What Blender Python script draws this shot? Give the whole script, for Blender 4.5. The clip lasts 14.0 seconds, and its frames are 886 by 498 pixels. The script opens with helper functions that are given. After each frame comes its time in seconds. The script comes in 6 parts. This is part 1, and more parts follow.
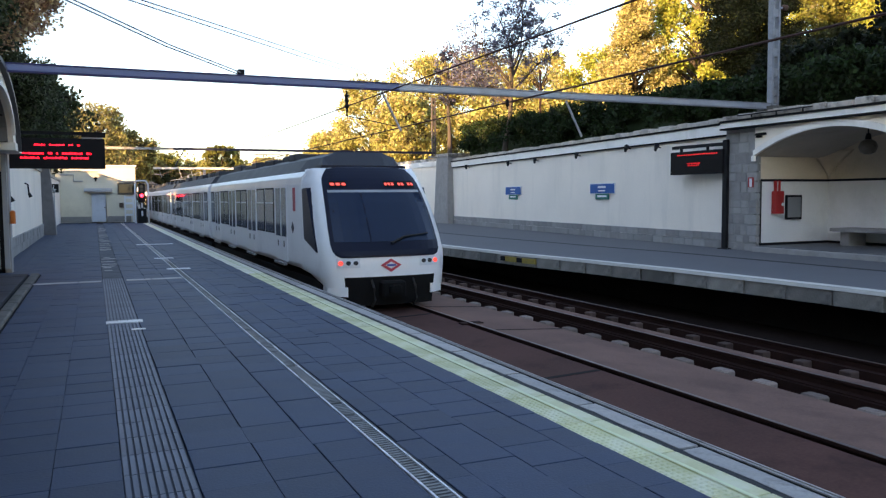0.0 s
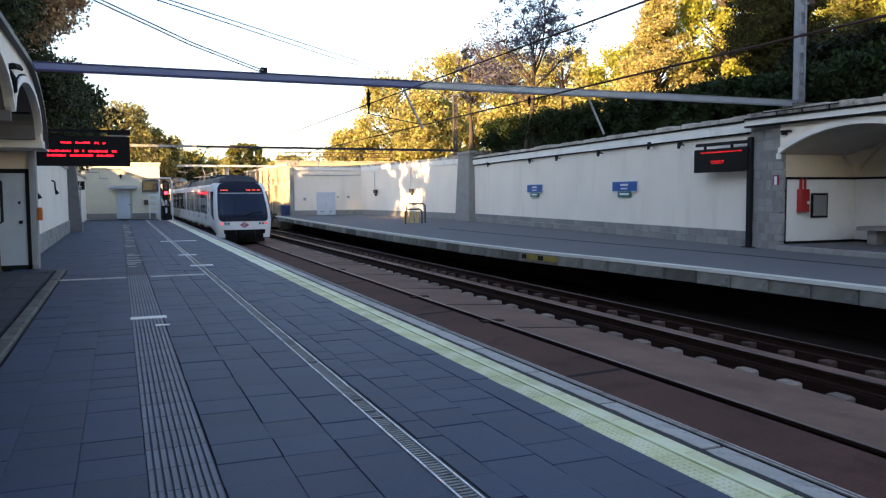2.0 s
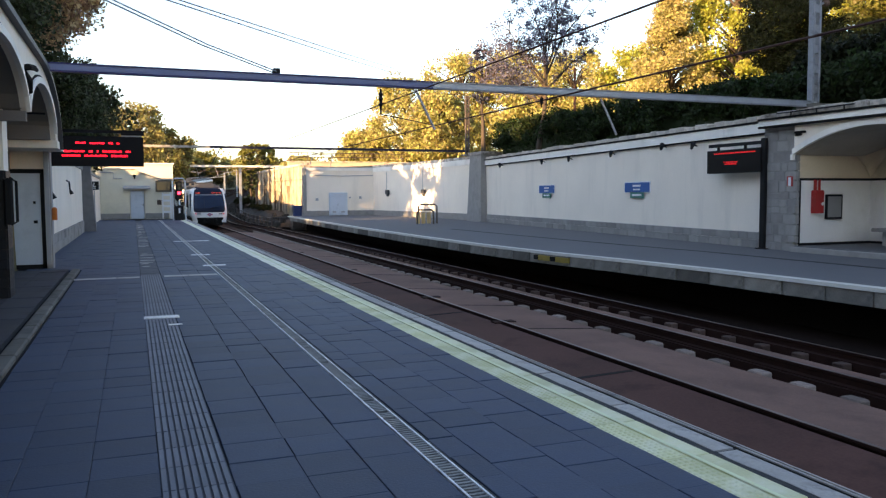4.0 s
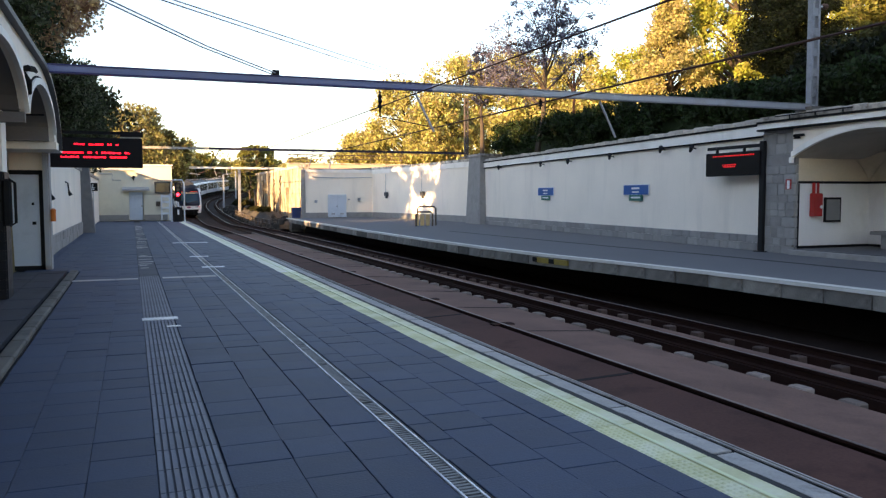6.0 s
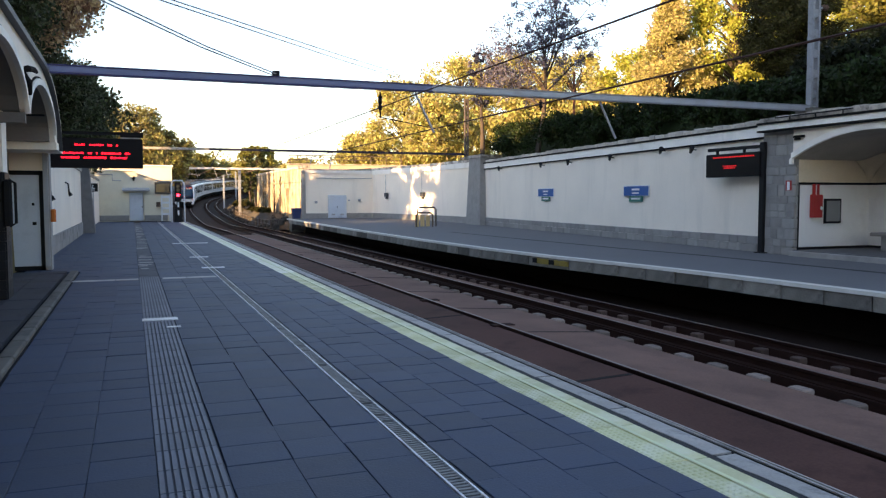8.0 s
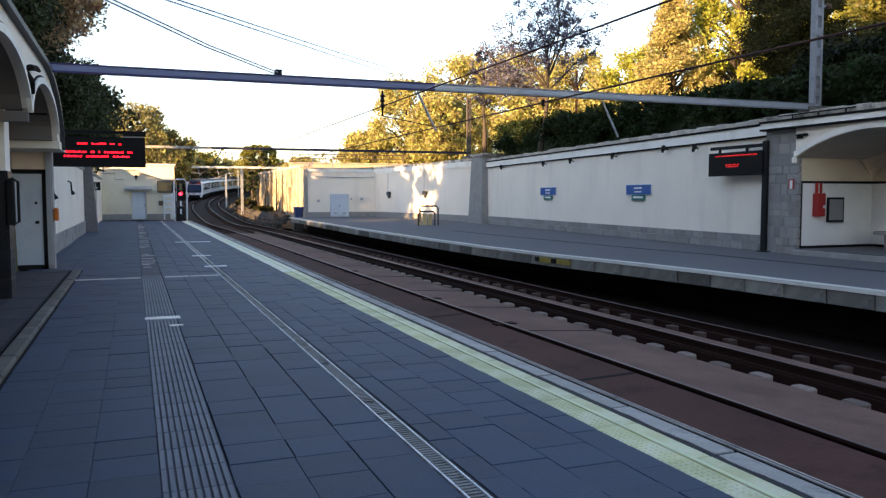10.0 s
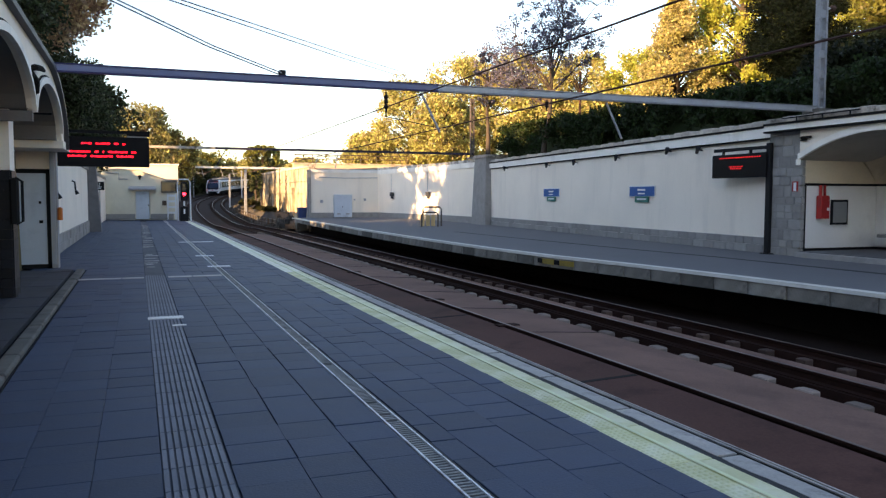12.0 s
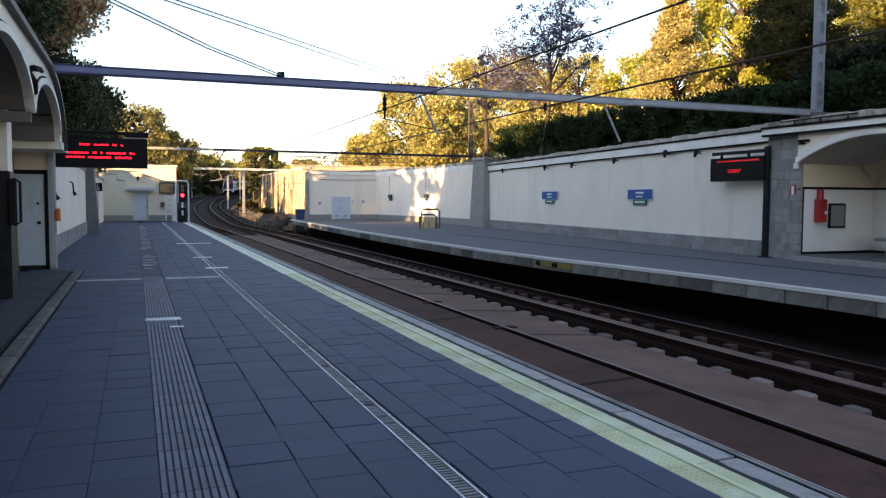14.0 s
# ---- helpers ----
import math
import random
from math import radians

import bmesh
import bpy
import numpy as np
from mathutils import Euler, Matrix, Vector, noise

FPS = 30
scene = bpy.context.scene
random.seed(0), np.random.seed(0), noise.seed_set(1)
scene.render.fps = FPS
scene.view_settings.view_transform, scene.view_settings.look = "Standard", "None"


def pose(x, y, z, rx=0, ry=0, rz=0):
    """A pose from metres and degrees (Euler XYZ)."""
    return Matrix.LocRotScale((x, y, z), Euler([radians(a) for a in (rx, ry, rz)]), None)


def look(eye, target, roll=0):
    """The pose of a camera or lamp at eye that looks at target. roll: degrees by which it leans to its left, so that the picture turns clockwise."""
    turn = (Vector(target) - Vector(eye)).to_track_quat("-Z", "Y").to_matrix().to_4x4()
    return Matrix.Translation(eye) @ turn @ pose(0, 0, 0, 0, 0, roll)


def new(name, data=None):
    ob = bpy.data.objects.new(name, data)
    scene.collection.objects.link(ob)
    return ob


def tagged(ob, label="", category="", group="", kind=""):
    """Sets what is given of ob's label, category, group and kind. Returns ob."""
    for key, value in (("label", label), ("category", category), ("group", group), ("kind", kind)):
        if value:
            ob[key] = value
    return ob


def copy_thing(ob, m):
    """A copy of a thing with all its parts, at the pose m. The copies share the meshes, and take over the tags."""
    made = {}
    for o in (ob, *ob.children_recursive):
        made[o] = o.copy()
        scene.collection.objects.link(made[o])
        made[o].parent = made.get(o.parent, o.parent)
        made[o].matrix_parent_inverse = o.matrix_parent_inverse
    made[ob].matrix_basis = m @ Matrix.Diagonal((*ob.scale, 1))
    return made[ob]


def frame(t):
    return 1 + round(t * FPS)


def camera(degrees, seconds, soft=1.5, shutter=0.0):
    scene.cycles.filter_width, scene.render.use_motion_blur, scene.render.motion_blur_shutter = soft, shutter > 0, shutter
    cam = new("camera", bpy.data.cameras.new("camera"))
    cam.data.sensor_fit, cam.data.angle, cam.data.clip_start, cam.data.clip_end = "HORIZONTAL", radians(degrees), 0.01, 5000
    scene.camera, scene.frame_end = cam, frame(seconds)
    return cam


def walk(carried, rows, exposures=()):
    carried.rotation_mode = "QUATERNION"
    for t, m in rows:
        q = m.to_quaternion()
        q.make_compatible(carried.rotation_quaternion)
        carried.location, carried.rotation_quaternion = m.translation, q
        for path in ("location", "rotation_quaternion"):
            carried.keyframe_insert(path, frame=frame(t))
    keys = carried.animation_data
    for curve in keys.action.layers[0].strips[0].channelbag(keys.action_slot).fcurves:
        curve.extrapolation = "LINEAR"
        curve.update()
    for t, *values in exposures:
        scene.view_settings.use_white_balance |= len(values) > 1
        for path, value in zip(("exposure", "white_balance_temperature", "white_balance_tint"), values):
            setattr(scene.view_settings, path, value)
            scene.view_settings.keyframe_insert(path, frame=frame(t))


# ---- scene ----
# ---------------------------------------------------------------- camera
cam = camera(58.494, 14.0, soft=1.3)
EYE = (0.0, 0.0, 1.65)
PATH = [
    (0.0, 86.228, 0.464, -23.758), (0.5, 86.124, 0.391, -23.128), (1.0, 86.145, 0.216, -22.667),
    (1.5, 86.219, 0.295, -22.474), (2.0, 86.067, 0.383, -22.217), (2.5, 86.075, 0.414, -21.641),
    (3.0, 86.070, 0.397, -21.484), (5.5, 86.213, 0.127, -21.243), (6.0, 86.272, 0.159, -21.440),
    (6.5, 86.354, 0.160, -21.340), (7.0, 86.384, 0.089, -21.332), (7.5, 86.415, 0.038, -21.306),
    (8.0, 86.334, 0.098, -21.430), (10.5, 86.248, 0.050, -21.189), (11.0, 86.285, -0.149, -21.129),
    (11.5, 86.243, -0.138, -20.968), (12.0, 86.314, -0.108, -21.036), (12.5, 86.354, -0.275, -21.134),
    (13.0, 86.244, -0.521, -21.111), (13.5, 86.373, -0.523, -21.126), (14.0, 86.478, -0.299, -21.161),
]
walk(cam, [(t, pose(*EYE, rx, ry, rz)) for t, rx, ry, rz in PATH],
     exposures=[(0.0, 2.06, 8400, 20), (1.5, 1.95, 8500, 21), (3.0, 1.89, 8600, 21), (8.0, 1.89, 8600, 21), (14.0, 1.80, 8600, 21)])

# ---------------------------------------------------------------- sky, sun, exposure
SUN_ELEVATION, SUN_FROM = 13.0, Vector((-0.92, -0.39, 0.0))   # low warm sun behind the left-hand trees
world = bpy.data.worlds.new("world")
scene.world = world
world.use_nodes = True
wn = world.node_tree.nodes
sky = wn.new("ShaderNodeTexSky")
sky.sky_type = "NISHITA"
sky.sun_disc = False
sky.sun_elevation = radians(SUN_ELEVATION)
sky.sun_rotation = math.atan2(SUN_FROM.x, SUN_FROM.y)
sky.air_density, sky.dust_density, sky.ozone_density = 1.0, 0.3, 2.6
wn["Background"].inputs["Strength"].default_value = 0.15
world.node_tree.links.new(sky.outputs[0], wn["Background"].inputs[0])
sun = new("sun", bpy.data.lights.new("sun", "SUN"))
sun.data.energy, sun.data.angle, sun.data.color = 5.0, radians(0.6), (1.0, 0.74, 0.42)
to_sun = SUN_FROM.normalized() * math.cos(radians(SUN_ELEVATION)) + Vector((0, 0, math.sin(radians(SUN_ELEVATION))))
sun.matrix_world = look(to_sun * 200, (0, 0, 0))


# ---------------------------------------------------------------- materials
def mat(name, col, rough=0.8, var=0.18, scale=1.5, grain=40.0, bump=0.15, metal=0.0, rnd=0.0,
        stain=None, stain_scale=0.6, stain_amount=0.5, island=0.0, hue=0.0, spec=0.5, streak=0.0, cover=0.52):
    """A surface with broad variation, fine grain, relief and, where named, stains of another colour."""
    m = bpy.data.materials.new(name)
    m.use_nodes = True
    nt = m.node_tree
    n, link = nt.nodes, nt.links.new
    b = n["Principled BSDF"]
    tc = n.new("ShaderNodeTexCoord")
    big, fine = n.new("ShaderNodeTexNoise"), n.new("ShaderNodeTexNoise")
    for node, s, d in ((big, scale, 5.0), (fine, grain, 3.0)):
        node.inputs["Scale"].default_value, node.inputs["Detail"].default_value = s, d
        link(tc.outputs["Object"], node.inputs["Vector"])
    mixv = n.new("ShaderNodeMix")
    mixv.inputs[0].default_value = 0.35
    link(big.outputs["Fac"], mixv.inputs[2])
    link(fine.outputs["Fac"], mixv.inputs[3])
    ramp = n.new("ShaderNodeMapRange")
    ramp.inputs[1].default_value, ramp.inputs[2].default_value = 0.3, 0.7
    ramp.inputs[3].default_value, ramp.inputs[4].default_value = 1.0 - var, 1.0 + var
    link(mixv.outputs[0], ramp.inputs[0])
    value = ramp.outputs[0]
    for amount, node, out in ((rnd, "ShaderNodeObjectInfo", "Random"), (island, "ShaderNodeNewGeometry", "Random Per Island")):
        if amount:
            src, r2, mul = n.new(node), n.new("ShaderNodeMapRange"), n.new("ShaderNodeMath")
            mul.operation = "MULTIPLY"
            r2.inputs[3].default_value, r2.inputs[4].default_value = 1.0 - amount, 1.0 + amount
            link(src.outputs[out], r2.inputs[0])
            link(value, mul.inputs[0])
            link(r2.outputs[0], mul.inputs[1])
            value = mul.outputs[0]
    hsv = n.new("ShaderNodeHueSaturation")
    hsv.inputs["Color"].default_value = (*col, 1)
    link(value, hsv.inputs["Value"])
    if hue:
        g, r3 = n.new("ShaderNodeNewGeometry"), n.new("ShaderNodeMapRange")
        r3.inputs[3].default_value, r3.inputs[4].default_value = 0.5 - hue, 0.5 + hue
        link(g.outputs["Random Per Island"], r3.inputs[0])
        link(r3.outputs[0], hsv.inputs["Hue"])
    colour = hsv.outputs[0]
    if stain:
        sn, sr, sm = n.new("ShaderNodeTexNoise"), n.new("ShaderNodeMapRange"), n.new("ShaderNodeMix")
        sm.data_type = "RGBA"
        sn.inputs["Scale"].default_value, sn.inputs["Detail"].default_value = stain_scale, 8.0
        sn.inputs["Roughness"].default_value = 0.65
        if streak:
            mp = n.new("ShaderNodeMapping")
            mp.inputs["Scale"].default_value = (1.0, 1.0, streak)
            link(tc.outputs["Object"], mp.inputs["Vector"])
            link(mp.outputs[0], sn.inputs["Vector"])
        else:
            link(tc.outputs["Object"], sn.inputs["Vector"])
        sr.inputs[1].default_value, sr.inputs[2].default_value = cover, cover + 0.2
        sr.inputs[4].default_value = stain_amount
        link(sn.outputs["Fac"], sr.inputs[0])
        link(sr.outputs[0], sm.inputs[0])
        link(colour, sm.inputs[6])
        sm.inputs[7].default_value = (*stain, 1)
        colour = sm.outputs[2]
    link(colour, b.inputs["Base Color"])
    rr = n.new("ShaderNodeMapRange")
    rr.inputs[3].default_value, rr.inputs[4].default_value = max(rough - 0.1, 0.02), min(rough + 0.1, 1.0)
    link(big.outputs["Fac"], rr.inputs[0])
    link(rr.outputs[0], b.inputs["Roughness"])
    b.inputs["Metallic"].default_value = metal
    b.inputs["Specular IOR Level"].default_value = spec
    if bump:
        bp = n.new("ShaderNodeBump")
        bp.inputs["Strength"].default_value, bp.inputs["Distance"].default_value = bump, 0.02
        link(mixv.outputs[0], bp.inputs["Height"])
        link(bp.outputs[0], b.inputs["Normal"])
    return m


def glow(name, col, strength):
    m = bpy.data.materials.new(name)
    m.use_nodes = True
    b = m.node_tree.nodes["Principled BSDF"]
    b.inputs["Base Color"].default_value = (*[c * 0.3 for c in col], 1)
    b.inputs["Emission Color"].default_value = (*col, 1)
    b.inputs["Emission Strength"].default_value = strength
    return m


def leafy(name, col, hue=0.03, var=0.45, lets=0.35, spec=0.5):
    """Leaves: each its own tone, with light coming through them."""
    m = mat(name, col, rough=0.6, var=0.2, scale=0.4, island=var, hue=hue, bump=0.0, spec=spec)
    nt = m.node_tree
    b, out = nt.nodes["Principled BSDF"], nt.nodes["Material Output"]
    tr, mx = nt.nodes.new("ShaderNodeBsdfTranslucent"), nt.nodes.new("ShaderNodeMixShader")
    mx.inputs[0].default_value = lets
    nt.links.new(b.inputs["Base Color"].links[0].from_socket, tr.inputs["Color"])
    nt.links.new(b.outputs[0], mx.inputs[1])
    nt.links.new(tr.outputs[0], mx.inputs[2])
    nt.links.new(mx.outputs[0], out.inputs["Surface"])
    return m


SLATE = mat("slate_paving", (0.0165, 0.0380, 0.0815), 0.66, 0.24, 2.2, 55, 0.35, rnd=0.16, stain=(0.038, 0.054, 0.086), stain_scale=0.9, stain_amount=0.55)
SLATE_FAR = mat("slate_paving_far", (0.0165, 0.0380, 0.0815), 0.66, 0.24, 2.2, 55, 0.35, island=0.16, stain=(0.038, 0.054, 0.086), stain_scale=0.9, stain_amount=0.55)
FLOOR_STONE = mat("shelter_floor_stone", (0.020, 0.023, 0.036), 0.75, 0.3, 1.5, 40, 0.2, island=0.2, stain=(0.008, 0.008, 0.010), stain_scale=1.6, stain_amount=0.9)
KERB_STONE = mat("grimy_kerb_stone", (0.125, 0.116, 0.103), 0.85, 0.3, 3.0, 45, 0.4, island=0.25, stain=(0.022, 0.022, 0.022), stain_scale=2.2, stain_amount=0.95)
GROUT = mat("grout", (0.012, 0.013, 0.017), 0.9, 0.2, 4, spec=0.12)
TACTILE = mat("tactile_paving", (0.120, 0.140, 0.185), 0.6, 0.2, 3, 60, 0.15, rnd=0.12, stain=(0.07, 0.075, 0.09), stain_scale=1.8, stain_amount=0.7)
YELLOW = mat("yellow_tactile", (0.60, 0.59, 0.32), 0.55, 0.16, 2.5, 50, 0.1, rnd=0.14, stain=(0.78, 0.76, 0.62), stain_scale=2.4, stain_amount=0.8, cover=0.47)
# far tiles paler: wear, and the grazing sheen put into the colour
YELLOW_WORN_SHEEN = mat("pale_yellow_tactile_wear_and_sheen", (0.74, 0.72, 0.52), 0.6, 0.14, 1.2, 50, 0.1, stain=(0.86, 0.85, 0.78), stain_scale=1.6, stain_amount=0.8, cover=0.45)
YELLOW_PALE = mat("pale_yellow_rib", (0.72, 0.76, 0.48), 0.6, 0.12, 2.5, 50, 0.1, stain=(0.5, 0.5, 0.36), stain_scale=2)
EDGE_STONE = mat("edge_stone", (0.41, 0.38, 0.355), 0.8, 0.25, 3, 40, 0.3, rnd=0.15, stain=(0.11, 0.11, 0.11), stain_scale=3.5, stain_amount=0.8)
TACTILE_GAP = mat("tactile_groove", (0.056, 0.066, 0.085), 0.8, 0.2, 4)
DARK_STRIP = mat("dark_strip", (0.04, 0.042, 0.045), 0.7, 0.2, 4, spec=0.12)
STEEL = mat("steel_grating", (0.50, 0.52, 0.55), 0.4, 0.12, 4, 50, 0.1, metal=0.7, stain=(0.2, 0.2, 0.2), stain_scale=3)
# near-black colour: stands for shadow lines under the cornices; also dark stone and spout
NEAR_BLACK = mat("near_black_shade_and_stone", (0.014, 0.013, 0.013), 0.95, 0.3, 3, 30, 0.3, spec=0.1)
DRAIN_RIM = mat("dull_galvanised_rim", (0.74, 0.76, 0.78), 0.6, 0.3, 4, 50, 0.2, metal=0.3, stain=(0.07, 0.075, 0.085), stain_scale=2.5, stain_amount=0.8)
DRAIN_BAR = mat("grimy_grating", (0.20, 0.205, 0.21), 0.65, 0.3, 4, 50, 0.2, metal=0.2, stain=(0.05, 0.05, 0.055), stain_scale=3.5, stain_amount=0.9)
ASPHALT = mat("opposite_paving", (0.115, 0.114, 0.120), 0.8, 0.15, 1.0, 60, 0.15, stain=(0.09, 0.09, 0.095), stain_scale=0.5)
PALE_STONE = mat("pale_threshold_stone", (0.42, 0.41, 0.40), 0.8, 0.2, 3, 40, 0.2, rnd=0.15, stain=(0.16, 0.16, 0.165), stain_scale=2.5, stain_amount=0.7)
PALE_EDGE = mat("pale_edge_line", (0.62, 0.60, 0.54), 0.7, 0.1, 2, 40, 0.1, stain=(0.35, 0.34, 0.32), stain_scale=2)
CONCRETE = mat("edge_concrete", (0.245, 0.228, 0.205), 0.85, 0.3, 2.5, 35, 0.3, rnd=0.5, stain=(0.05, 0.05, 0.05), stain_scale=1.8, stain_amount=0.9)
DARK_CONCRETE = mat("near_black_concrete", (0.022, 0.020, 0.019), 0.95, 0.25, 1.5, 30, 0.2, spec=0.12)
TRACKBED = mat("rusty_track_slab", (0.105, 0.048, 0.039), 0.9, 0.3, 0.7, 30, 0.3, stain=(0.040, 0.021, 0.018), stain_scale=0.9, stain_amount=0.85, spec=0.12)
MID_SLAB = mat("rust_stained_middle_slab", (0.205, 0.115, 0.092), 0.9, 0.3, 0.9, 30, 0.3, stain=(0.135, 0.078, 0.064), stain_scale=0.8, stain_amount=0.85, spec=0.12)
CLEAT = mat("rusty_block", (0.095, 0.060, 0.050), 0.9, 0.3, 3, 30, 0.3, rnd=0.3, spec=0.12)
# base colour pushed darker to carry the shade by the far rails
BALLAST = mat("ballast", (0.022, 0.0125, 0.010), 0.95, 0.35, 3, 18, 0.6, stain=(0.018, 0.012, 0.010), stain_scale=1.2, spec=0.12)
BEND_BED = mat("rusty_ballast", (0.040, 0.023, 0.019), 0.95, 0.4, 3, 18, 0.6, stain=(0.025, 0.016, 0.014), stain_scale=1.0, spec=0.12)
RAIL_RUST = mat("rusty_rail", (0.032, 0.0135, 0.0105), 0.85, 0.25, 4, 60, 0.2, spec=0.12)
RAIL_TOP = mat("worn_rail_head", (0.19, 0.125, 0.105), 0.40, 0.25, 6, 60, 0.05, metal=0.85, stain=(0.06, 0.026, 0.02), stain_scale=0.7, stain_amount=0.9, cover=0.44)
BLOCK = mat("sleeper_block", (0.25, 0.188, 0.160), 0.9, 0.25, 3, 30, 0.3, rnd=0.3, stain=(0.10, 0.068, 0.058), stain_scale=5, stain_amount=0.8, spec=0.12)
WHITE_WALL = mat("white_render", (0.93, 0.83, 0.72), 0.9, 0.06, 0.5, 25, 0.15, stain=(0.62, 0.57, 0.50), stain_scale=1.1, stain_amount=0.35, streak=0.16)
# canopy vault paint darkened: the shade under the roof is in the colour
SHADED_VAULT = mat("vault_plaster_shade_brown", (0.165, 0.148, 0.142), 0.9, 0.12, 0.8, 25, 0.15, stain=(0.21, 0.165, 0.12), stain_scale=0.5, stain_amount=0.6)
# vault plaster toned below white for its shade, with warm brown patches
DIM_PLASTER = mat("vault_plaster_dimmed", (0.44, 0.39, 0.335), 0.9, 0.15, 0.8, 25, 0.15, stain=(0.31, 0.25, 0.18), stain_scale=0.6, stain_amount=0.8)
ALCOVE_WHITE = mat("cool_white_paint", (0.82, 0.81, 0.80), 0.85, 0.07, 0.6, 25, 0.1, stain=(0.66, 0.645, 0.62), stain_scale=0.7, stain_amount=0.6)
ALCOVE_CREAM = mat("stained_cream_plaster", (0.68, 0.56, 0.42), 0.9, 0.12, 0.7, 25, 0.15, stain=(0.50, 0.39, 0.26), stain_scale=0.8, stain_amount=0.7)
CREAM_WALL = mat("cream_render", (0.76, 0.70, 0.56), 0.9, 0.07, 0.6, 25, 0.12, stain=(0.55, 0.50, 0.40), stain_scale=0.5, stain_amount=0.5)
PEACH_WALL = mat("pinkish_render", (0.62, 0.47, 0.36), 0.9, 0.12, 0.8, 20, 0.2, stain=(0.42, 0.30, 0.22), stain_scale=0.7, stain_amount=0.6)
OLD_WALL = mat("weathered_render", (0.44, 0.37, 0.27), 0.95, 0.4, 1.2, 12, 0.6, stain=(0.07, 0.052, 0.04), stain_scale=0.9, stain_amount=0.95, streak=0.45, cover=0.46)
BAND = mat("cornice_paint", (0.93, 0.88, 0.81), 0.85, 0.07, 0.8, 25, 0.1, stain=(0.56, 0.52, 0.48), stain_scale=1.3, stain_amount=0.45, streak=0.3)
COPING = mat("coping_stone", (0.52, 0.46, 0.40), 0.9, 0.35, 2.5, 25, 0.5, rnd=0.2, stain=(0.07, 0.062, 0.055), stain_scale=2.6, stain_amount=0.9, cover=0.48)
GRANITE = mat("grey_granite", (0.28, 0.268, 0.26), 0.8, 0.18, 3.0, 70, 0.25, rnd=0.16, stain=(0.16, 0.155, 0.15), stain_scale=2.0)
GRANITE_WHOLE = mat("grey_granite_far", (0.28, 0.268, 0.26), 0.8, 0.18, 3.0, 70, 0.25, island=0.16, stain=(0.16, 0.155, 0.15), stain_scale=2.0)
DARK_GRANITE = mat("dark_grey_granite", (0.165, 0.16, 0.165), 0.85, 0.2, 3.0, 70, 0.25, island=0.16, stain=(0.10, 0.10, 0.10), stain_scale=2.0)
MORTAR = mat("mortar", (0.27, 0.26, 0.25), 0.95, 0.15, 4)
BLACK = mat("black_paint", (0.010, 0.010, 0.012), 0.6, 0.2, 4, 40, 0.05, spec=0.2)
BLACK_TILE = mat("black_glazed_tile", (0.011, 0.012, 0.017), 0.45, 0.2, 4, 40, 0.05, rnd=0.3, spec=0.25)
DOOR_BLUE = mat("grey_blue_door_paint", (0.55, 0.62, 0.70), 0.5, 0.06, 1, 40, 0.05, stain=(0.32, 0.38, 0.46), stain_scale=1.5)
GREY_PAINT = mat("grey_paint", (0.36, 0.37, 0.39), 0.5, 0.1, 2, 40, 0.05, metal=0.2)
GALV = mat("galvanised_steel", (0.40, 0.42, 0.46), 0.5, 0.12, 3, 50, 0.08, metal=0.45, stain=(0.24, 0.22, 0.20), stain_scale=2)
# galvanised steel darkened to stand in for the shadow on the mast
MAST_GREY = mat("mast_steel_shade_grey", (0.27, 0.28, 0.31), 0.6, 0.18, 3, 50, 0.1, metal=0.3, stain=(0.10, 0.09, 0.08), stain_scale=2.5, stain_amount=0.6)
BEAM_NAVY = mat("navy_flange_paint", (0.010, 0.013, 0.10), 0.5, 0.12, 3, 50, 0.08)
DARK_BEAM = mat("dark_blue_steel_paint", (0.022, 0.020, 0.045), 0.6, 0.15, 3, 50, 0.1)
BEAM_BLUE = mat("blue_grey_beam_paint", (0.135, 0.165, 0.30), 0.5, 0.12, 3, 50, 0.08, metal=0.2, stain=(0.14, 0.14, 0.18), stain_scale=2)
BROWN_STEEL = mat("brown_steel_paint", (0.10, 0.075, 0.06), 0.6, 0.15, 3, 50, 0.1, metal=0.2)
SIGN_BLUE = mat("sign_blue", (0.004, 0.10, 0.34), 0.5, 0.06, 3, 40, 0.0, spec=0.2)
SIGN_GREEN = mat("sign_green", (0.02, 0.17, 0.14), 0.5, 0.06, 3, 40, 0.0, spec=0.2)
SIGN_WHITE = mat("sign_white", (0.75, 0.78, 0.80), 0.5, 0.05, 3, 40, 0.0)
RED = mat("red_enamel", (0.45, 0.018, 0.018), 0.35, 0.1, 3, 40, 0.03)
ORANGE = mat("orange_plastic", (0.70, 0.16, 0.02), 0.45, 0.1, 3, 40, 0.03)
# orange of the low sun put into a board colour
SUN_OCHRE = mat("sun_glow_ochre", (0.62, 0.44, 0.22), 0.7, 0.15, 3, 40, 0.1)
BIN_BLUE = mat("blue_plastic", (0.02, 0.05, 0.16), 0.5, 0.1, 3, 40, 0.03)
WARN_YELLOW = mat("warning_yellow", (0.38, 0.27, 0.06), 0.8, 0.3, 3, 40, 0.1, stain=(0.12, 0.10, 0.07), stain_scale=6, stain_amount=0.8)
LANTERN = mat("smoky_lantern_glass", (0.15, 0.12, 0.085), 0.3, 0.2, 5, 40, 0.05)
CABLE = mat("cable", (0.02, 0.018, 0.018), 0.6, 0.1, 3, 40, 0.0)
COPPER_WIRE = mat("contact_wire", (0.055, 0.018, 0.013), 0.7, 0.1, 3, 40, 0.0)
LED_FACE = mat("display_black", (0.005, 0.004, 0.005), 0.55, 0.1, 3, 40, 0.0, spec=0.15)
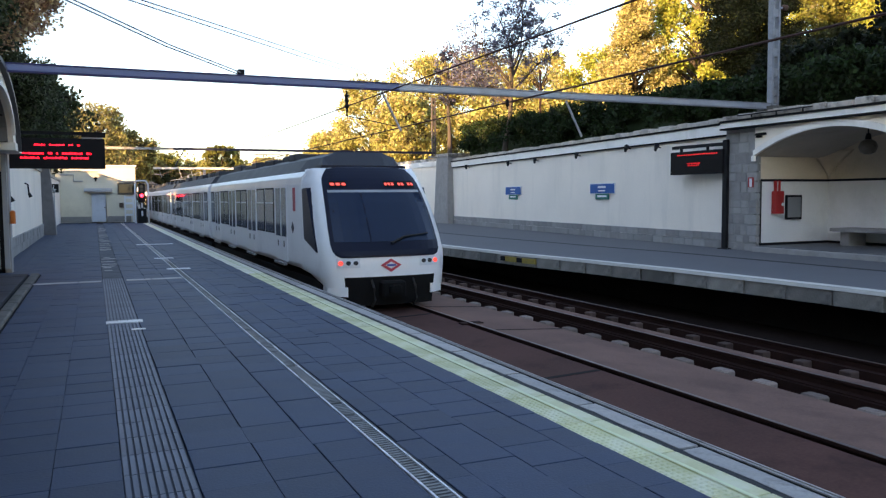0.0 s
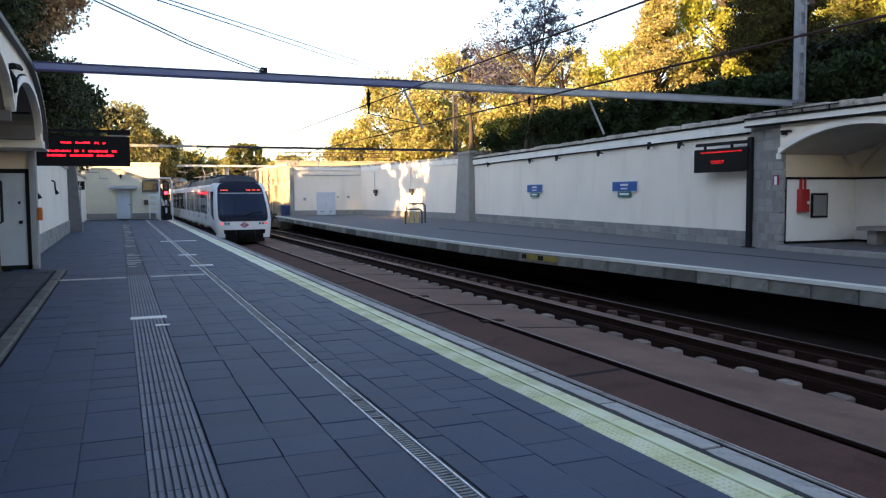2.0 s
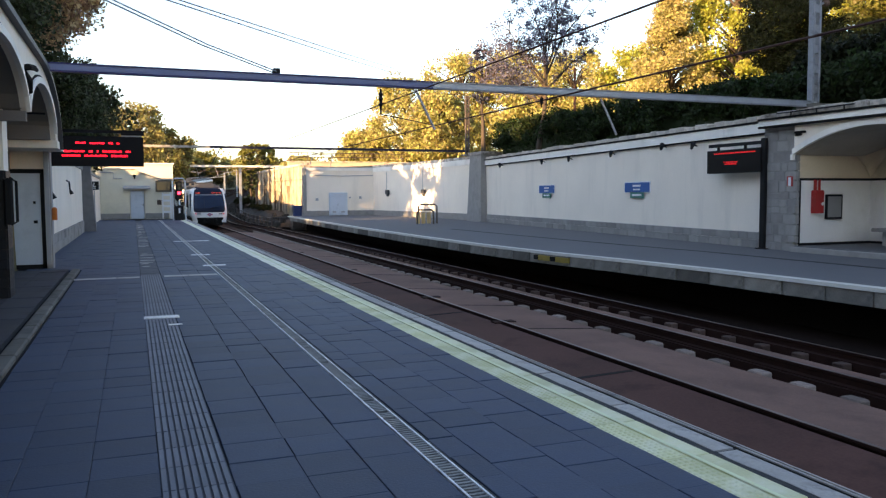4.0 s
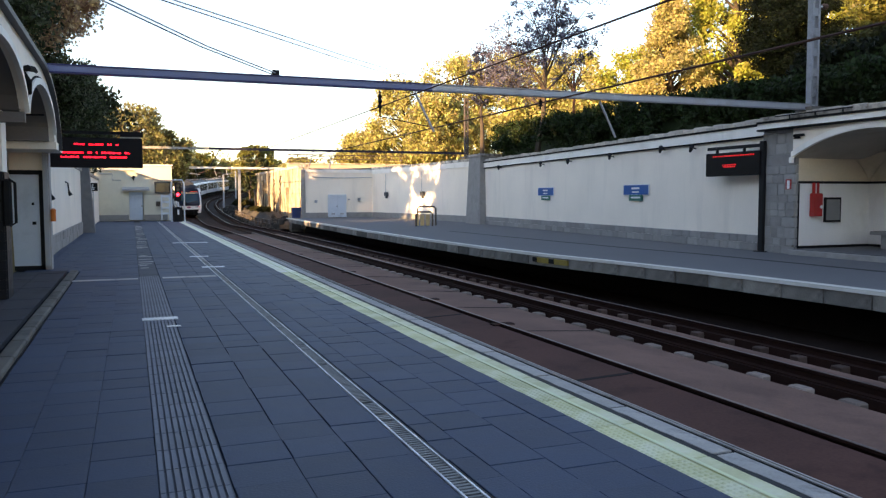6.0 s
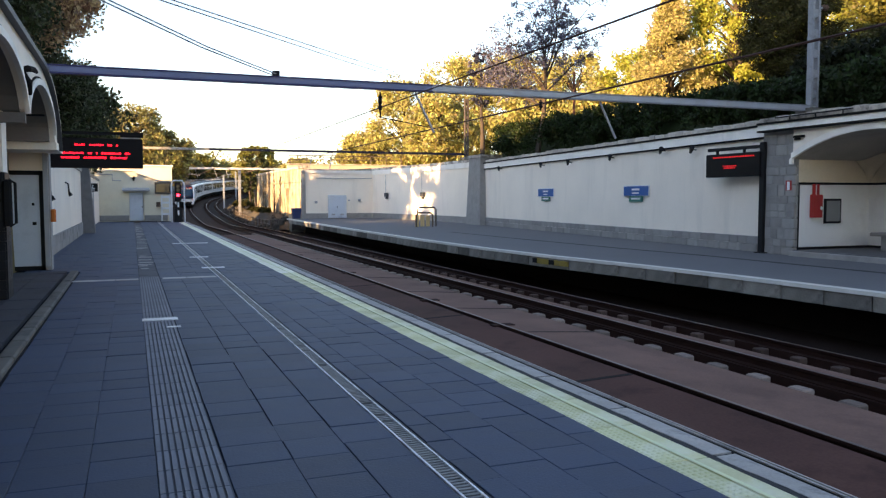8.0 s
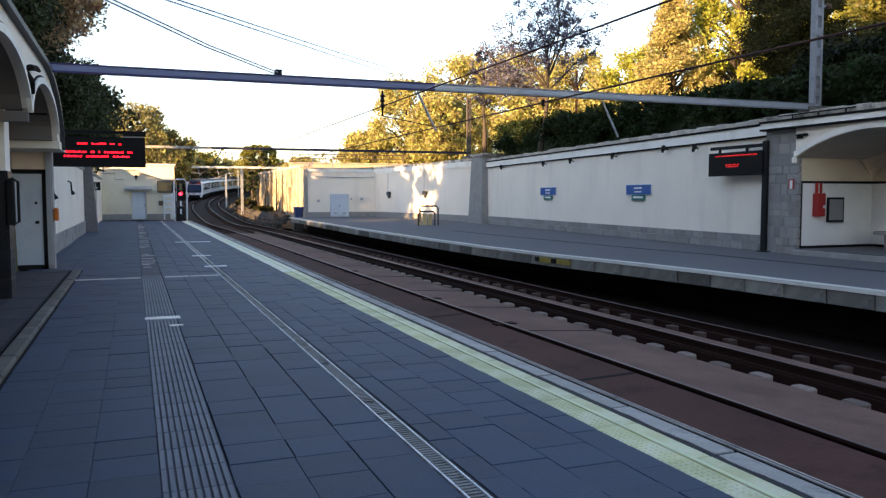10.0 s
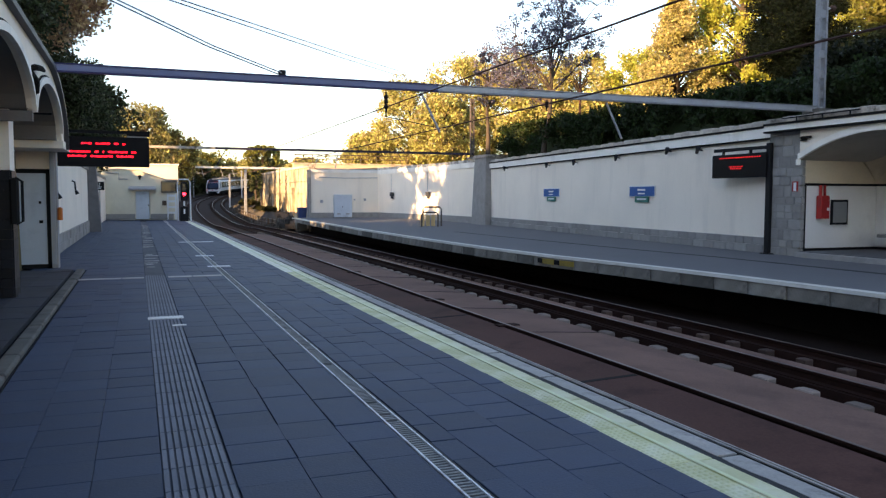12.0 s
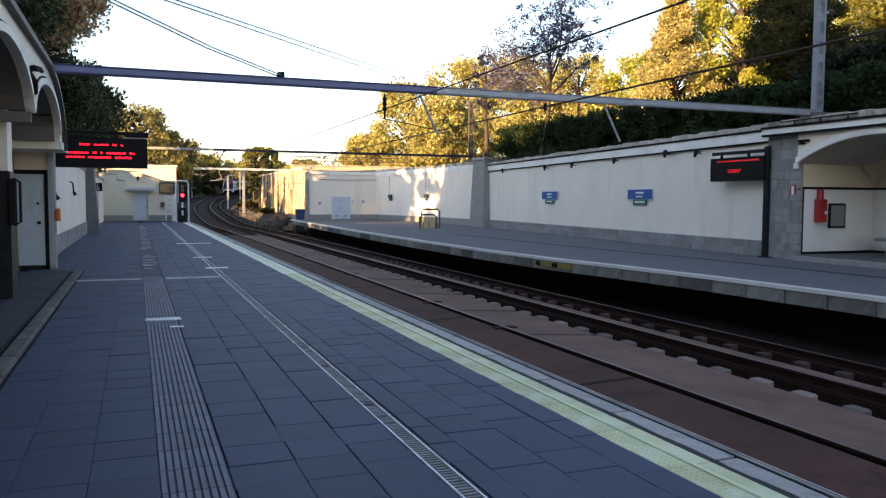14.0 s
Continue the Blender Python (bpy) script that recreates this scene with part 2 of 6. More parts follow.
LED = glow("led_red", (1.0, 0.012, 0.03), 1.5)
LED_DIM = glow("led_red_dim", (0.9, 0.02, 0.03), 0.22)
SIGNAL_RED = glow("signal_red", (1.0, 0.015, 0.03), 7.0)
EARTH = mat("dry_earth_and_grass", (0.15, 0.125, 0.06), 0.95, 0.3, 0.5, 12, 0.5, stain=(0.07, 0.075, 0.03), stain_scale=0.25, stain_amount=0.9)
BARK = mat("bark", (0.062, 0.046, 0.036), 0.95, 0.3, 3, 25, 0.6)
GOLD_LEAF = leafy("golden_autumn_leaves", (0.35, 0.32, 0.115), 0.045, 0.38)
# bank colour darkened to stand in for shade on the rubble
RUBBLE = mat("rubble_and_soil", (0.055, 0.047, 0.040), 0.95, 0.45, 2.5, 12, 0.8, stain=(0.03, 0.03, 0.022), stain_scale=0.8, stain_amount=0.9)
DARK_STONE = mat("dark_rubble_masonry", (0.085, 0.07, 0.055), 0.95, 0.4, 1.5, 10, 0.8, stain=(0.03, 0.025, 0.02), stain_scale=0.9, stain_amount=0.9)
OLIVE_LEAF = leafy("olive_green_leaves", (0.15, 0.145, 0.032), 0.03)
GREEN_LEAF = leafy("dark_green_leaves", (0.044, 0.056, 0.020), 0.04, 0.6)
# brown lightened to stand in for sun on the treetop
SUNNY_BROWN_LEAF = leafy("brown_leaves_lightened_for_sun", (0.55, 0.36, 0.22), 0.03)
# grey leaf made bluer: the colour carries sky-lit shade
GREY_LEAF = leafy("grey_leaves_blued_for_shade", (0.13, 0.13, 0.19), 0.04)
DULL_GOLD_LEAF = leafy("dull_golden_leaves", (0.235, 0.205, 0.075), 0.035)
CONIFER_LEAF = leafy("golden_needles", (0.37, 0.32, 0.13), 0.03, 0.36)
PINE_LEAF = leafy("yellow_green_needles", (0.32, 0.325, 0.06), 0.03, 0.38)
# dark olive leaf whose colour also stands in for shade on scrub and trees
SHADE_LEAF = leafy("shade_dark_olive_leaves", (0.040, 0.040, 0.014), 0.03, 0.4, 0.12, 0.15)
# shrub green taken almost to black, so the colour holds the shade
SHRUB_SHADE_LEAF = leafy("shade_dark_shrub_leaves", (0.0115, 0.015, 0.0065), 0.03, 0.5, 0.2, 0.12)
# shaded copy of the grey leaf, dark blue in place of real shade
GREY_LEAF_SHADED = leafy("shaded_grey_leaves", (0.05, 0.056, 0.092), 0.03)
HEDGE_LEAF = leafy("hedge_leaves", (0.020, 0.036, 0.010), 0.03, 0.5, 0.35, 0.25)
TRAIN_WHITE = mat("train_white_paint", (0.91, 0.91, 0.91), 0.32, 0.03, 0.8, 30, 0.02, stain=(0.66, 0.66, 0.66), stain_scale=0.9, stain_amount=0.4)
TRAIN_NAVY = mat("train_navy_paint", (0.006, 0.009, 0.024), 0.35, 0.1, 1.0, 30, 0.02, spec=0.2)
TRAIN_ROOF = mat("train_roof_grey", (0.035, 0.037, 0.045), 0.6, 0.15, 1.5, 30, 0.1)
TRAIN_UNDER = mat("train_underframe", (0.010, 0.0095, 0.0095), 0.85, 0.25, 3, 30, 0.2, spec=0.12)
TRAIN_RED = mat("train_red_mark", (0.62, 0.06, 0.09), 0.4, 0.05, 2, 30, 0.0)
TRAIN_BLUE = mat("train_blue_mark", (0.03, 0.06, 0.35), 0.4, 0.05, 2, 30, 0.0)
EDGE_BLACK = mat("black_edge_strip", (0.010, 0.010, 0.011), 0.9, 0.2, 3, 30, 0.1, spec=0.1)
RUBBER = mat("rubber", (0.015, 0.015, 0.015), 0.85, 0.15, 3, 30, 0.05)
LAMP_DARK = mat("dark_lamp_lens", (0.05, 0.055, 0.06), 0.15, 0.1, 3, 30, 0.0)
TAIL_RED = glow("tail_lamp_red", (1.0, 0.06, 0.05), 0.5)
TRAIN_LED = glow("train_led", (1.0, 0.12, 0.10), 0.35)


def pane(name, col, rough=0.06, gloss=0.5):
    """Tinted glazing seen from outside: dark behind, glossy in front."""
    m = bpy.data.materials.new(name)
    m.use_nodes = True
    b = m.node_tree.nodes["Principled BSDF"]
    b.inputs["Base Color"].default_value = (*col, 1)
    b.inputs["Roughness"].default_value = rough
    b.inputs["Specular IOR Level"].default_value = gloss
    return m


TRAIN_GLASS = pane("train_window_glass", (0.020, 0.024, 0.028), 0.07, 0.55)
SCREEN_GLASS = pane("windscreen_glass", (0.005, 0.017, 0.044), 0.10, 0.42)


# ---------------------------------------------------------------- mesh tools
class Shape:
    """Collects vertices and faces for one mesh."""

    def __init__(self):
        self.v, self.f = [], []

    def add(self, verts, faces):
        k = len(self.v)
        self.v += [tuple(p) for p in verts]
        self.f += [tuple(i + k for i in f) for f in faces]
        return self

    def box(self, x0, y0, z0, x1, y1, z1, c=0.0):
        """A block; c: chamfer of its upright and top edges."""
        if c <= 0:
            return self.add([(x0, y0, z0), (x1, y0, z0), (x1, y1, z0), (x0, y1, z0), (x0, y0, z1), (x1, y0, z1), (x1, y1, z1), (x0, y1, z1)],
                            [(3, 2, 1, 0), (4, 5, 6, 7), (0, 1, 5, 4), (1, 2, 6, 5), (2, 3, 7, 6), (3, 0, 4, 7)])

        def ring(i, z):
            return [(x0 + c, y0 + i, z), (x1 - c, y0 + i, z), (x1 - i, y0 + c, z), (x1 - i, y1 - c, z),
                    (x1 - c, y1 - i, z), (x0 + c, y1 - i, z), (x0 + i, y1 - c, z), (x0 + i, y0 + c, z)]
        top = [(x0 + 2 * c, y0 + c, z1), (x1 - 2 * c, y0 + c, z1), (x1 - c, y0 + 2 * c, z1), (x1 - c, y1 - 2 * c, z1),
               (x1 - 2 * c, y1 - c, z1), (x0 + 2 * c, y1 - c, z1), (x0 + c, y1 - 2 * c, z1), (x0 + c, y0 + 2 * c, z1)]
        rings = [ring(0, z0), ring(0, z1 - c), top]
        faces = [tuple(range(7, -1, -1)), tuple(range(16, 24))]
        for a in (0, 8):
            faces += [(a + i, a + (i + 1) % 8, a + 8 + (i + 1) % 8, a + 8 + i) for i in range(8)]
        return self.add(rings[0] + rings[1] + rings[2], faces)

    def tube(self, pts, r, n=8, cap=True):
        """A round bar along points; r: one radius or one for each point."""
        pts = [Vector(p) for p in pts]
        rs = r if isinstance(r, (list, tuple)) else [r] * len(pts)
        verts = []
        for i, p in enumerate(pts):
            d = (pts[min(i + 1, len(pts) - 1)] - pts[max(i - 1, 0)]).normalized()
            a = d.orthogonal().normalized() if abs(d.z) > 0.98 else d.cross(Vector((0, 0, 1))).normalized()
            b = d.cross(a)
            verts += [p + rs[i] * (math.cos(2 * math.pi * k / n) * a + math.sin(2 * math.pi * k / n) * b) for k in range(n)]
        faces = [(i * n + k, i * n + (k + 1) % n, (i + 1) * n + (k + 1) % n, (i + 1) * n + k) for i in range(len(pts) - 1) for k in range(n)]
        if cap:
            faces += [tuple(range(n - 1, -1, -1)), tuple(range((len(pts) - 1) * n, len(pts) * n))]
        return self.add(verts, faces)

    def sweep(self, rings, close=True, caps=True):
        """Skin over a row of equal rings of points."""
        n = len(rings[0])
        last = n if close else n - 1
        faces = [(i * n + k, i * n + (k + 1) % n, (i + 1) * n + (k + 1) % n, (i + 1) * n + k) for i in range(len(rings) - 1) for k in range(last)]
        if caps and close:
            faces += [tuple(range(n - 1, -1, -1)), tuple(range((len(rings) - 1) * n, len(rings) * n))]
        return self.add([p for r in rings for p in r], faces)

    def slab(self, outline, z0, z1):
        """An upright prism over a plan outline."""
        return self.sweep([[(x, y, z0) for x, y in outline], [(x, y, z1) for x, y in outline]])

    def mesh(self, name, material, smooth=False):
        me = bpy.data.meshes.new(name)
        me.from_pydata(self.v, [], self.f)
        bm = bmesh.new()
        bm.from_mesh(me)
        if len(bm.faces) < 60000:
            bmesh.ops.recalc_face_normals(bm, faces=bm.faces)
        bm.to_mesh(me)
        bm.free()
        me.materials.append(material)
        if smooth:
            me.polygons.foreach_set("use_smooth", [True] * len(me.polygons))
        return me


def part(name, shape, material, parent, label="", smooth=False, bevel=0.0):
    ob = new(name, shape.mesh(name, material, smooth))
    ob.parent = parent
    if label:
        tagged(ob, label)
    if bevel:
        mod = ob.modifiers.new("bevel", "BEVEL")
        mod.width, mod.segments, mod.limit_method = bevel, 2, "ANGLE"
    return ob


def thing(name, label, category, at=(0, 0, 0), group="", turn=0.0):
    ob = new(name)
    ob.matrix_basis = pose(*at, 0, 0, turn)
    ob.empty_display_size = 0.2
    return tagged(ob, label, category, group)


def setting(name, shape, material, label, category="wall", smooth=False):
    return tagged(new(name, shape.mesh(name, material, smooth)), label, category, kind="structure")


def piece(name, mesh, parent, at, turn=0.0):
    ob = new(name, mesh)
    ob.parent = parent
    ob.location, ob.rotation_euler = at, (0, 0, turn)
    return ob


# ---------------------------------------------------------------- the line of the tracks
TRACK_X, RAIL_Z, BEND_AT, EASE, BEND_R = 5.65, -0.82, 60.8, 60.0, 388.0   # the bend tightens over EASE metres
GRADE_AT, GRADE_EASE, GRADE = 73.4, 10.0, 0.0312


def rise(s):
    e = min(max(s - GRADE_AT, 0.0), GRADE_EASE)
    return GRADE * (0.5 * e * e / GRADE_EASE + max(0.0, min(s, 270) - GRADE_AT - GRADE_EASE))


STEP = 0.5
CENTRE = [(TRACK_X, BEND_AT, 0.0)]          # x, y and heading at each half metre past the start of the bend
while len(CENTRE) < 1100:
    cx, cy, ca = CENTRE[-1]
    na = min(ca + STEP / BEND_R * min(1.0, (len(CENTRE) - 0.5) * STEP / EASE), 0.9)
    CENTRE.append((cx + STEP * math.sin((ca + na) / 2), cy + STEP * math.cos((ca + na) / 2), na))


def line(s, u=0.0, dz=0.0):
    """The place s metres along the near track and u metres to its right, dz over the rail."""
    if s <= BEND_AT:
        return Vector((TRACK_X + u, s, RAIL_Z + rise(s) + dz))
    q = min((s - BEND_AT) / STEP, len(CENTRE) - 1.001)
    i = int(q)
    x, y, a = (m + (n - m) * (q - i) for m, n in zip(CENTRE[i], CENTRE[i + 1]))
    return Vector((x + u * math.cos(a), y - u * math.sin(a), RAIL_Z + rise(s) + dz))


def along(s0, s1, step):
    """Stations between s0 and s1, dense on the bend."""
    out, s = [], s0
    while s < s1:
        out.append(s)
        s += step if s > 55 else 6.0
    return out + [s1]


def right_wall_x(y):
    """The face of the opposite wall in plan."""
    if y <= 45.5:
        return 17.76 + (y - 19.12) * 0.1
    return 20.4 + (y - 45.5) * 0.22 if y < 49.5 else 21.3 - (y - 49.5) * 0.145


# ---------------------------------------------------------------- ground
def build_ground():
    stations = [-400, -200, -100, -60, -30, 0, 12, 19.2, 20, 30, 40, 46, 50, 55, 60, 65.1, 67, 70, 75, 80, 85, 92, 100, 110, 120, 130, 140, 150,
                160, 175, 190, 205, 220, 240, 270, 310, 360, 420, 500, 580]
    sh = Shape()
    rows = []
    for s in stations:
        low = RAIL_Z - 0.45 + rise(s)
        if s < 66:
            ul, ur = -8.15, (right_wall_x(s) - TRACK_X + 0.3 if s >= 20 else 15.3)
            zl, zr, run = 2.7, 4.0, 0.1
        elif s < 72:
            ul, ur, zl, zr, run = -8.15, 8.3, 2.7, 4.0, 0.1
        else:
            ul, ur, run = -4.2, 8.2, 7.0
            zl, zr = RAIL_Z + rise(s) + 4.5, RAIL_Z + rise(s) + 5.0
        far, hill = (2.0 + rise(s), 1.0) if s < 72 else (0.0, 0.3)
        cols = [(-600, zl + 9 * hill + far), (-250, zl + 6 * hill + far), (-120, zl + 4 * hill + far), (-60, zl + 2.5 * hill), (-35, zl + 1.6 * hill), (ul - run - 8, zl + 0.8), (ul - run, zl), (ul, low),
                (-1.5, low), (1.8, low), (5.2, low), (ur, low), (ur + run, zr), (max(ur + run + 7, 22), zr + 0.7 * hill), (40, zr + 2.0 * hill), (70, zr + 4.5 * hill), (120, zr + 7 * hill + far), (330, zr + 12 * hill + far)]
        row = []
        for u, z in cols:
            uu = min(u, 330) if s > BEND_AT else u
            p = line(s, uu)
            w = 0.0 if -14 < u < 26 else 0.6 * noise.noise((p.x * 0.05, p.y * 0.05, 0.3))
            row.append((p.x, p.y, z + w))
        rows.append(row)
    sh.sweep(rows, close=False)
    return setting("ground", sh, EARTH, "dry earth and sparse grass cutting around the station", "ground", True)


# ---------------------------------------------------------------- near platform
EDGE_X = 3.66
T = 0.4


def tile_mesh(name, w, l, material, h=0.05, c=0.004):
    return Shape().box(-w / 2, -l / 2, -h, w / 2, l / 2, 0, c).mesh(name, material)


def build_near_platform():
    base = Shape()
    base.slab([(-2.6, -40), (EDGE_X - 0.10, -40), (EDGE_X - 0.10, 60.5), (2.2, 63.8), (-2.6, 63.8)], -1.3, -0.03)
    base.slab([(-9, -40), (-2.6, -40), (-2.6, 21), (-9, 21)], -1.3, -0.03)
    plat = setting("platform_near", base, GROUT, "dark slate-paved station platform with a yellow tactile edge", "platform")
    # columns of square slabs; most joints are tight, some have opened
    cols = [(-1.125, -0.70), (-0.70, -0.29), (-0.29, 0.10), (0.50, 0.91), (0.91, 1.29), (1.29, 1.655), (1.815, 2.01), (2.01, 2.40), (2.40, 2.79), (2.79, 3.03)]
    rng = random.Random(4)
    far = Shape()
    meshes = {}
    for x0, x1 in cols:
        gap_side = rng.choice((0.003, 0.006, 0.009))
        y = -8.05 + rng.choice((0.0, 0.0, 0.19)) + rng.uniform(-0.01, 0.01)
        while y < 60.2:
            long = T * (2 if rng.random() < 0.04 else 1)
            gx = gap_side if rng.random() < 0.72 else 0.0012
            gy = rng.choice((0.0012, 0.0015, 0.002, 0.003, 0.004, 0.006, 0.014))
            dz = rng.uniform(-0.004, 0.002)
            if 1.5 < y < 11.4:
                key = (round(x1 - x0, 2), long, gx, gy)
                if key not in meshes:
                    meshes[key] = tile_mesh("paving_tile", x1 - x0 - gx, long - gy, SLATE, 0.05, 0.003)
                ob = piece("paving_tile", meshes[key], plat, ((x0 + x1 + gx) / 2 + rng.uniform(-0.001, 0.001), y + (long + gy) / 2, dz), rng.uniform(-0.004, 0.004))
            else:
                far.box(x0 + gx, y + gy, -0.05, x1, y + long, dz)
            y += long
    for i in range(4):            # the wider floor by the wall beyond the shelter
        for k in range(106):
            far.box(-2.3 + 0.3 * i + 0.003, 19.6 + 0.4 * k + 0.003, -0.05, -2.0 + 0.3 * i - 0.003, 20.0 + 0.4 * k - 0.003, rng.uniform(-0.003, 0.002))
    tagged(part("far_paving", far, SLATE_FAR, plat), kind="stuff")
    # ribbed guidance strip
    rib = Shape().box(-0.197, -0.197, -0.05, 0.197, 0.197, -0.010)
    for k in range(9):
        rib.box(-0.192 + k * 0.0435, -0.196, -0.010, -0.163 + k * 0.0435, 0.196, 0.003)
    rib_mesh = rib.mesh("ribbed_tile", TACTILE)
    rib_mesh.materials.append(TACTILE_GAP)
    for poly in rib_mesh.polygons:
        if poly.center.z < -0.009 and abs(poly.normal.z) > 0.5:
            poly.material_index = 1
    for k in range(-22, 41):
        piece("ribbed_tile", rib_mesh, plat, (0.30, 1.6 + 0.4 * k, 0))
    dull = Shape().box(-0.19, -0.195, -0.05, 0.19, 0.195, -0.003).mesh("guidance_tile", TACTILE_GAP)
    pale = [Shape().box(-0.18, -0.16 + d, -0.01, 0.10 + w, -0.10 + d + l, 0.001).mesh("worn_patch", PALE_STONE) for d, w, l in ((0.0, 0.08, 0.12), (0.1, -0.1, 0.08), (0.16, 0.05, 0.06))]
    for k in range(41, 142):
        y = 1.6 + 0.4 * k
        piece("guidance_tile", dull, plat, (0.30, y, rng.uniform(-0.002, 0.001)))
        if rng.random() < 0.42:
            piece("worn_patch", rng.choice(pale), plat, (0.30 + rng.uniform(-0.02, 0.06), y, 0.0005 * rng.random()))
    patch = Shape().box(0.09, 11.3, 0, 0.55, 11.55, 0.006)
    for k in range(7):
        patch.box(0.11 + k * 0.063, 11.32, 0.006, 0.15 + k * 0.063, 11.53, 0.011)
    patch.box(0.38, 10.65, 0, 0.55, 10.75, 0.006)
    part("stud_plate", patch, STEEL, plat, "bright worn metal stud plate")
    # pale service strips let into the paving
    for a, b in ((-1.15, -0.36), (-0.34, 0.08), (0.55, 1.02), (1.04, 1.63)):
        part("threshold_slab", Shape().box(a, 17.20, -0.02, b, 17.48, 0.006, 0.004), PALE_STONE, plat)
    for y, l, o in ((19.5, 0.52, -0.18), (23.2, 0.50, -0.22), (30.6, 1.25, -0.35)):
        part("cover_strip", Shape().box(1.70 + o, y, 0, 1.70 + o + l, y + 0.3, 0.006), DRAIN_RIM, plat, "pale metal cover strip across the drain")
    # slotted drain
    drain = Shape()
    for k in range(-11, 70):
        y = 1.25 + 0.85 * k
        drain.box(1.664, y, -0.08, 1.678, y + 0.84, 0.003).box(1.780, y, -0.08, 1.793, y + 0.84, 0.003)
    part("drain_rim", drain, DRAIN_RIM, plat, "dull galvanised steel rims of the drain channel")
    bars = Shape()
    y = -8.0
    while y < 22:
        if rng.random() > 0.06:
            bars.box(1.680, y, -0.03, 1.778, y + 0.024, -0.001)
        y += 0.046
    bars.box(1.680, 22, -0.03, 1.778, 60, -0.004)
    # raised dark strip in place of the shadow gap beside the drain
    part("joint_seal", Shape().box(1.795, -8.0, -0.05, 1.809, 60, 0.002), DARK_STRIP, plat, "dark strip for the shadowed gap along the drain")
    part("drain_grating", bars, DRAIN_BAR, plat, "grey slotted drain grating")
    # yellow warning tiles with studs and a raised pale rib
    yt = Shape().box(-0.185, -0.395, -0.05, 0.185, 0.395, -0.004, 0.004)
    for i in range(4):
        for k in range(16):
            cx, cy = -0.155 + 0.045 * i, -0.37 + 0.049 * k
            yt.add([(cx - 0.014, cy - 0.014, -0.004), (cx + 0.014, cy - 0.014, -0.004), (cx + 0.014, cy + 0.014, -0.004), (cx - 0.014, cy + 0.014, -0.004), (cx, cy, 0.004)],
                   [(0, 1, 4), (1, 2, 4), (2, 3, 4), (3, 0, 4)])
    yt.box(0.015, -0.395, -0.004, 0.055, 0.395, 0.004)
    ymesh = yt.mesh("yellow_tile", YELLOW)
    for k in range(-12, 20):
        piece("yellow_tile", ymesh, plat, (3.205, 2.0 + 0.8 * k, 0))
    yf = Shape()
    for k in range(20, 73):
        y = 2.0 + 0.8 * k
        yf.box(3.02, y - 0.395, -0.05, 3.39, y + 0.395, 0.0)
    part("yellow_edge_far", yf, YELLOW_WORN_SHEEN, plat, "worn yellow warning paving, paler for its grazing sheen")
    part("pale_rib", Shape().box(3.225, -8.0, -0.01, 3.255, 60, 0.006), YELLOW_PALE, plat)
    part("dark_joint", Shape().box(3.393, -8.0, -0.05, 3.455, 60.2, -0.006), DARK_STRIP, plat)
    part("joint_bed", Shape().box(3.455, -8.0, -0.16, 3.60, 60.2, -0.012), DARK_STRIP, plat)
    ragged = []                   # slabs with a chipped inner side
    for v in range(6):
        side = [(-0.088 + rng.uniform(-0.010, 0.012), -0.585 + 0.0975 * j) for j in range(13)]
        ragged.append(Shape().slab([(0.066, -0.585)] + [(0.066, 0.585)] + side[::-1], -0.16, 0.0).mesh("edge_slab", EDGE_STONE))
    for k in range(-8, 48):
        piece("edge_slab", rng.choice(ragged), plat, (3.53, 1.6 + 1.205 * k + 0.6, rng.uniform(-0.004, 0.002)))
    nose = Shape()
    for x in (3.628, 3.664):
        nose.box(x, -8.0, -0.07, x + 0.013, 60.2, 0.004)
    part("edge_rib", nose, EDGE_STONE, plat, "paired worn grey ribs along the platform edge")
    part("edge_filler", Shape().box(3.60, -8.0, -0.16, 3.662, 60.2, -0.006), EDGE_BLACK, plat)
    return plat


def build_shelter_floor():
    k = Shape()
    y = -8.0
    while y < 19.2:
        k.box(-1.32, y, -0.03, -1.15, min(y + 0.98, 19.4), 0.055, 0.02)
        y += 1.0
    kerb = setting("kerb", k, KERB_STONE, "worn grimy stone kerb of the shelter floor", "kerb")
    # dark strip that stands in for the kerb's shaded side
    part("kerb_joint", Shape().box(-1.148, -8.0, -0.02, -1.128, 19.2, 0.004), GROUT, kerb, "dark line for the shaded side at the foot of the kerb")
    fl = Shape()
    rng = random.Random(9)
    for i in range(8):
        for j in range(38):
            fl.box(-5.5 + 0.515 * i + 0.004, -3 + 0.59 * j + 0.004, -0.02, -4.985 + 0.515 * i - 0.004, -2.41 + 0.59 * j - 0.004, 0.045 + rng.uniform(-0.003, 0.003))
    setting("shelter_floor", fl, FLOOR_STONE, "dark stone floor of the waiting shelter", "floor")


# ---------------------------------------------------------------- tracks
def rail_profile(side_z=0.0):
    return [(-0.035, 0.0), (-0.036, -0.03), (-0.014, -0.045), (-0.016, -0.12), (-0.075, -0.135), (-0.075, -0.15),
            (0.075, -0.15), (0.075, -0.135), (0.016, -0.12), (0.014, -0.045), (0.036, -0.03), (0.035, 0.0)]


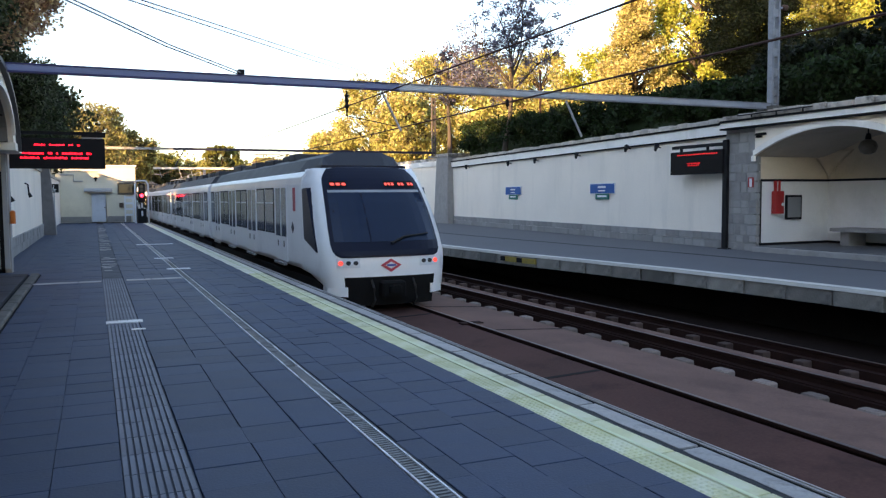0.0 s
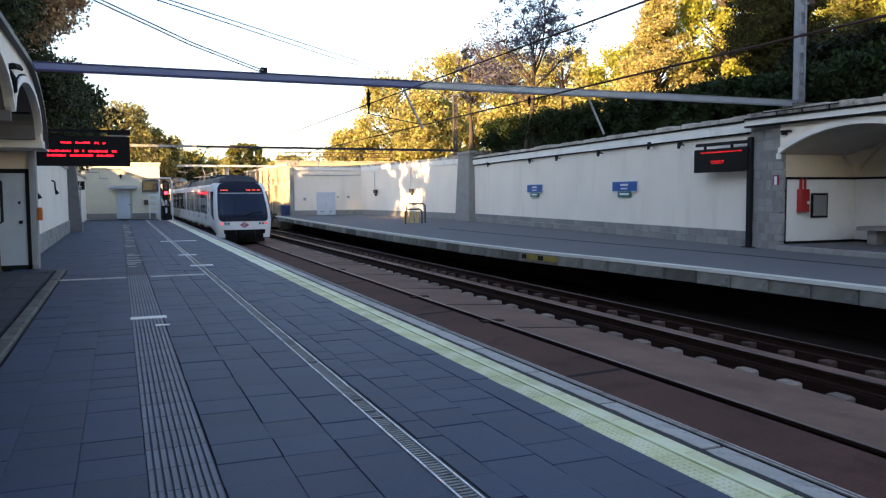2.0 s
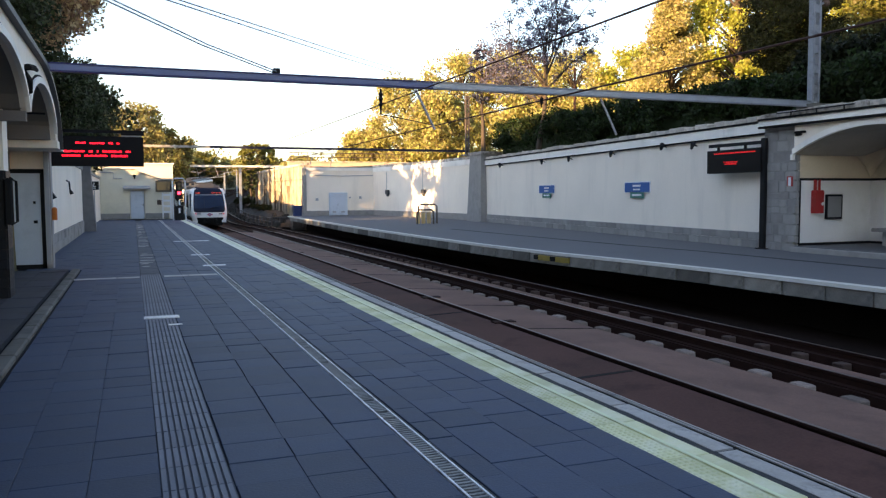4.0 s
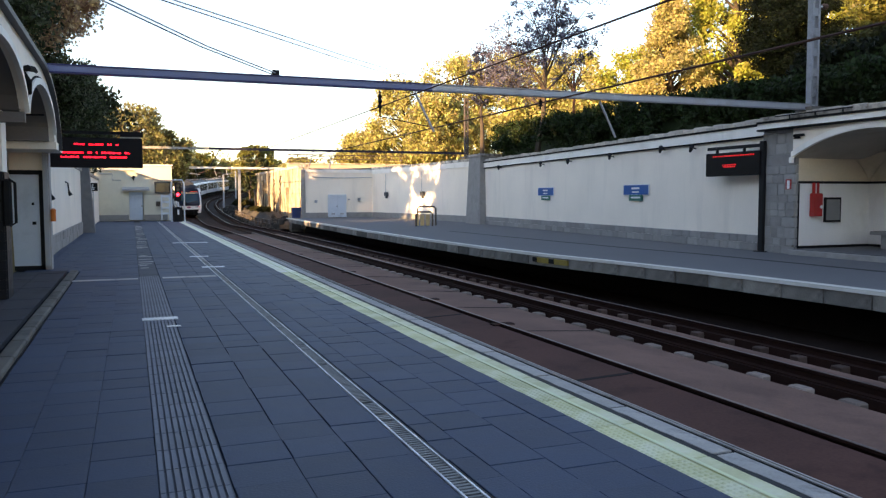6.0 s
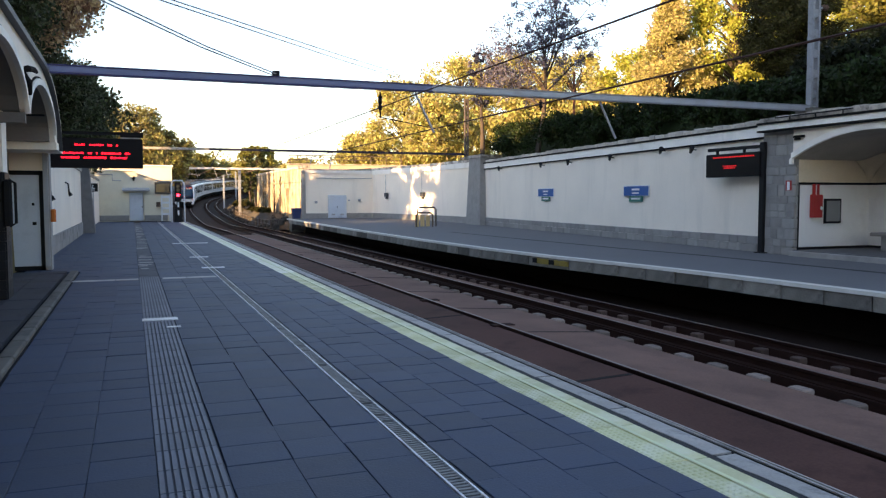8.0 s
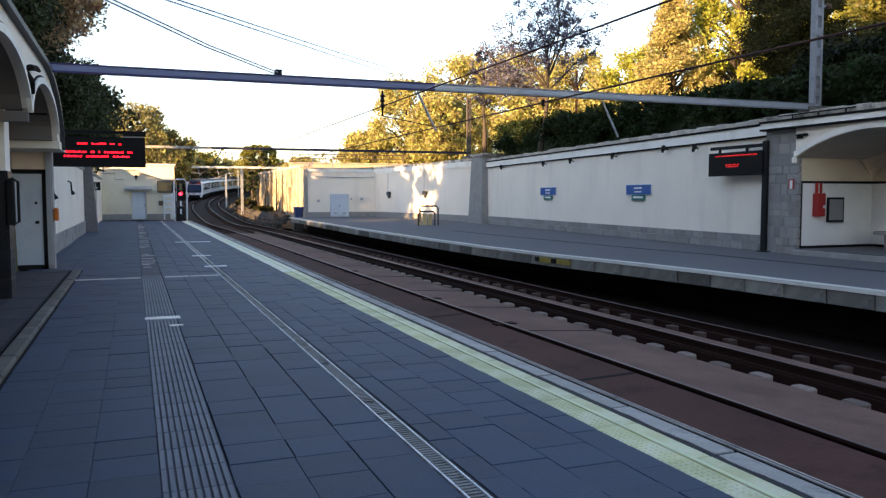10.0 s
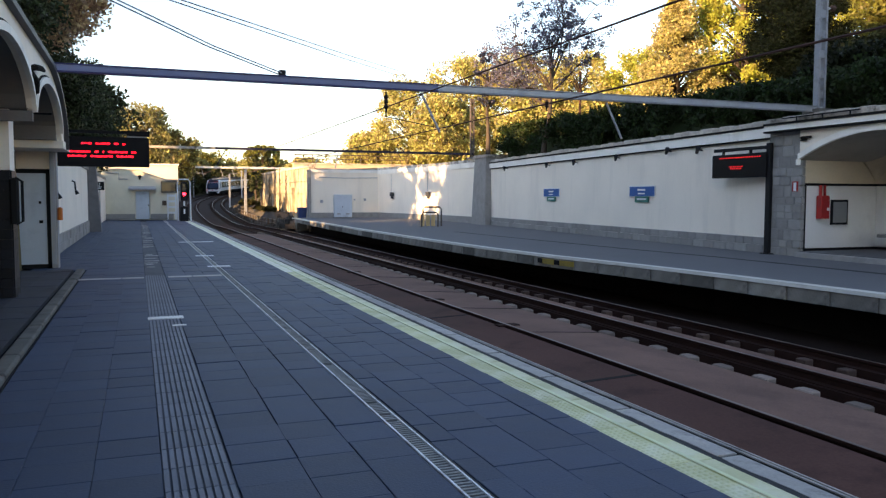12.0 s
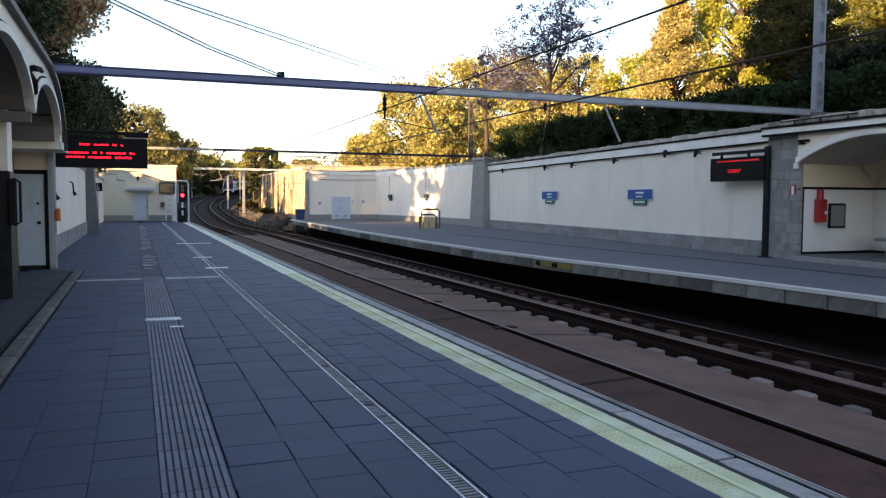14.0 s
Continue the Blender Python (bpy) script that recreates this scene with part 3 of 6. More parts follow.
def build_rails():
    stations = along(-60, 330, 4.0)
    for u, up in ((-0.718, 0.0), (0.718, 0.12), (2.93, 0.11), (4.365, 0.08)):
        rail = thing("rail", "rusty steel running rail with a worn bright head", "rail", group="running rails")
        rings = [[line(s, u + a, b + (up if s < 60 else up * max(0.0, 1 - (s - 60) / 15))) for a, b in rail_profile()] for s in stations]
        part("rail_foot", Shape().sweep(rings), RAIL_RUST, rail)
        rings = [[line(s, u + a, b + (up if s < 60 else up * max(0.0, 1 - (s - 60) / 15))) for a, b in ((-0.026, 0.0), (-0.026, 0.003), (0.026, 0.003), (0.026, 0.0))] for s in stations]
        part("rail_head", Shape().sweep(rings), RAIL_TOP, rail, "worn bright rail head")


def build_trackbed():
    stations = along(-60, 330, 4.0)

    def strip(u0, u1, top, deep, s0=-60, s1=57, top0=None):
        return Shape().sweep([[line(s, u0, deep), line(s, u1, deep), line(s, u1, top), line(s, u0, top if top0 is None else top0)] for s in stations if s0 <= s <= s1])
    bed = setting("track_slab", strip(-2.6, 0.62, 0.085, -0.4, top0=-0.035), TRACKBED, "rust-stained concrete slab of the near track", "track bed")
    mid = strip(0.80, 2.22, 0.01, -0.4, top0=0.10)
    part("middle_slab", mid, MID_SLAB, bed, "rust-stained concrete between the tracks")
    setting("ballast", strip(2.10, 7.5, -0.32, -0.44, -60, 330), BALLAST, "ballast under the far track, coloured dark for its shade", "ballast")
    setting("slot", strip(0.62, 0.80, -0.10, -0.4), DARK_CONCRETE, "dark groove along the near rail", "groove")
    part("ballast_bed", strip(-3.6, 2.36, -0.17, -0.44, 55, 330), BEND_BED, bed, "dark ballast along the bend")
    part("inner_strip", strip(3.08, 3.48, 0.03, -0.4), MID_SLAB, bed, "narrow rust-stained concrete strip inside the far rails")
    # added strips, coloured dark for the shaded gap under the far rails
    for u in (2.93, 4.365):
        part("rail_bearer", strip(u - 0.12, u + 0.12, -0.045, -0.4), RAIL_RUST, bed, "dark filler for the shaded gap under the rail")
    joints = Shape()
    for y in (8.9, 14.8, 21, 29, 37, 46):
        joints.sweep([[(TRACK_X + u, y, z - 0.1), (TRACK_X + u, y + 0.09, z - 0.1), (TRACK_X + u, y + 0.09, z), (TRACK_X + u, y, z)] for u, z in ((-2.2, RAIL_Z - 0.016), (0.6, RAIL_Z + 0.088))])
    for y in (12.4, 15.7, 19, 23, 27, 31, 35, 41):
        joints.sweep([[(TRACK_X + u, y, z - 0.1), (TRACK_X + u, y + 0.045, z - 0.1), (TRACK_X + u, y + 0.045, z), (TRACK_X + u, y, z)] for u, z in ((0.84, RAIL_Z + 0.102), (2.20, RAIL_Z + 0.018))])
    part("slab_joint", joints, DARK_CONCRETE, bed, "dark joints across the slab")
    clip = Shape()
    for y in (13.2, 17.1, 24.5, 33.0):
        clip.box(TRACK_X + 0.55, y, RAIL_Z + 0.05, TRACK_X + 0.98, y + 0.22, RAIL_Z + 0.112, 0.01)
    part("rail_joint_plate", clip, RAIL_RUST, bed, "rusty joint plates")


def build_sleepers():
    block = Shape().box(-0.10, -0.15, -0.24, 0.10, 0.15, 0.0, 0.02).mesh("sleeper_block", BLOCK)
    cleat = Shape().box(-0.13, -0.10, -0.2, 0.10, 0.10, 0.0, 0.015).mesh("sleeper_block", CLEAT)
    rng = random.Random(12)
    row = thing("sleeper_row", "row of pale concrete sleeper blocks under the far track rails", "sleepers", at=(0, 0, 0))
    for i in range(70):
        s = 3.05 + 0.81 * i
        for u, dz in ((2.57, -0.045), (4.20, -0.06)):
            p = line(s, u, dz)
            piece("sleeper_block", block if u < 3 else cleat, row, (p.x + rng.uniform(-0.02, 0.02), p.y, p.z), rng.uniform(-0.03, 0.03))
    far = Shape()
    for i in range(160):
        s = 58.9 + 0.74 * i
        for u in (-0.718, 0.718, 2.9, 4.4):
            p = line(s, u, -0.155)
            far.box(p.x - 0.3, p.y - 0.13, p.z - 0.2, p.x + 0.3, p.y + 0.13, p.z)
    tagged(part("distant_sleeper", far, CLEAT, row), kind="stuff")


# ---------------------------------------------------------------- far platform
OPP_X = 10.70


def build_far_platform():
    outline = [(OPP_X + 2.4, -40), (right_wall_x(-40) + 8, -40), (right_wall_x(20) + 8, 20.2)]
    outline += [(right_wall_x(y) + 0.2, y) for y in (20.3, 30, 40, 45.5, 49.5, 58, 65)] + [(OPP_X + 2.7, 65), (OPP_X + 2.6, 65), (OPP_X + 2.4, 40)]
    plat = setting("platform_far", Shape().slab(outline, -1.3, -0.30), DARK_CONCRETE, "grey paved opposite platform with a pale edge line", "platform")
    edge = [(-40, 1.6), (0, 1.35), (10, 1.22), (14, 1.02), (17, 0.72), (20, 0.32), (24, 0.06), (30, 0), (40, 0.15), (52, 0.55), (65.3, 1.1)]

    def ex(y):
        for (a, p), (b, q) in zip(edge, edge[1:]):
            if y <= b:
                return OPP_X + p + (q - p) * (y - a) / (b - a)
        return OPP_X + 1.1
    ys = [-40, 0, 10, 12, 14, 15.5, 17, 18.5, 20, 22, 24, 27, 30, 36, 40, 46, 52, 58, 65.3]
    top = [(ex(y) + 0.17, y) for y in ys] + [(right_wall_x(y) + 0.2, y) for y in (65, 58, 49.5, 45.5, 40, 30, 20.3)] + [(right_wall_x(20) + 8, 20.2), (right_wall_x(-40) + 8, -40)]
    part("paving", Shape().slab(top, -0.31, 0.0), ASPHALT, plat, "grey asphalt-like paving")
    ln = Shape().sweep([[(ex(y) - 0.01, y, -0.06), (ex(y) + 0.16, y, -0.06), (ex(y) + 0.16, y, 0.012), (ex(y) + 0.01, y, 0.012)] for y in ys])
    part("edge_line", ln, PALE_EDGE, plat, "pale painted platform edge")
    part("edge_groove", Shape().sweep([[(ex(y) + 0.162, y, -0.05), (ex(y) + 0.21, y, -0.05), (ex(y) + 0.21, y, 0.003), (ex(y) + 0.162, y, 0.003)] for y in ys]), DARK_STRIP, plat)
    part("inner_line", Shape().sweep([[(ex(y) + 0.212, y, -0.05), (ex(y) + 0.30, y, -0.05), (ex(y) + 0.30, y, 0.005), (ex(y) + 0.212, y, 0.005)] for y in ys]), PALE_EDGE, plat, "second worn pale line")
    rng = random.Random(3)
    y = -6.0
    while y < 64:
        w = 0.98 if y < 64 else 0.5
        ob = part("edge_block", Shape().box(0, 0.006, -0.33, 0.5, w - 0.006, -0.062, 0.006), CONCRETE, plat)
        ob.location = (ex(y) + rng.uniform(0.0, 0.02), y, 0)
        ob.rotation_euler.z = -math.atan2(ex(y + 1) - ex(y), 1.0)
        y += 1.0
    warn = Shape()
    for y, l in ((19.0, 0.58), (19.85, 0.58)):
        warn.sweep([[(ex(v) - 0.03, v, -0.245), (ex(v) + 0.03, v, -0.245), (ex(v) + 0.03, v, -0.10), (ex(v) - 0.03, v, -0.10)] for v in (y, y + l)])
    part("warning_plate", warn, WARN_YELLOW, plat, "faded yellow warning plates")
    blk = Shape()
    for y in (19.61, 20.46):
        blk.sweep([[(ex(v) - 0.032, v, -0.235), (ex(v) + 0.03, v, -0.235), (ex(v) + 0.03, v, -0.10), (ex(v) - 0.032, v, -0.11)] for v in (y, y + 0.22)])
    part("dark_plate", blk, BLACK, plat)
    groove = Shape().sweep([[(x, y, -0.02), (x + 0.2, y, -0.02), (x + 0.2, y, 0.004), (x, y, 0.004)] for x, y in ((15.45, -6), (15.2, 12), (15.15, 18.4), (14.82, 22), (14.5, 30), (14.4, 36))])
    part("drain_slot", groove, DARK_STRIP, plat, "dark slot drain in the paving")


# ---------------------------------------------------------------- opposite retaining wall
def wall_run(name, pts, z0, z1, thick, material, label, batter=0.0):
    """An upright wall along plan points; thick: to the right of the way."""
    rings = []
    for i, (x, y) in enumerate(pts):
        a, b = pts[max(i - 1, 0)], pts[min(i + 1, len(pts) - 1)]
        d = Vector((b[0] - a[0], b[1] - a[1])).normalized()
        nx, ny = d.y, -d.x
        rings.append([(x - nx * batter, y - ny * batter, z0), (x + nx * thick, y + ny * thick, z0), (x + nx * thick, y + ny * thick, z1), (x, y, z1)])
    return setting(name, Shape().sweep(rings), material, label)


def ledge(pts, off0, off1, z0, z1):
    sh = Shape()
    rings = []
    for i, (x, y) in enumerate(pts):
        a, b = pts[max(i - 1, 0)], pts[min(i + 1, len(pts) - 1)]
        d = Vector((b[0] - a[0], b[1] - a[1])).normalized()
        nx, ny = d.y, -d.x
        rings.append([(x + nx * off0, y + ny * off0, z0), (x + nx * off1, y + ny * off1, z0), (x + nx * off1, y + ny * off1, z1), (x + nx * off0, y + ny * off0, z1)])
    return sh.sweep(rings)


def stone_row(parent, p, q, z0, z1, depth, rng, lengths=(0.45, 0.9), rows=1, as_parts=True, material=None):
    """Dressed stones in courses along a plan line from p to q, standing proud of it."""
    p, q = Vector(p), Vector(q)
    d = (q - p).normalized()
    ang = math.atan2(d.y, d.x)
    total = (q - p).length
    joined = Shape()
    hgt = (z1 - z0) / rows
    for r in range(rows):
        s = 0.0
        while s < total - 0.02:
            l = min(rng.uniform(*lengths), total - s)
            if total - s - l < 0.15:
                l = total - s
            dd = depth + rng.uniform(-0.012, 0.012)
            sh = Shape().box(0.006, -0.06, z0 + r * hgt + 0.006, l - 0.006, dd, z0 + (r + 1) * hgt - 0.004, 0.012)
            o = p + d * s
            if as_parts:
                ob = part("stone", sh, material or GRANITE, parent)
                ob.location, ob.rotation_euler = (o.x, o.y, 0), (0, 0, ang)
            else:
                m = Matrix.Translation((o.x, o.y, 0)) @ Matrix.Rotation(ang, 4, "Z")
                joined.add([m @ Vector(v) for v in sh.v], sh.f)
            s += l
    if not as_parts:
        tagged(part("stones", joined, GRANITE_WHOLE, parent), kind="stuff")


def build_right_wall():
    rng = random.Random(21)
    X = right_wall_x
    run = [(X(18.6), 18.6), (X(30), 30), (X(45.5), 45.5)]
    w1 = wall_run("wall_east", run, -0.1, 3.47, 0.35, WHITE_WALL, "white rendered retaining wall with a granite plinth", 0.0)
    part("cornice", ledge(run, -0.10, 0.36, 3.47, 3.762), BAND, w1, "grimy painted cornice band")
    # dark strips put in for the shade under the coping and the band
    part("cornice_drip", ledge(run, -0.13, 0.1, 3.765, 3.83), NEAR_BLACK, w1)
    part("drip_groove", ledge(run, -0.08, 0.02, 3.415, 3.467), NEAR_BLACK, w1)
    part("coping_bed", ledge(run, 0.0, 0.5, 3.835, 3.95), COPING, w1)
    y = 18.7
    while y < 44.6:
        l = rng.uniform(0.3, 0.75)
        ob = part("coping_stone", Shape().box(-0.06 + rng.uniform(-0.03, 0.03), 0.01, 3.836, 0.52, l - 0.012, 3.96 + rng.uniform(-0.02, 0.05), 0.02), COPING, w1)
        ob.location, ob.rotation_euler.z = (X(y), y, 0), -math.atan(0.1)
        y += l
    stone_row(w1, (X(44.4) - 0.02, 44.4), (X(18.6) - 0.02, 18.6), 0.0, 0.48, 0.05, rng, (0.4, 0.85), 2)
    # broad battered pier
    pier = thing("stone_pier", "battered grey granite pier rising past the wall", "pier", at=(20.45, 45.45, 0))
    rings = []
    for z, k in ((-0.1, 1.0), (4.15, 0.78)):
        rings.append([(-0.6 * k, -1.05 * k, z), (0.9, -1.05 * k, z), (0.9, 1.15 * k, z), (-0.6 * k, 1.15 * k, z)])
    part("pier_body", Shape().sweep(rings), GRANITE_WHOLE, pier)
    part("pier_cap", Shape().box(-0.55, -0.95, 4.15, 1.0, 1.0, 4.33, 0.03), COPING, pier)
    run2 = [(20.75, 46.4), (X(55) + 0.0, 55), (19.05, 65.2)]
    w2 = wall_run("wall_east_far", run2, -0.1, 3.65, 0.35, WHITE_WALL, "white rendered wall beyond the stone pier")
    part("cornice", ledge(run2, -0.08, 0.36, 3.65, 4.0), BAND, w2)
    part("coping", ledge(run2, -0.02, 0.5, 4.0, 4.2), COPING, w2)
    part("plinth", ledge(run2, -0.06, 0.02, 0.0, 0.42), GRANITE_WHOLE, w2, "grey stone plinth")
    w3 = setting("wall_north_east", Shape().box(13.35, 65.0, -0.1, 19.4, 65.35, 3.75), WHITE_WALL, "white rendered end wall of the opposite platform")
    part("cornice", Shape().box(13.25, 64.9, 3.75, 19.4, 65.45, 3.98), BAND, w3)
    part("coping", Shape().box(13.2, 64.95, 3.98, 19.4, 65.5, 4.08), COPING, w3)
    part("plinth", Shape().box(13.34, 64.94, 0.0, 19.1, 65.02, 0.42), GRANITE_WHOLE, w3)
    part("corner_pier", Shape().box(13.05, 64.85, -0.9, 13.32, 65.45, 3.95, 0.03), GRANITE_WHOLE, w3, "grey stone corner pier")
    up = setting("parapet_upper", Shape().box(13.9, 76.0, 3.2, 26.0, 76.35, 4.92), PEACH_WALL, "pale pinkish parapet wall above the end of the station in low sun")
    part("coping", Shape().box(13.8, 75.92, 4.92, 26.0, 76.43, 5.0), COPING, up)
    rail = thing("parapet_railing", "thin brown steel railing on the upper parapet", "railing", at=(0, 76.2, 5.0))
    for k in range(8):
        part("post", Shape().tube([(14.2 + 1.6 * k, 0, 0), (14.2 + 1.6 * k, 0, 0.8)], 0.035, 6), BROWN_STEEL, rail)
    part("top_rail", Shape().tube([(14.0, 0, 0.8), (25.6, 0, 0.8)], 0.05, 6), BROWN_STEEL, rail)
    part("middle_rail", Shape().tube([(14.0, 0, 0.4), (25.6, 0, 0.4)], 0.04, 6), BROWN_STEEL, rail)
    part("rain_pipe", Shape().tube([(14.0, 64.93, 3.35), (16.2, 64.93, 3.3), (19.0, 64.9, 3.35)], 0.03), GREY_PAINT, w3)
    # sunlit weathered wall along the bend
    bend = [(13.35, 65.5), (13.2, 78), (13.1, 90.5)]
    w4 = wall_run("wall_bend", bend, -1.2, 4.2, 0.28, OLD_WALL, "weathered sunlit retaining wall with bare climbers")
    part("coping", ledge(bend, -0.08, 0.34, 4.2, 4.4), COPING, w4)
    for y, top, w in ((72.0, 2.6, 0.9), (84.5, 3.2, 0.6)):
        part("buttress", Shape().box(13.0, y, -1.0, 13.4, y + w, top, 0.03), OLD_WALL, w4)
    low = [(13.2, 90.6), (14.0, 100), (16.4, 114), (20.5, 128)]
    w5 = wall_run("wall_low", low, -1.0, 2.5, 0.6, DARK_STONE, "low dark rubble wall beyond the sunlit wall")
    part("coping", ledge(low, -0.08, 0.66, 2.5, 2.68), DARK_STONE, w5)


def build_bank():
    """A rough bank of rubble and soil between the far track and the bend wall."""
    rows = []
    for i in range(70):
        s = 65.7 + 0.75 * i
        base = RAIL_Z + rise(s)
        outer = 7.35 if s < 91 else 7.35 + 0.16 * (s - 91)
        row = []
        for k in range(12):
            f = k / 11
            u = 4.80 + (outer - 4.80) * f
            z = base - 0.45 + (max(0.30, base + 0.55) - base + 0.45) * min(1.0, f * 2.2) ** 0.7 * min(1.0, 0.2 + max(0.0, s - 66.5) / 11)
            p = line(s, u, 0)
            z += 0.16 * noise.noise((p.x * 1.1, p.y * 0.9, 0.0)) + 0.08 * noise.noise((p.x * 3.1, p.y * 3.1, 2.0))
            row.append((p.x, p.y, z))
        rows.append(row)
    bank = setting("bank", Shape().sweep(rows, close=False), RUBBLE, "rough bank of rubble and soil beside the bend", "bank")
    rng = random.Random(66)
    st = Shape()
    for _ in range(340):
        s = 66 + 46 * rng.random() ** 1.3
        p = line(s, 4.85 + 1.5 * rng.random(), 0)
        q = rng.uniform(0.06, 0.22)
        z = RAIL_Z + rise(s) - 0.25 + (p.x - line(s, 4.85).x) * 0.7
        st.box(p.x - q, p.y - q * rng.uniform(0.6, 1.3), z - 0.2, p.x + q, p.y + q, z + q * rng.uniform(0.6, 1.6), q * 0.3)
    tagged(part("rubble_stones", st, RUBBLE, bank), kind="stuff")
    fence = thing("low_fence", "low dark metal fence along the track bank", "fence")
    top, mid = [], []
    for i in range(13):
        s = 66.2 + 2.1 * i
        p = line(s, 5.0, 0)
        part("post", Shape().box(p.x - 0.05, p.y - 0.05, p.z - 0.4, p.x + 0.05, p.y + 0.05, p.z + 0.72), BROWN_STEEL, fence)
        top.append((p.x, p.y, p.z + 0.66))
        mid.append((p.x, p.y, p.z + 0.34))
    part("top_rail", Shape().tube(top, 0.035, 6), BROWN_STEEL, fence)
    part("middle_rail", Shape().tube(mid, 0.03, 6), BROWN_STEEL, fence)


def build_arcade():
    """The opposite shelter: a pier, wide low arches and a room behind them."""
    rng = random.Random(8)
    pier = thing("stone_pilaster", "grey granite block pilaster beside the opposite shelter", "pilaster", at=(0, 0, 0))
    part("core", Shape().box(17.572, 17.42, -0.02, 17.72, 18.6, 3.62), MORTAR, pier)
    z = 0.0
    while z < 3.55:
        hgt = min(rng.uniform(0.2, 0.34), 3.6 - z)
        cuts, y = [17.335], 17.335
        while y < 18.3:
            y += rng.uniform(0.22, 0.5)
            cuts.append(min(y, 18.6))
        cuts[-1] = 18.6
        for a, b in zip(cuts, cuts[1:]):
            low, high = rng.uniform(0.002, 0.03), rng.uniform(-0.03, 0.012)      # beds that do not run through
            part("stone", Shape().box(17.555 + rng.uniform(-0.015, 0.010), a + 0.006, z + low, 17.7, b - 0.006, min(z + hgt + high, 3.615), 0.016), GRANITE, pier)
        part("stone", Shape().box(17.60, 17.332 + rng.uniform(-0.008, 0.01), z + 0.008, 17.685, 17.42, z + hgt - 0.008, 0.012), GRANITE, pier)
        z += hgt
    part("capital", Shape().box(17.40, 16.95, 3.33, 17.56, 17.33, 3.40, 0.025).box(17.43, 17.10, 3.27, 17.56, 17.33, 3.327, 0.02), NEAR_BLACK, pier, "near-black broken corbel stone")
    # front wall over a row of low segmental arches
    front, rim, vault = Shape(), Shape(), Shape()
    n, half, pitch = 28, 2.52, 5.55

    def arch(i):
        c = -1 + 2 * i / n
        return -half * c, 2.745 + 0.645 * (1 - c * c)
    for k in range(6):
        mid = 14.85 - pitch * k
        pts = [(mid + arch(i)[0], arch(i)[1]) for i in range(n + 1)]
        for (ya, za), (yb, zb) in zip(pts, pts[1:]):
            front.add([(17.48, ya, za), (17.48, yb, zb), (17.48, yb, 3.62), (17.48, ya, 3.62), (17.60, ya, za), (17.60, yb, zb), (17.60, yb, 3.62), (17.60, ya, 3.62)],
                      [(0, 1, 2, 3), (7, 6, 5, 4), (0, 4, 5, 1)])
        front.box(17.48, mid - pitch + half, 0.0, 17.78, mid - half, 3.62)
        rim.sweep([[(17.40, y, z - 0.005), (17.49, y, z - 0.005), (17.49, y, z + 0.165), (17.40, y, z + 0.165)] for y, z in pts])
        vault.sweep([[(17.495, y, z - 0.009), (20.7, y, z - 0.009), (20.7, y, z + 0.1), (17.61, y, z + 0.1)] for y, z in pts])
    w = setting("arcade_wall", front, WHITE_WALL, "white rendered front of the opposite shelter with wide low arches")
    part("arch_rim", rim, BAND, w, "pale raised arch rim")
    part("springer", Shape().box(17.385, 17.33, 2.60, 17.50, 17.43, 2.76, 0.015), BAND, w, "pale moulded arch springer")
    setting("ceiling", vault, DIM_PLASTER, "patchy plaster vault of the opposite shelter, dimmed for its shade", "ceiling")
    rail = thing("coping_rail", "low thin dark rail on posts along the shelter cornice", "rail", at=(17.36, 0, 3.84))
    part("top_rail", Shape().tube([(0, 17.95, 0.11), (0, 15.3, 0.11)], 0.02, 6), BLACK, rail)
    for y in (17.4, 16.5, 15.6):
        part("post", Shape().tube([(0, y, 0.0), (0, y, 0.12)], 0.022, 6), BLACK, rail)
    part("cornice", Shape().box(17.32, -30, 3.62, 17.9, 18.6, 3.778), BAND, w, "grimy painted cornice band")
    # strips coloured near-black in place of the cornice's shade
    part("cornice_drip", Shape().box(17.30, -30, 3.565, 17.49, 18.6, 3.618).box(17.28, -30, 3.782, 17.6, 18.6, 3.84), NEAR_BLACK, w, "near-black strips for the shade at the cornice edges")
    part("coping_bed", Shape().box(17.5, -30, 3.842, 18.3, 18.7, 3.99), COPING, w)
    y = 2.0
    while y < 18.0:
        l = rng.uniform(0.3, 0.8)
        part("coping_stone", Shape().box(17.42 + rng.uniform(-0.03, 0.03), y + 0.01, 3.844, 18.2, y + l - 0.012, 4.0 + rng.uniform(-0.03, 0.04), 0.02), COPING, w)
        y += l
    part("roof", Shape().box(18.3, -30, 3.65, 21.2, 18.6, 3.97), COPING, w)
    fl = setting("alcove_floor", Shape().box(17.55, -30, -0.02, 20.6, 17.345, 0.16), ASPHALT, "raised grey floor of the opposite shelter", "floor")
    part("step_edge", Shape().box(17.35, -30, -0.02, 17.55, 17.34, 0.14, 0.015), GRANITE_WHOLE, fl, "granite step edge")
    side = setting("wall_alcove_side", Shape().box(17.69, 17.40, -0.1, 20.8, 17.9, 3.6), ALCOVE_WHITE, "white side wall of the opposite shelter")
    part("upper_plaster", Shape().box(17.70, 17.392, 2.092, 20.49, 17.405, 3.2), ALCOVE_CREAM, side, "stained cream plaster above the black strip")
    part("frame_strip", Shape().box(17.69, 17.37, 2.02, 20.5, 17.405, 2.09).box(17.688, 17.35, 0.16, 17.75, 17.405, 2.015).box(17.755, 17.36, 0.15, 20.5, 17.405, 0.23), BLACK, side, "black painted border strip")
    back = setting("wall_alcove_back", Shape().box(20.5, -30, -0.1, 20.8, 17.395, 3.6), ALCOVE_WHITE, "white back wall of the opposite shelter")
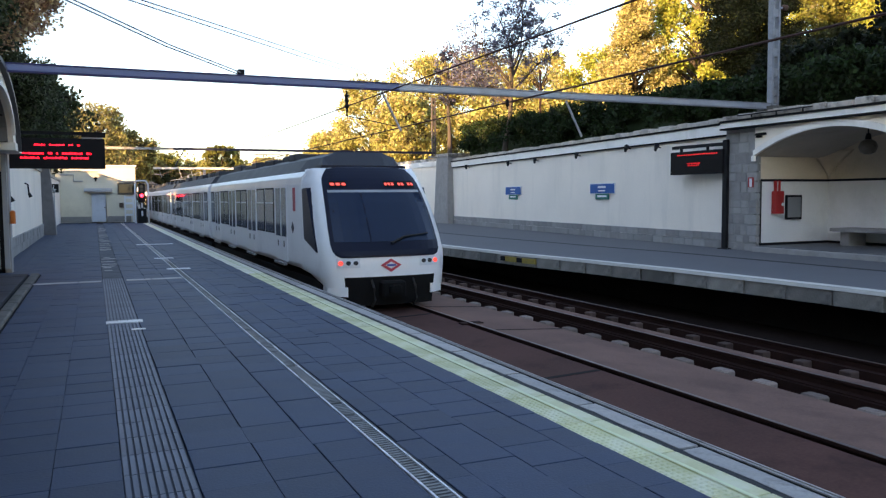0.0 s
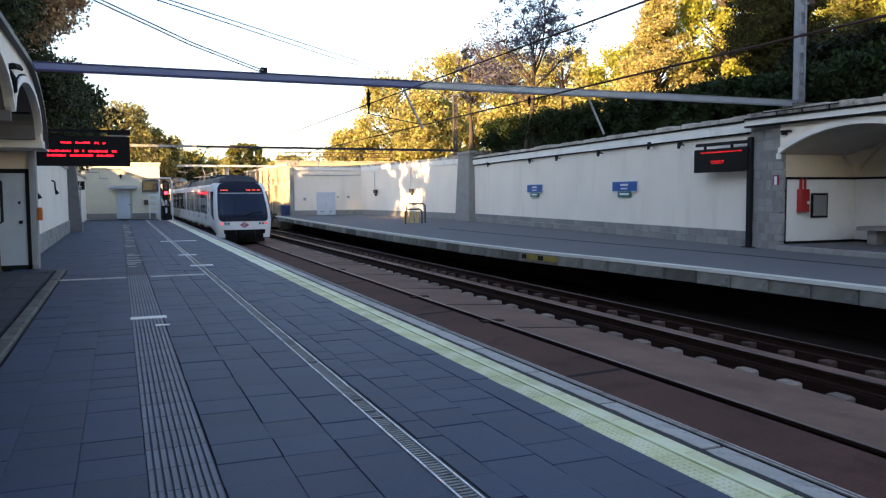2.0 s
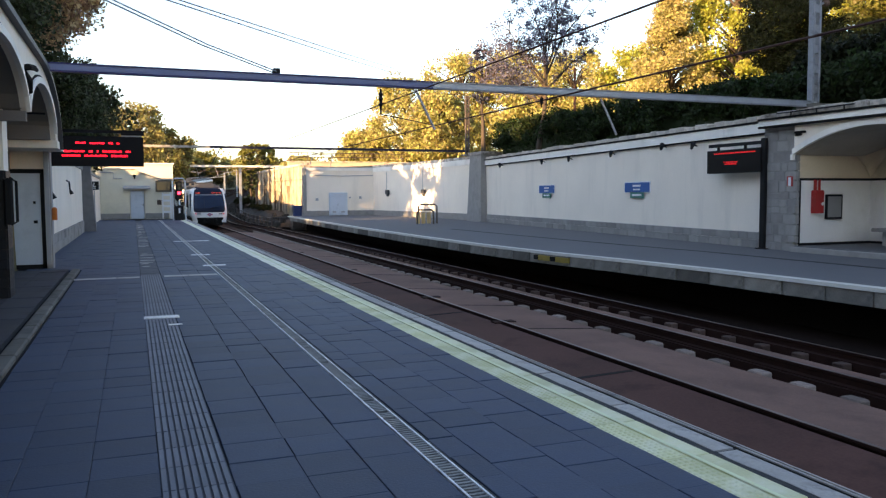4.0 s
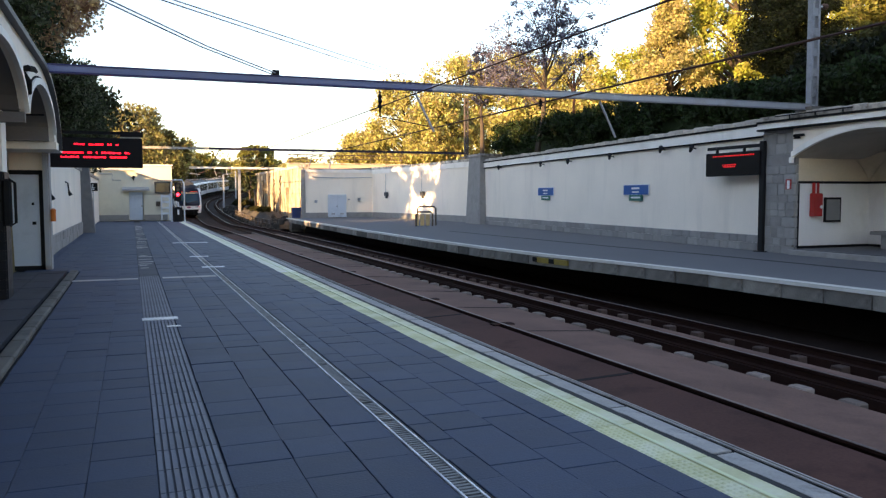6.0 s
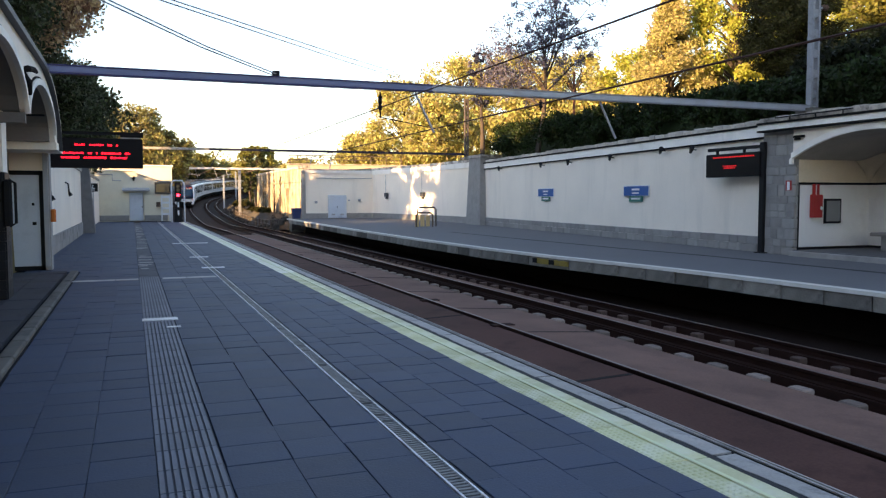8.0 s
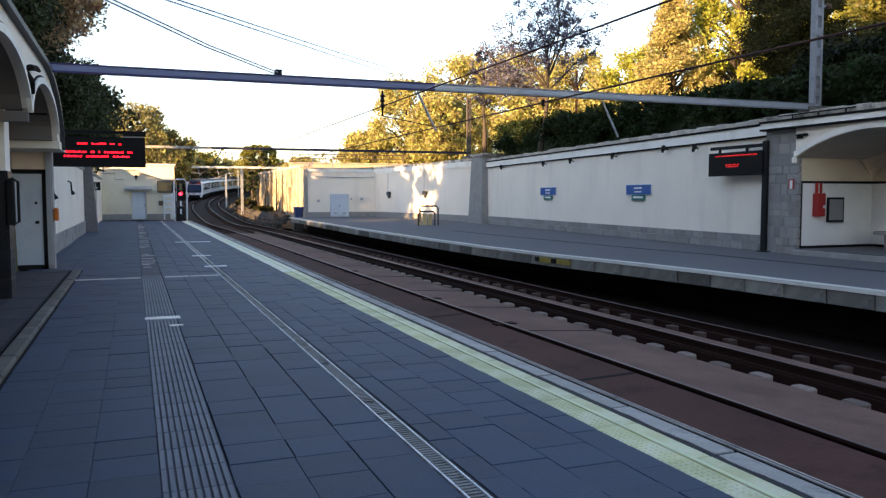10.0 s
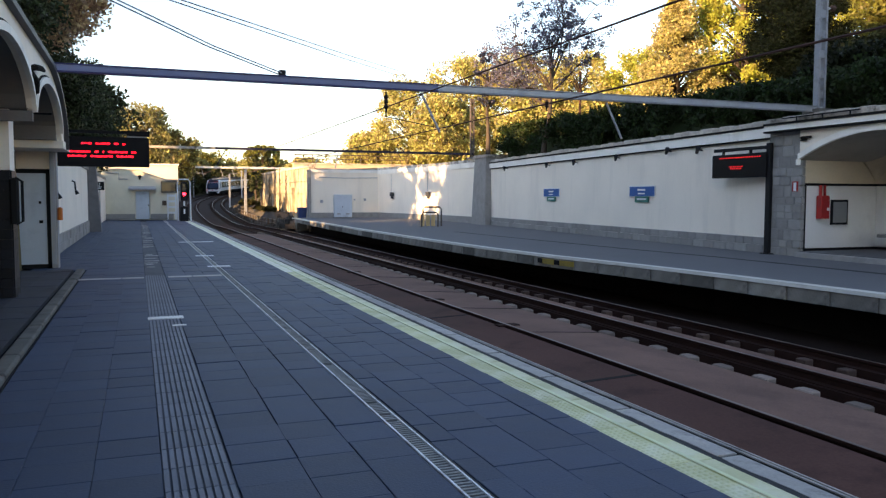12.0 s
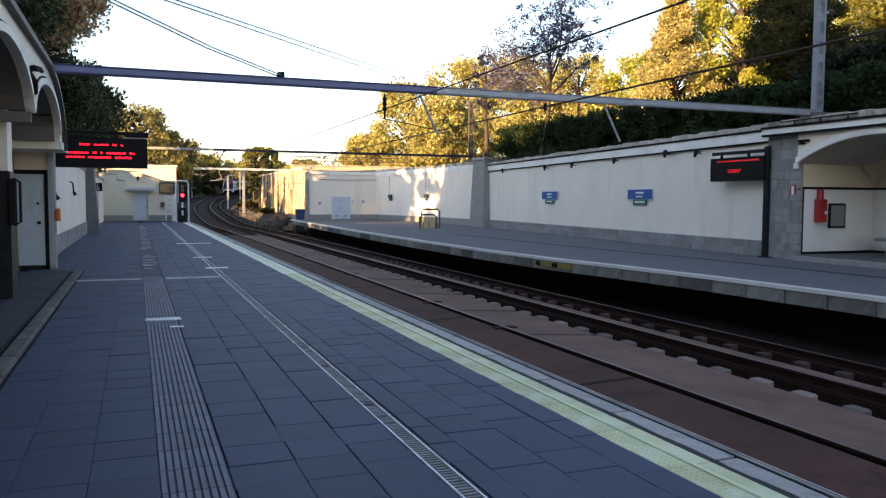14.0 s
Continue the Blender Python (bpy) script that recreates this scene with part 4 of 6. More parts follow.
    part("upper_plaster", Shape().box(20.488, -30, 2.092, 20.505, 17.39, 3.4), ALCOVE_CREAM, back, "stained cream plaster above the black strip")
    # the fan's warm cream stands in for a patch of light in the corner
    fan = []
    for k in range(9):
        f = k / 8
        r = 0.03 + 0.85 * f ** 1.4
        fan.append([(20.486 - r + r * math.sin(q), 17.39 - r + r * math.cos(q), 2.10 + 0.85 * f) for q in [math.pi / 2 * j / 6 for j in range(7)]] + [(20.49, 17.395, 2.10 + 0.85 * f)])
    part("corner_fan", Shape().sweep(fan), ALCOVE_CREAM, back, "fan-shaped plaster springing of the vault, cream for a warm light patch", smooth=True)
    part("frame_strip", Shape().box(20.475, -30, 2.02, 20.5, 17.36, 2.09).box(20.475, -30, 0.15, 20.5, 17.35, 0.23), BLACK, back)
    ext = thing("fire_hose_box", "red wall-mounted fire hose cabinet with a red pipe", "fire cabinet", at=(18.34, 17.39, 1.08))
    part("body", Shape().box(-0.18, -0.20, 0, 0.14, 0.0, 0.66, 0.02), RED, ext)
    part("pipe", Shape().tube([(-0.08, -0.06, 0.66), (-0.08, -0.06, 0.96)], 0.045), RED, ext)
    part("pipe", Shape().tube([(0.08, -0.06, 0.66), (0.08, -0.06, 0.96)], 0.035), RED, ext)
    part("gauge", Shape().tube([(0.07, -0.21, 0.27), (0.07, -0.20, 0.27)], 0.05, 12), SIGN_WHITE, ext, "white round gauge")
    brd = thing("notice_board", "grey notice board in a dark metal surround", "notice board", at=(18.72, 17.39, 0.92))
    part("surround", Shape().box(-0.02, -0.06, -0.02, 0.62, 0.0, 0.70, 0.012), BLACK, brd, "dark metal surround")
    part("sheet", Shape().box(0.04, -0.065, 0.04, 0.56, -0.055, 0.64), mat("board_grey", (0.22, 0.23, 0.24), 0.4, 0.08, 3), brd)
    fs = thing("fire_point_sign", "small red and white fire point sign on the pilaster", "sign", at=(17.53, 17.55, 1.82))
    part("plate", Shape().box(-0.01, -0.10, 0.04, 0.01, 0.10, 0.32), RED, fs)
    part("white_mark", Shape().box(-0.014, -0.05, 0.05, -0.01, 0.05, 0.29), SIGN_WHITE, fs)
    bench = thing("bench", "grey stone bench inside the opposite shelter", "bench", at=(19.95, 15.3, 0.16))
    part("seat", Shape().box(-0.45, -1.9, 0.40, 0.50, 1.2, 0.50, 0.02), GRANITE, bench)
    for y in (-1.4, 0.8):
        part("support", Shape().box(-0.3, y - 0.15, 0, 0.4, y + 0.15, 0.40, 0.015), GRANITE, bench)
    lamp = thing("hanging_lantern", "round smoky glass lantern hanging under the vault", "lantern", at=(18.9, 14.83, 2.94))
    part("rod", Shape().tube([(0, 0, 0.15), (0, 0, 0.46)], 0.02), BLACK, lamp)
    part("cap", Shape().tube([(0, 0, 0.13), (0, 0, 0.22), (0, 0, 0.30)], [0.085, 0.07, 0.05], 12), BLACK, lamp, "black metal cap")
    part("lantern_body", Shape().tube([(0, 0, -0.25), (0, 0, -0.19), (0, 0, -0.05), (0, 0, 0.08), (0, 0, 0.15)], [0.09, 0.19, 0.24, 0.19, 0.07], 16), LANTERN, lamp, smooth=True)


# ---------------------------------------------------------------- fittings on the opposite side
def sign(at, turn, w, h):
    s = thing("station_sign", "blue station name board with white lettering on the white wall", "sign", at=at, group="station signs", turn=turn)
    part("board", Shape().box(-w / 2, -0.05, 0, w / 2, 0.0, h, 0.01), SIGN_BLUE, s)
    part("white_rim", Shape().box(-w / 2 - 0.03, -0.035, -0.03, w / 2 + 0.03, -0.004, h + 0.03), SIGN_WHITE, s)
    bars = Shape()
    bars.box(-w * 0.16, -0.054, h * 0.56, w * 0.16, -0.05, h * 0.76).box(-w * 0.14, -0.054, h * 0.20, w * 0.14, -0.05, h * 0.34)
    part("lettering_bar", bars, SIGN_WHITE, s)
    part("lower_board", Shape().box(-w * 0.27, -0.05, -0.24, w * 0.27, -0.005, -0.01, 0.008), SIGN_GREEN, s)
    part("lower_lettering_bar", Shape().box(-w * 0.18, -0.054, -0.15, w * 0.20, -0.05, -0.08), SIGN_WHITE, s)


def build_right_fittings():
    for y in (35.1, 26.2):
        sign((right_wall_x(y) - 0.02, y, 1.74), -90 + math.degrees(-math.atan(0.1)), 1.9, 0.37)
    d = thing("departure_display", "black hanging departure display with dim red lettering on a dark post", "display", at=(17.50, 18.53, 0), turn=0)
    part("post", Shape().box(-0.06, -0.09, 0, 0.06, 0.09, 3.30, 0.01), BLACK, d, "black steel post")
    part("foot_plate", Shape().box(-0.1, -0.2, 0, 0.1, 0.2, 0.03), BLACK, d)
    part("top_bar", Shape().box(-0.05, 0.0, 3.13, 0.05, 2.40, 3.23, 0.01), BLACK, d)
    for yh in (0.75, 1.95):
        part("hanger", Shape().box(-0.03, yh, 3.0, 0.03, yh + 0.07, 3.15), BLACK, d)
    part("case", Shape().box(-0.11, 0.02, 2.30, 0.11, 2.40, 3.03, 0.02), LED_FACE, d)
    rng = random.Random(5)
    for z, a, b in ((2.90, 0.25, 2.05), (2.62, 1.0, 1.6), (2.56, 1.05, 1.55)):
        y = a
        while y < b:
            l = rng.uniform(0.03, 0.08)
            part("lettering_bar", Shape().box(-0.116, y, z, -0.112, min(y + l, b), z + 0.04), LED_DIM, d)
            y += l + 0.035
    for y, z in ((28.1, 3.29), (24.2, 3.35), (22.25, 3.27), (41.6, 3.33), (35.4, 3.27), (32.2, 3.27)):
        x = right_wall_x(y)
        b = thing("wall_bracket", "small dark spotlight bracket under the cornice", "bracket", at=(x, y, z), group="wall brackets")
        part("arm", Shape().tube([(0, 0, 0.02), (-0.22, 0, 0.06)], 0.025, 6), BLACK, b)
        part("head", Shape().tube([(-0.16, 0.10, -0.06), (-0.3, -0.16, 0.10)], [0.05, 0.085], 8), BLACK, b)
    bx = thing("service_cabinet", "pale grey double-door service cabinet on the end wall", "cabinet", at=(15.2, 64.93, 0))
    part("body", Shape().box(0, -0.12, 0.03, 1.55, 0.06, 1.92, 0.02), DOOR_BLUE, bx)
    for x in (0.04, 0.79):
        door = part("door", Shape().box(x, -0.14, 0.08, x + 0.72, -0.118, 1.87, 0.008), DOOR_BLUE, bx)
        part("vent", Shape().box(x + 0.22, -0.146, 0.25, x + 0.52, -0.14, 0.38), GREY_PAINT, door)
    part("handle", Shape().box(0.72, -0.17, 0.85, 0.76, -0.14, 1.0), BLACK, bx)
    for x, z, s in ((14.2, 1.35, 0.22), (17.9, 1.5, 0.2), (17.0, 1.5, 0.12)):
        b = thing("wall_plate", "small dark plate on the white end wall", "plate", at=(x, 64.95, z), group="wall plates")
        part("plate", Shape().box(-s / 2, -0.05, -s / 2, s / 2, 0.05, s / 2, 0.01), GREY_PAINT, b)
    for y in (62.1, 55.9):
        x = right_wall_x(y)
        b = thing("wall_box", "dark electrical box with a lower junction box on the far wall", "electrical box", at=(x - 0.04, y, 1.72), group="wall boxes")
        part("case", Shape().box(-0.14, -0.32, 0.06, 0.05, 0.32, 0.38, 0.02), TRAIN_ROOF, b)
        part("junction_box", Shape().box(-0.1, -0.14, -0.12, 0.05, 0.14, 0.055, 0.015), TRAIN_ROOF, b)
        part("conduit", Shape().tube([(-0.06, 0.1, 0.38), (-0.06, 0.1, 1.85)], 0.02, 6), GREY_PAINT, b)
    hp = thing("hydrant_sign", "small dark red sign on the far wall", "sign", at=(right_wall_x(54.3) - 0.03, 54.3, 1.74))
    part("plate", Shape().box(-0.02, -0.09, 0, 0.02, 0.09, 0.42, 0.006), BROWN_STEEL, hp)
    gr = thing("stair_guard", "brown steel hoop rails round a stair opening, with boards added for the sun glow", "guard rail", at=(15.9, 42.8, 0))
    for name, x0, x1, y, h in (("front_hoop", -0.75, 0.25, 0.0, 0.82), ("rear_hoop", -0.35, 0.80, 0.9, 1.12)):
        part(name, Shape().tube([(x0, y, 0), (x0, y, h - 0.12), (x0 + 0.12, y, h), (x1 - 0.12, y, h), (x1, y, h - 0.12), (x1, y, 0)], 0.05, 8), BROWN_STEEL, gr)
    part("side_rail", Shape().tube([(-0.75, 0, 0.55), (-0.35, 0.9, 0.6)], 0.035, 8), BROWN_STEEL, gr)
    # boards added to show the warm sunlight inside the guard
    for x in (-0.55, -0.22, 0.11):
        part("board", Shape().box(x - 0.12, 0.40, 0.02, x + 0.12, 0.45, 0.66, 0.01), SUN_OCHRE, gr, "added board, ochre for the warm sun glow")
    bn = thing("waste_bin", "dark blue plastic bin at the end of the platform", "bin", at=(12.75, 66.0, -0.25))
    part("body", Shape().sweep([[(-0.35 * k, -0.35 * k, z), (0.35 * k, -0.35 * k, z), (0.35 * k, 0.35 * k, z), (-0.35 * k, 0.35 * k, z)] for z, k in ((0, 0.8), (1.0, 1.0))]), BIN_BLUE, bn)
    part("lid", Shape().box(-0.38, -0.38, 1.0, 0.38, 0.38, 1.1, 0.03), BIN_BLUE, bn)
    part("plinth", Shape().box(-0.5, -0.5, -1.1, 0.5, 0.5, 0.0), CONCRETE, bn)


# ---------------------------------------------------------------- overhead line
def gantry(y, x0, x1, z, w, label, left_leg=None, right_leg=None, col=GALV, legs=GALV, flange=None, cut=None, rest=None, rest_flange=None):
    """A beam on legs; past cut it goes on in another paint."""
    g = thing("gantry", label, "gantry", at=(0, y, 0), group="overhead gantries")
    runs = [(x0, x1, col, flange or col)] if cut is None else [(x0, cut, col, flange or col), (cut, x1, rest, rest_flange or rest)]
    for a, b, web, edge in runs:
        part("beam", Shape().box(a, -w / 2, z - w / 2, b, w / 2, z + w / 2), web, g, bevel=0.012)
        for zf in (z + w / 2, z - w / 2 - 0.026):
            part("flange", Shape().box(a, -w * 0.62, zf, b, w * 0.62, zf + 0.026), edge, g)
    for leg in (left_leg, right_leg):
        if leg:
            x, z0, z1 = leg
            for dx in (-0.14, 0.07):
                part("leg", Shape().box(x + dx, -0.09, z0, x + dx + 0.07, 0.09, z1), legs, g)
            zz = z0 + 0.3
            while zz < z1 - 0.2:
                part("batten", Shape().box(x - 0.13, -0.075, zz, x + 0.13, 0.075, zz + 0.22), legs, g)
                zz += 0.55
            part("base", Shape().box(x - 0.3, -0.3, z0 - 0.12, x + 0.3, 0.3, z0), CONCRETE, g)
    return g


def insulator(name, top, foot, parent):
    a, b = Vector(top), Vector(foot)
    pts = [a.lerp(b, k / 10) for k in range(11)]
    rs = [0.02, 0.02, 0.055, 0.03, 0.055, 0.03, 0.055, 0.03, 0.02, 0.02, 0.02]
    part(name, Shape().tube(pts, rs, 8), BLACK, parent, "dark ribbed insulator")


def build_overhead():
    g = gantry(17.0, -1.75, 17.9, 4.135, 0.12, "long slim steel gantry beam across both tracks", right_leg=(17.75, 4.13, 9.5), col=BEAM_BLUE, legs=MAST_GREY, flange=BEAM_NAVY, cut=6.4, rest=GALV, rest_flange=MAST_GREY)
    part("clip", Shape().box(2.82, -0.09, 4.23, 2.96, 0.09, 4.33, 0.01), BLACK, g)
    insulator("insulator", (5.18, 0, 4.0), (5.18, 0, 3.45), g)
    insulator("insulator", (9.2, 0, 4.0), (9.2, 0, 3.75), g)
    for a, b in (((6.0, 0, 4.02), (6.45, 0, 3.15)), ((10.85, 0, 4.02), (11.32, 0, 3.14))):
        part("strut", Shape().tube([a, b], 0.028, 6), GALV, g)
    part("strut_link", Shape().tube([(5.18, 0, 3.45), (6.4, 0, 3.25)], 0.012, 6), CABLE, g)
    part("pole_arm", Shape().tube([(17.88, 0, 6.9), (18.05, 0, 6.92)], 0.03, 8), GALV, g)
    part("pole_insulator", Shape().tube([(18.03, 0, 6.93), (18.08, 0, 6.93), (18.13, 0, 6.93), (18.18, 0, 6.93), (18.24, 0, 6.93)], [0.03, 0.09, 0.05, 0.09, 0.03], 8), CLEAT, g, "brown ribbed insulator")
    g2 = gantry(48.6, -2.9, 20.8, 4.56, 0.09, "slim steel gantry beam seen down the platform", right_leg=(20.75, 4.35, 8.2), left_leg=(-2.75, 2.6, 6.0), col=COPING, legs=BROWN_STEEL, cut=4.3, rest=DARK_BEAM)
    for xa, xb, m in ((4.9, 4.35, DARK_BEAM), (10.5, 10.2, GALV), (11.7, 11.5, GALV)):
        part("strut", Shape().tube([(xa, 0, 4.5), (xb, 0, 3.5)], 0.03, 6), m, g2)
    part("strut_link", Shape().tube([(10.4, 0, 4.2), (12.4, 0, 4.2)], 0.02, 6), COPPER_WIRE, g2)
    g3 = gantry(89.0, 3.0, 18.2, 4.92, 0.17, "pale painted steel gantry beam at the end of the station", left_leg=(3.1, -1.2, 4.8), col=BAND)
    for x in (5.0, 6.4, 8.4, 9.6):
        part("dropper", Shape().tube([(x, 0, 4.8), (x + 0.25, 0, 3.95)], 0.03, 6), GALV, g3)
    part("leg", Shape().box(10.88, -0.13, -0.9, 11.14, 0.13, 4.77), GALV, g3, "pale steel mast")
    for s, u, h in ((118, 5.35, 5.0), (122, -2.6, 5.8), (142, -2.8, 5.6), (165, -2.8, 5.6), (165, 6.5, 5.6)):
        p = line(s, u)
        m = thing("catenary_mast", "pale steel catenary mast beside the bend", "mast", at=(p.x, p.y, p.z - 0.4), group="catenary masts")
        part("mast_body", Shape().box(-0.11, -0.11, 0, 0.11, 0.11, h), GALV, m)
        sgn = -1 if u > 0 else 1
        part("bracket_arm", Shape().tube([(0, 0, h - 0.5), (sgn * 2.4, 0, h - 0.75)], 0.05, 6), GALV, m)
        part("stay", Shape().tube([(0, 0, h - 0.1), (sgn * 1.8, 0, h - 0.68)], 0.025, 6), GALV, m)
    for u in (0.13, 3.89):
        wv = thing("contact_wire", "dark overhead contact wire along the track", "wire", at=(0, 0, 0), group="overhead wires")
        pts = [line(s, u, 4.715 if u < 1 else 4.81) for s in along(-30, 200, 6.0)]
        part("wire", Shape().tube(pts, 0.014 if u < 1 else 0.021, 6), COPPER_WIRE, wv)
    for a, b in (((-0.38, 13.0, 4.61), (2.84, 17.0, 4.24)), ((-0.27, 13.0, 4.62), (2.94, 17.0, 4.26)), ((0.91, 25.0, 7.47), (20.12, 60.0, 11.06)), ((1.24, 25.0, 7.5), (20.49, 60.0, 11.35))):
        wv = thing("stay_wire", "thin grey overhead stay wire", "wire", at=(0, 0, 0), group="overhead wires")
        a, b = Vector(a), Vector(b)
        a2 = a + (a - b) * 1.6
        part("wire", Shape().tube([a2, a, (a + b) / 2 + Vector((0, 0, -0.06)), b], 0.012 if a.y < 20 else 0.022, 6), GALV, wv)


# ---------------------------------------------------------------- left side
def build_left_side():
    rng = random.Random(31)
    w = wall_run("wall_west", [(-2.25, 63.8), (-2.25, 42), (-2.25, 20.9)], -0.1, 2.95, 0.35, WHITE_WALL, "white rendered wall along the platform with a stone plinth")
    part("coping", Shape().box(-2.7, 20.9, 2.95, -2.18, 63.6, 3.1), COPING, w, "stone coping")
    stone_row(w, (-2.24, 41.2), (-2.24, 20.9), 0.0, 0.55, 0.06, rng, (0.4, 0.9), 2)
    pier = thing("stone_pier", "slim battered granite pier against the white wall", "pier", at=(-2.2, 42.0, 0))
    part("pier_body", Shape().sweep([[(-0.4, -0.45, z), (k, -0.45, z), (k, 0.45, z), (-0.4, 0.45, z)] for z, k in ((-0.02, 0.52), (3.4, 0.30))]), DARK_GRANITE, pier)
    # wall with door that ends the shelter
    cross = setting("wall_shelter_end", Shape().box(-9, 20.45, -0.1, -2.70, 20.75, 4.2).box(-2.70, 20.45, 2.30, -1.9, 20.75, 4.2), WHITE_WALL, "white end wall of the waiting shelter")
    part("stone_quoin", Shape().box(-1.9, 20.40, -0.1, -1.76, 20.8, 2.75, 0.012), GRANITE, cross)
    d = thing("door", "pale blue-grey metal door in a black painted surround", "door", at=(-2.70, 20.44, 0))
    part("door_frame", Shape().box(0, -0.05, 0, 0.06, 0.05, 2.28).box(0.72, -0.05, 0, 0.80, 0.05, 2.28).box(0, -0.05, 2.20, 0.80, 0.05, 2.30).box(0, -0.05, 0, 0.80, 0.05, 0.10), BLACK, d, "black surround")
    part("leaf", Shape().box(0.06, -0.02, 0.1, 0.72, 0.03, 2.2), DOOR_BLUE, d)
    part("handle", Shape().box(0.56, -0.06, 1.05, 0.64, -0.02, 1.12), BLACK, d, "small black handle")
    part("lock", Shape().box(0.56, -0.05, 1.5, 0.61, -0.02, 1.56), BLACK, d)
    ph = thing("help_point", "black help point panel on the shelter column", "help point", at=(-1.80, 14.2, 1.22))
    part("case", Shape().box(-0.10, -0.05, 0, 0.03, 0.08, 0.74, 0.03), BLACK, ph)
    part("tube_guard", Shape().tube([(0.0, -0.08, 0.0), (0.09, -0.08, 0.05), (0.09, -0.08, 0.68), (0.0, -0.08, 0.74)], 0.022, 8), BLACK, ph)
    col = thing("shelter_column", "white column with a black glazed tile base", "column", at=(-2.15, 14.5, 0.0))
    part("shaft", Shape().box(-0.26, -0.26, 2.08, 0.26, 0.26, 3.05, 0.0), WHITE_WALL, col)
    part("base_core", Shape().box(-0.26, -0.26, -0.03, 0.26, 0.26, 2.08), BLACK, col)
    for k in range(13):
        for j in range(3):
            part("base_tile", Shape().box(-0.265 + j * 0.177, -0.285, 0.05 + k * 0.156, -0.095 + j * 0.177, -0.255, 0.2 + k * 0.156, 0.004), BLACK_TILE, col)
            part("base_tile", Shape().box(0.255, -0.265 + j * 0.177, 0.05 + k * 0.156, 0.285, -0.095 + j * 0.177, 0.2 + k * 0.156, 0.004), BLACK_TILE, col)
    for y in (9.7, 4.9, 0.2):
        copy_thing(col, pose(-2.15, y, 0))
    # vaulted canopy: one curved roof edge, arched openings towards the tracks
    can = thing("shelter_canopy", "white concrete canopy with arched openings over the platform", "canopy", at=(0, 0, 0))
    CX = -1.5

    BAYS = [(14.08, 18.83), (9.33, 14.05), (4.58, 9.30), (-0.17, 4.55), (-4.92, -0.20)]

    def roof_z(y):
        return 4.07 if y < 16 else 2.70 + 1.37 * math.sqrt(max(0.0, 1 - ((y - 16) / 3.46) ** 2))

    def soffit_z(y):
        for y0, y1 in BAYS:
            if y0 < y < y1:
                return 2.88 + 0.84 * math.sqrt(max(0.0, 1 - ((2 * y - y0 - y1) / (y1 - y0)) ** 2))
        return 2.86
    ys = [-5 + 0.1 * k for k in range(246)]
    part("arched_front", Shape().sweep([[(CX, y, soffit_z(y)), (CX - 0.10, y, soffit_z(y)), (CX - 0.10, y, max(roof_z(y), soffit_z(y) + 0.02)), (CX, y, max(roof_z(y), soffit_z(y) + 0.02))] for y in ys]), WHITE_WALL, can, "white arched fascia")
    for y0, y1 in [(a + 0.03, b - 0.03) for a, b in BAYS]:
        seg = [y0 + (y1 - y0) * k / 28 for k in range(29)]
        part("vault", Shape().sweep([[(CX - 0.08, y, soffit_z(y) + 0.02), (-6.5, y, soffit_z(y) + 0.02), (-6.5, y, soffit_z(y) + 0.1), (CX - 0.08, y, soffit_z(y) + 0.1)] for y in seg]), SHADED_VAULT, can, "plastered vault coloured dark brown-grey for its shade")
        part("arch_rim", Shape().sweep([[(CX + 0.05, y, soffit_z(y) - 0.02), (CX - 0.02, y, soffit_z(y) - 0.02), (CX - 0.02, y, soffit_z(y) + 0.09), (CX + 0.05, y, soffit_z(y) + 0.09)] for y in seg]), BAND, can, "pale arch rim")
        # outline painted near-black as a shadow line round the rim
        part("rim_shadow_joint", Shape().sweep([[(CX + 0.02, y, soffit_z(y) + 0.092), (CX - 0.02, y, soffit_z(y) + 0.092), (CX - 0.02, y, soffit_z(y) + 0.125), (CX + 0.02, y, soffit_z(y) + 0.125)] for y in seg]), NEAR_BLACK, can, "near-black strip for the shadow line round the arch")
    part("roof_edge", Shape().sweep([[(CX + 0.1, y, roof_z(y)), (-6.5, y, roof_z(y)), (-6.5, y, roof_z(y) + 0.09), (CX + 0.1, y, roof_z(y) + 0.09)] for y in ys]), TRAIN_ROOF, can, "dark roof covering")
    for y0, y1, z1 in ((13.98, 14.15, 3.0), (9.25, 9.4, 3.0)):
        part("soffit", Shape().box(-6.5, y0, 2.84, CX - 0.02, y1, z1), SHADED_VAULT, can)
    part("tympanum", Shape().box(-6.5, 18.70, 2.865, CX - 0.10, 18.90, 3.62), SHADED_VAULT, can, "end wall under the last vault, coloured dark for its shade")
    part("tie_rod", Shape().tube([(-6.4, 18.2, 3.36), (CX - 0.12, 18.2, 3.36)], 0.022, 8), BLACK, can, "black tie rod across the vault")
    part("fascia_block", Shape().box(-2.6, 18.86, 2.70, CX + 0.03, 20.45, 2.86), WHITE_WALL, can, "white lintel over the door")
    part("rain_spout", Shape().tube([(CX - 0.1, 13.85, 3.62), (CX + 0.06, 13.85, 3.66), (CX + 0.10, 14.2, 3.70), (CX + 0.10, 14.6, 3.72)], [0.04, 0.05, 0.045, 0.03], 8).tube([(CX + 0.03, 13.5, 3.52), (CX + 0.06, 13.9, 3.46), (CX + 0.05, 14.1, 3.30)], [0.05, 0.05, 0.03], 8), NEAR_BLACK, can, "dark rain spout between the arches")
    setting("wall_shelter_back", Shape().box(-6.8, -40, -0.1, -6.5, 20.5, 4.4), WHITE_WALL, "white back wall of the waiting shelter")
    # hanging display
    d = thing("departure_display", "black hanging departure display with bright red lettering", "display", at=(-0.92, 24.0, 0))
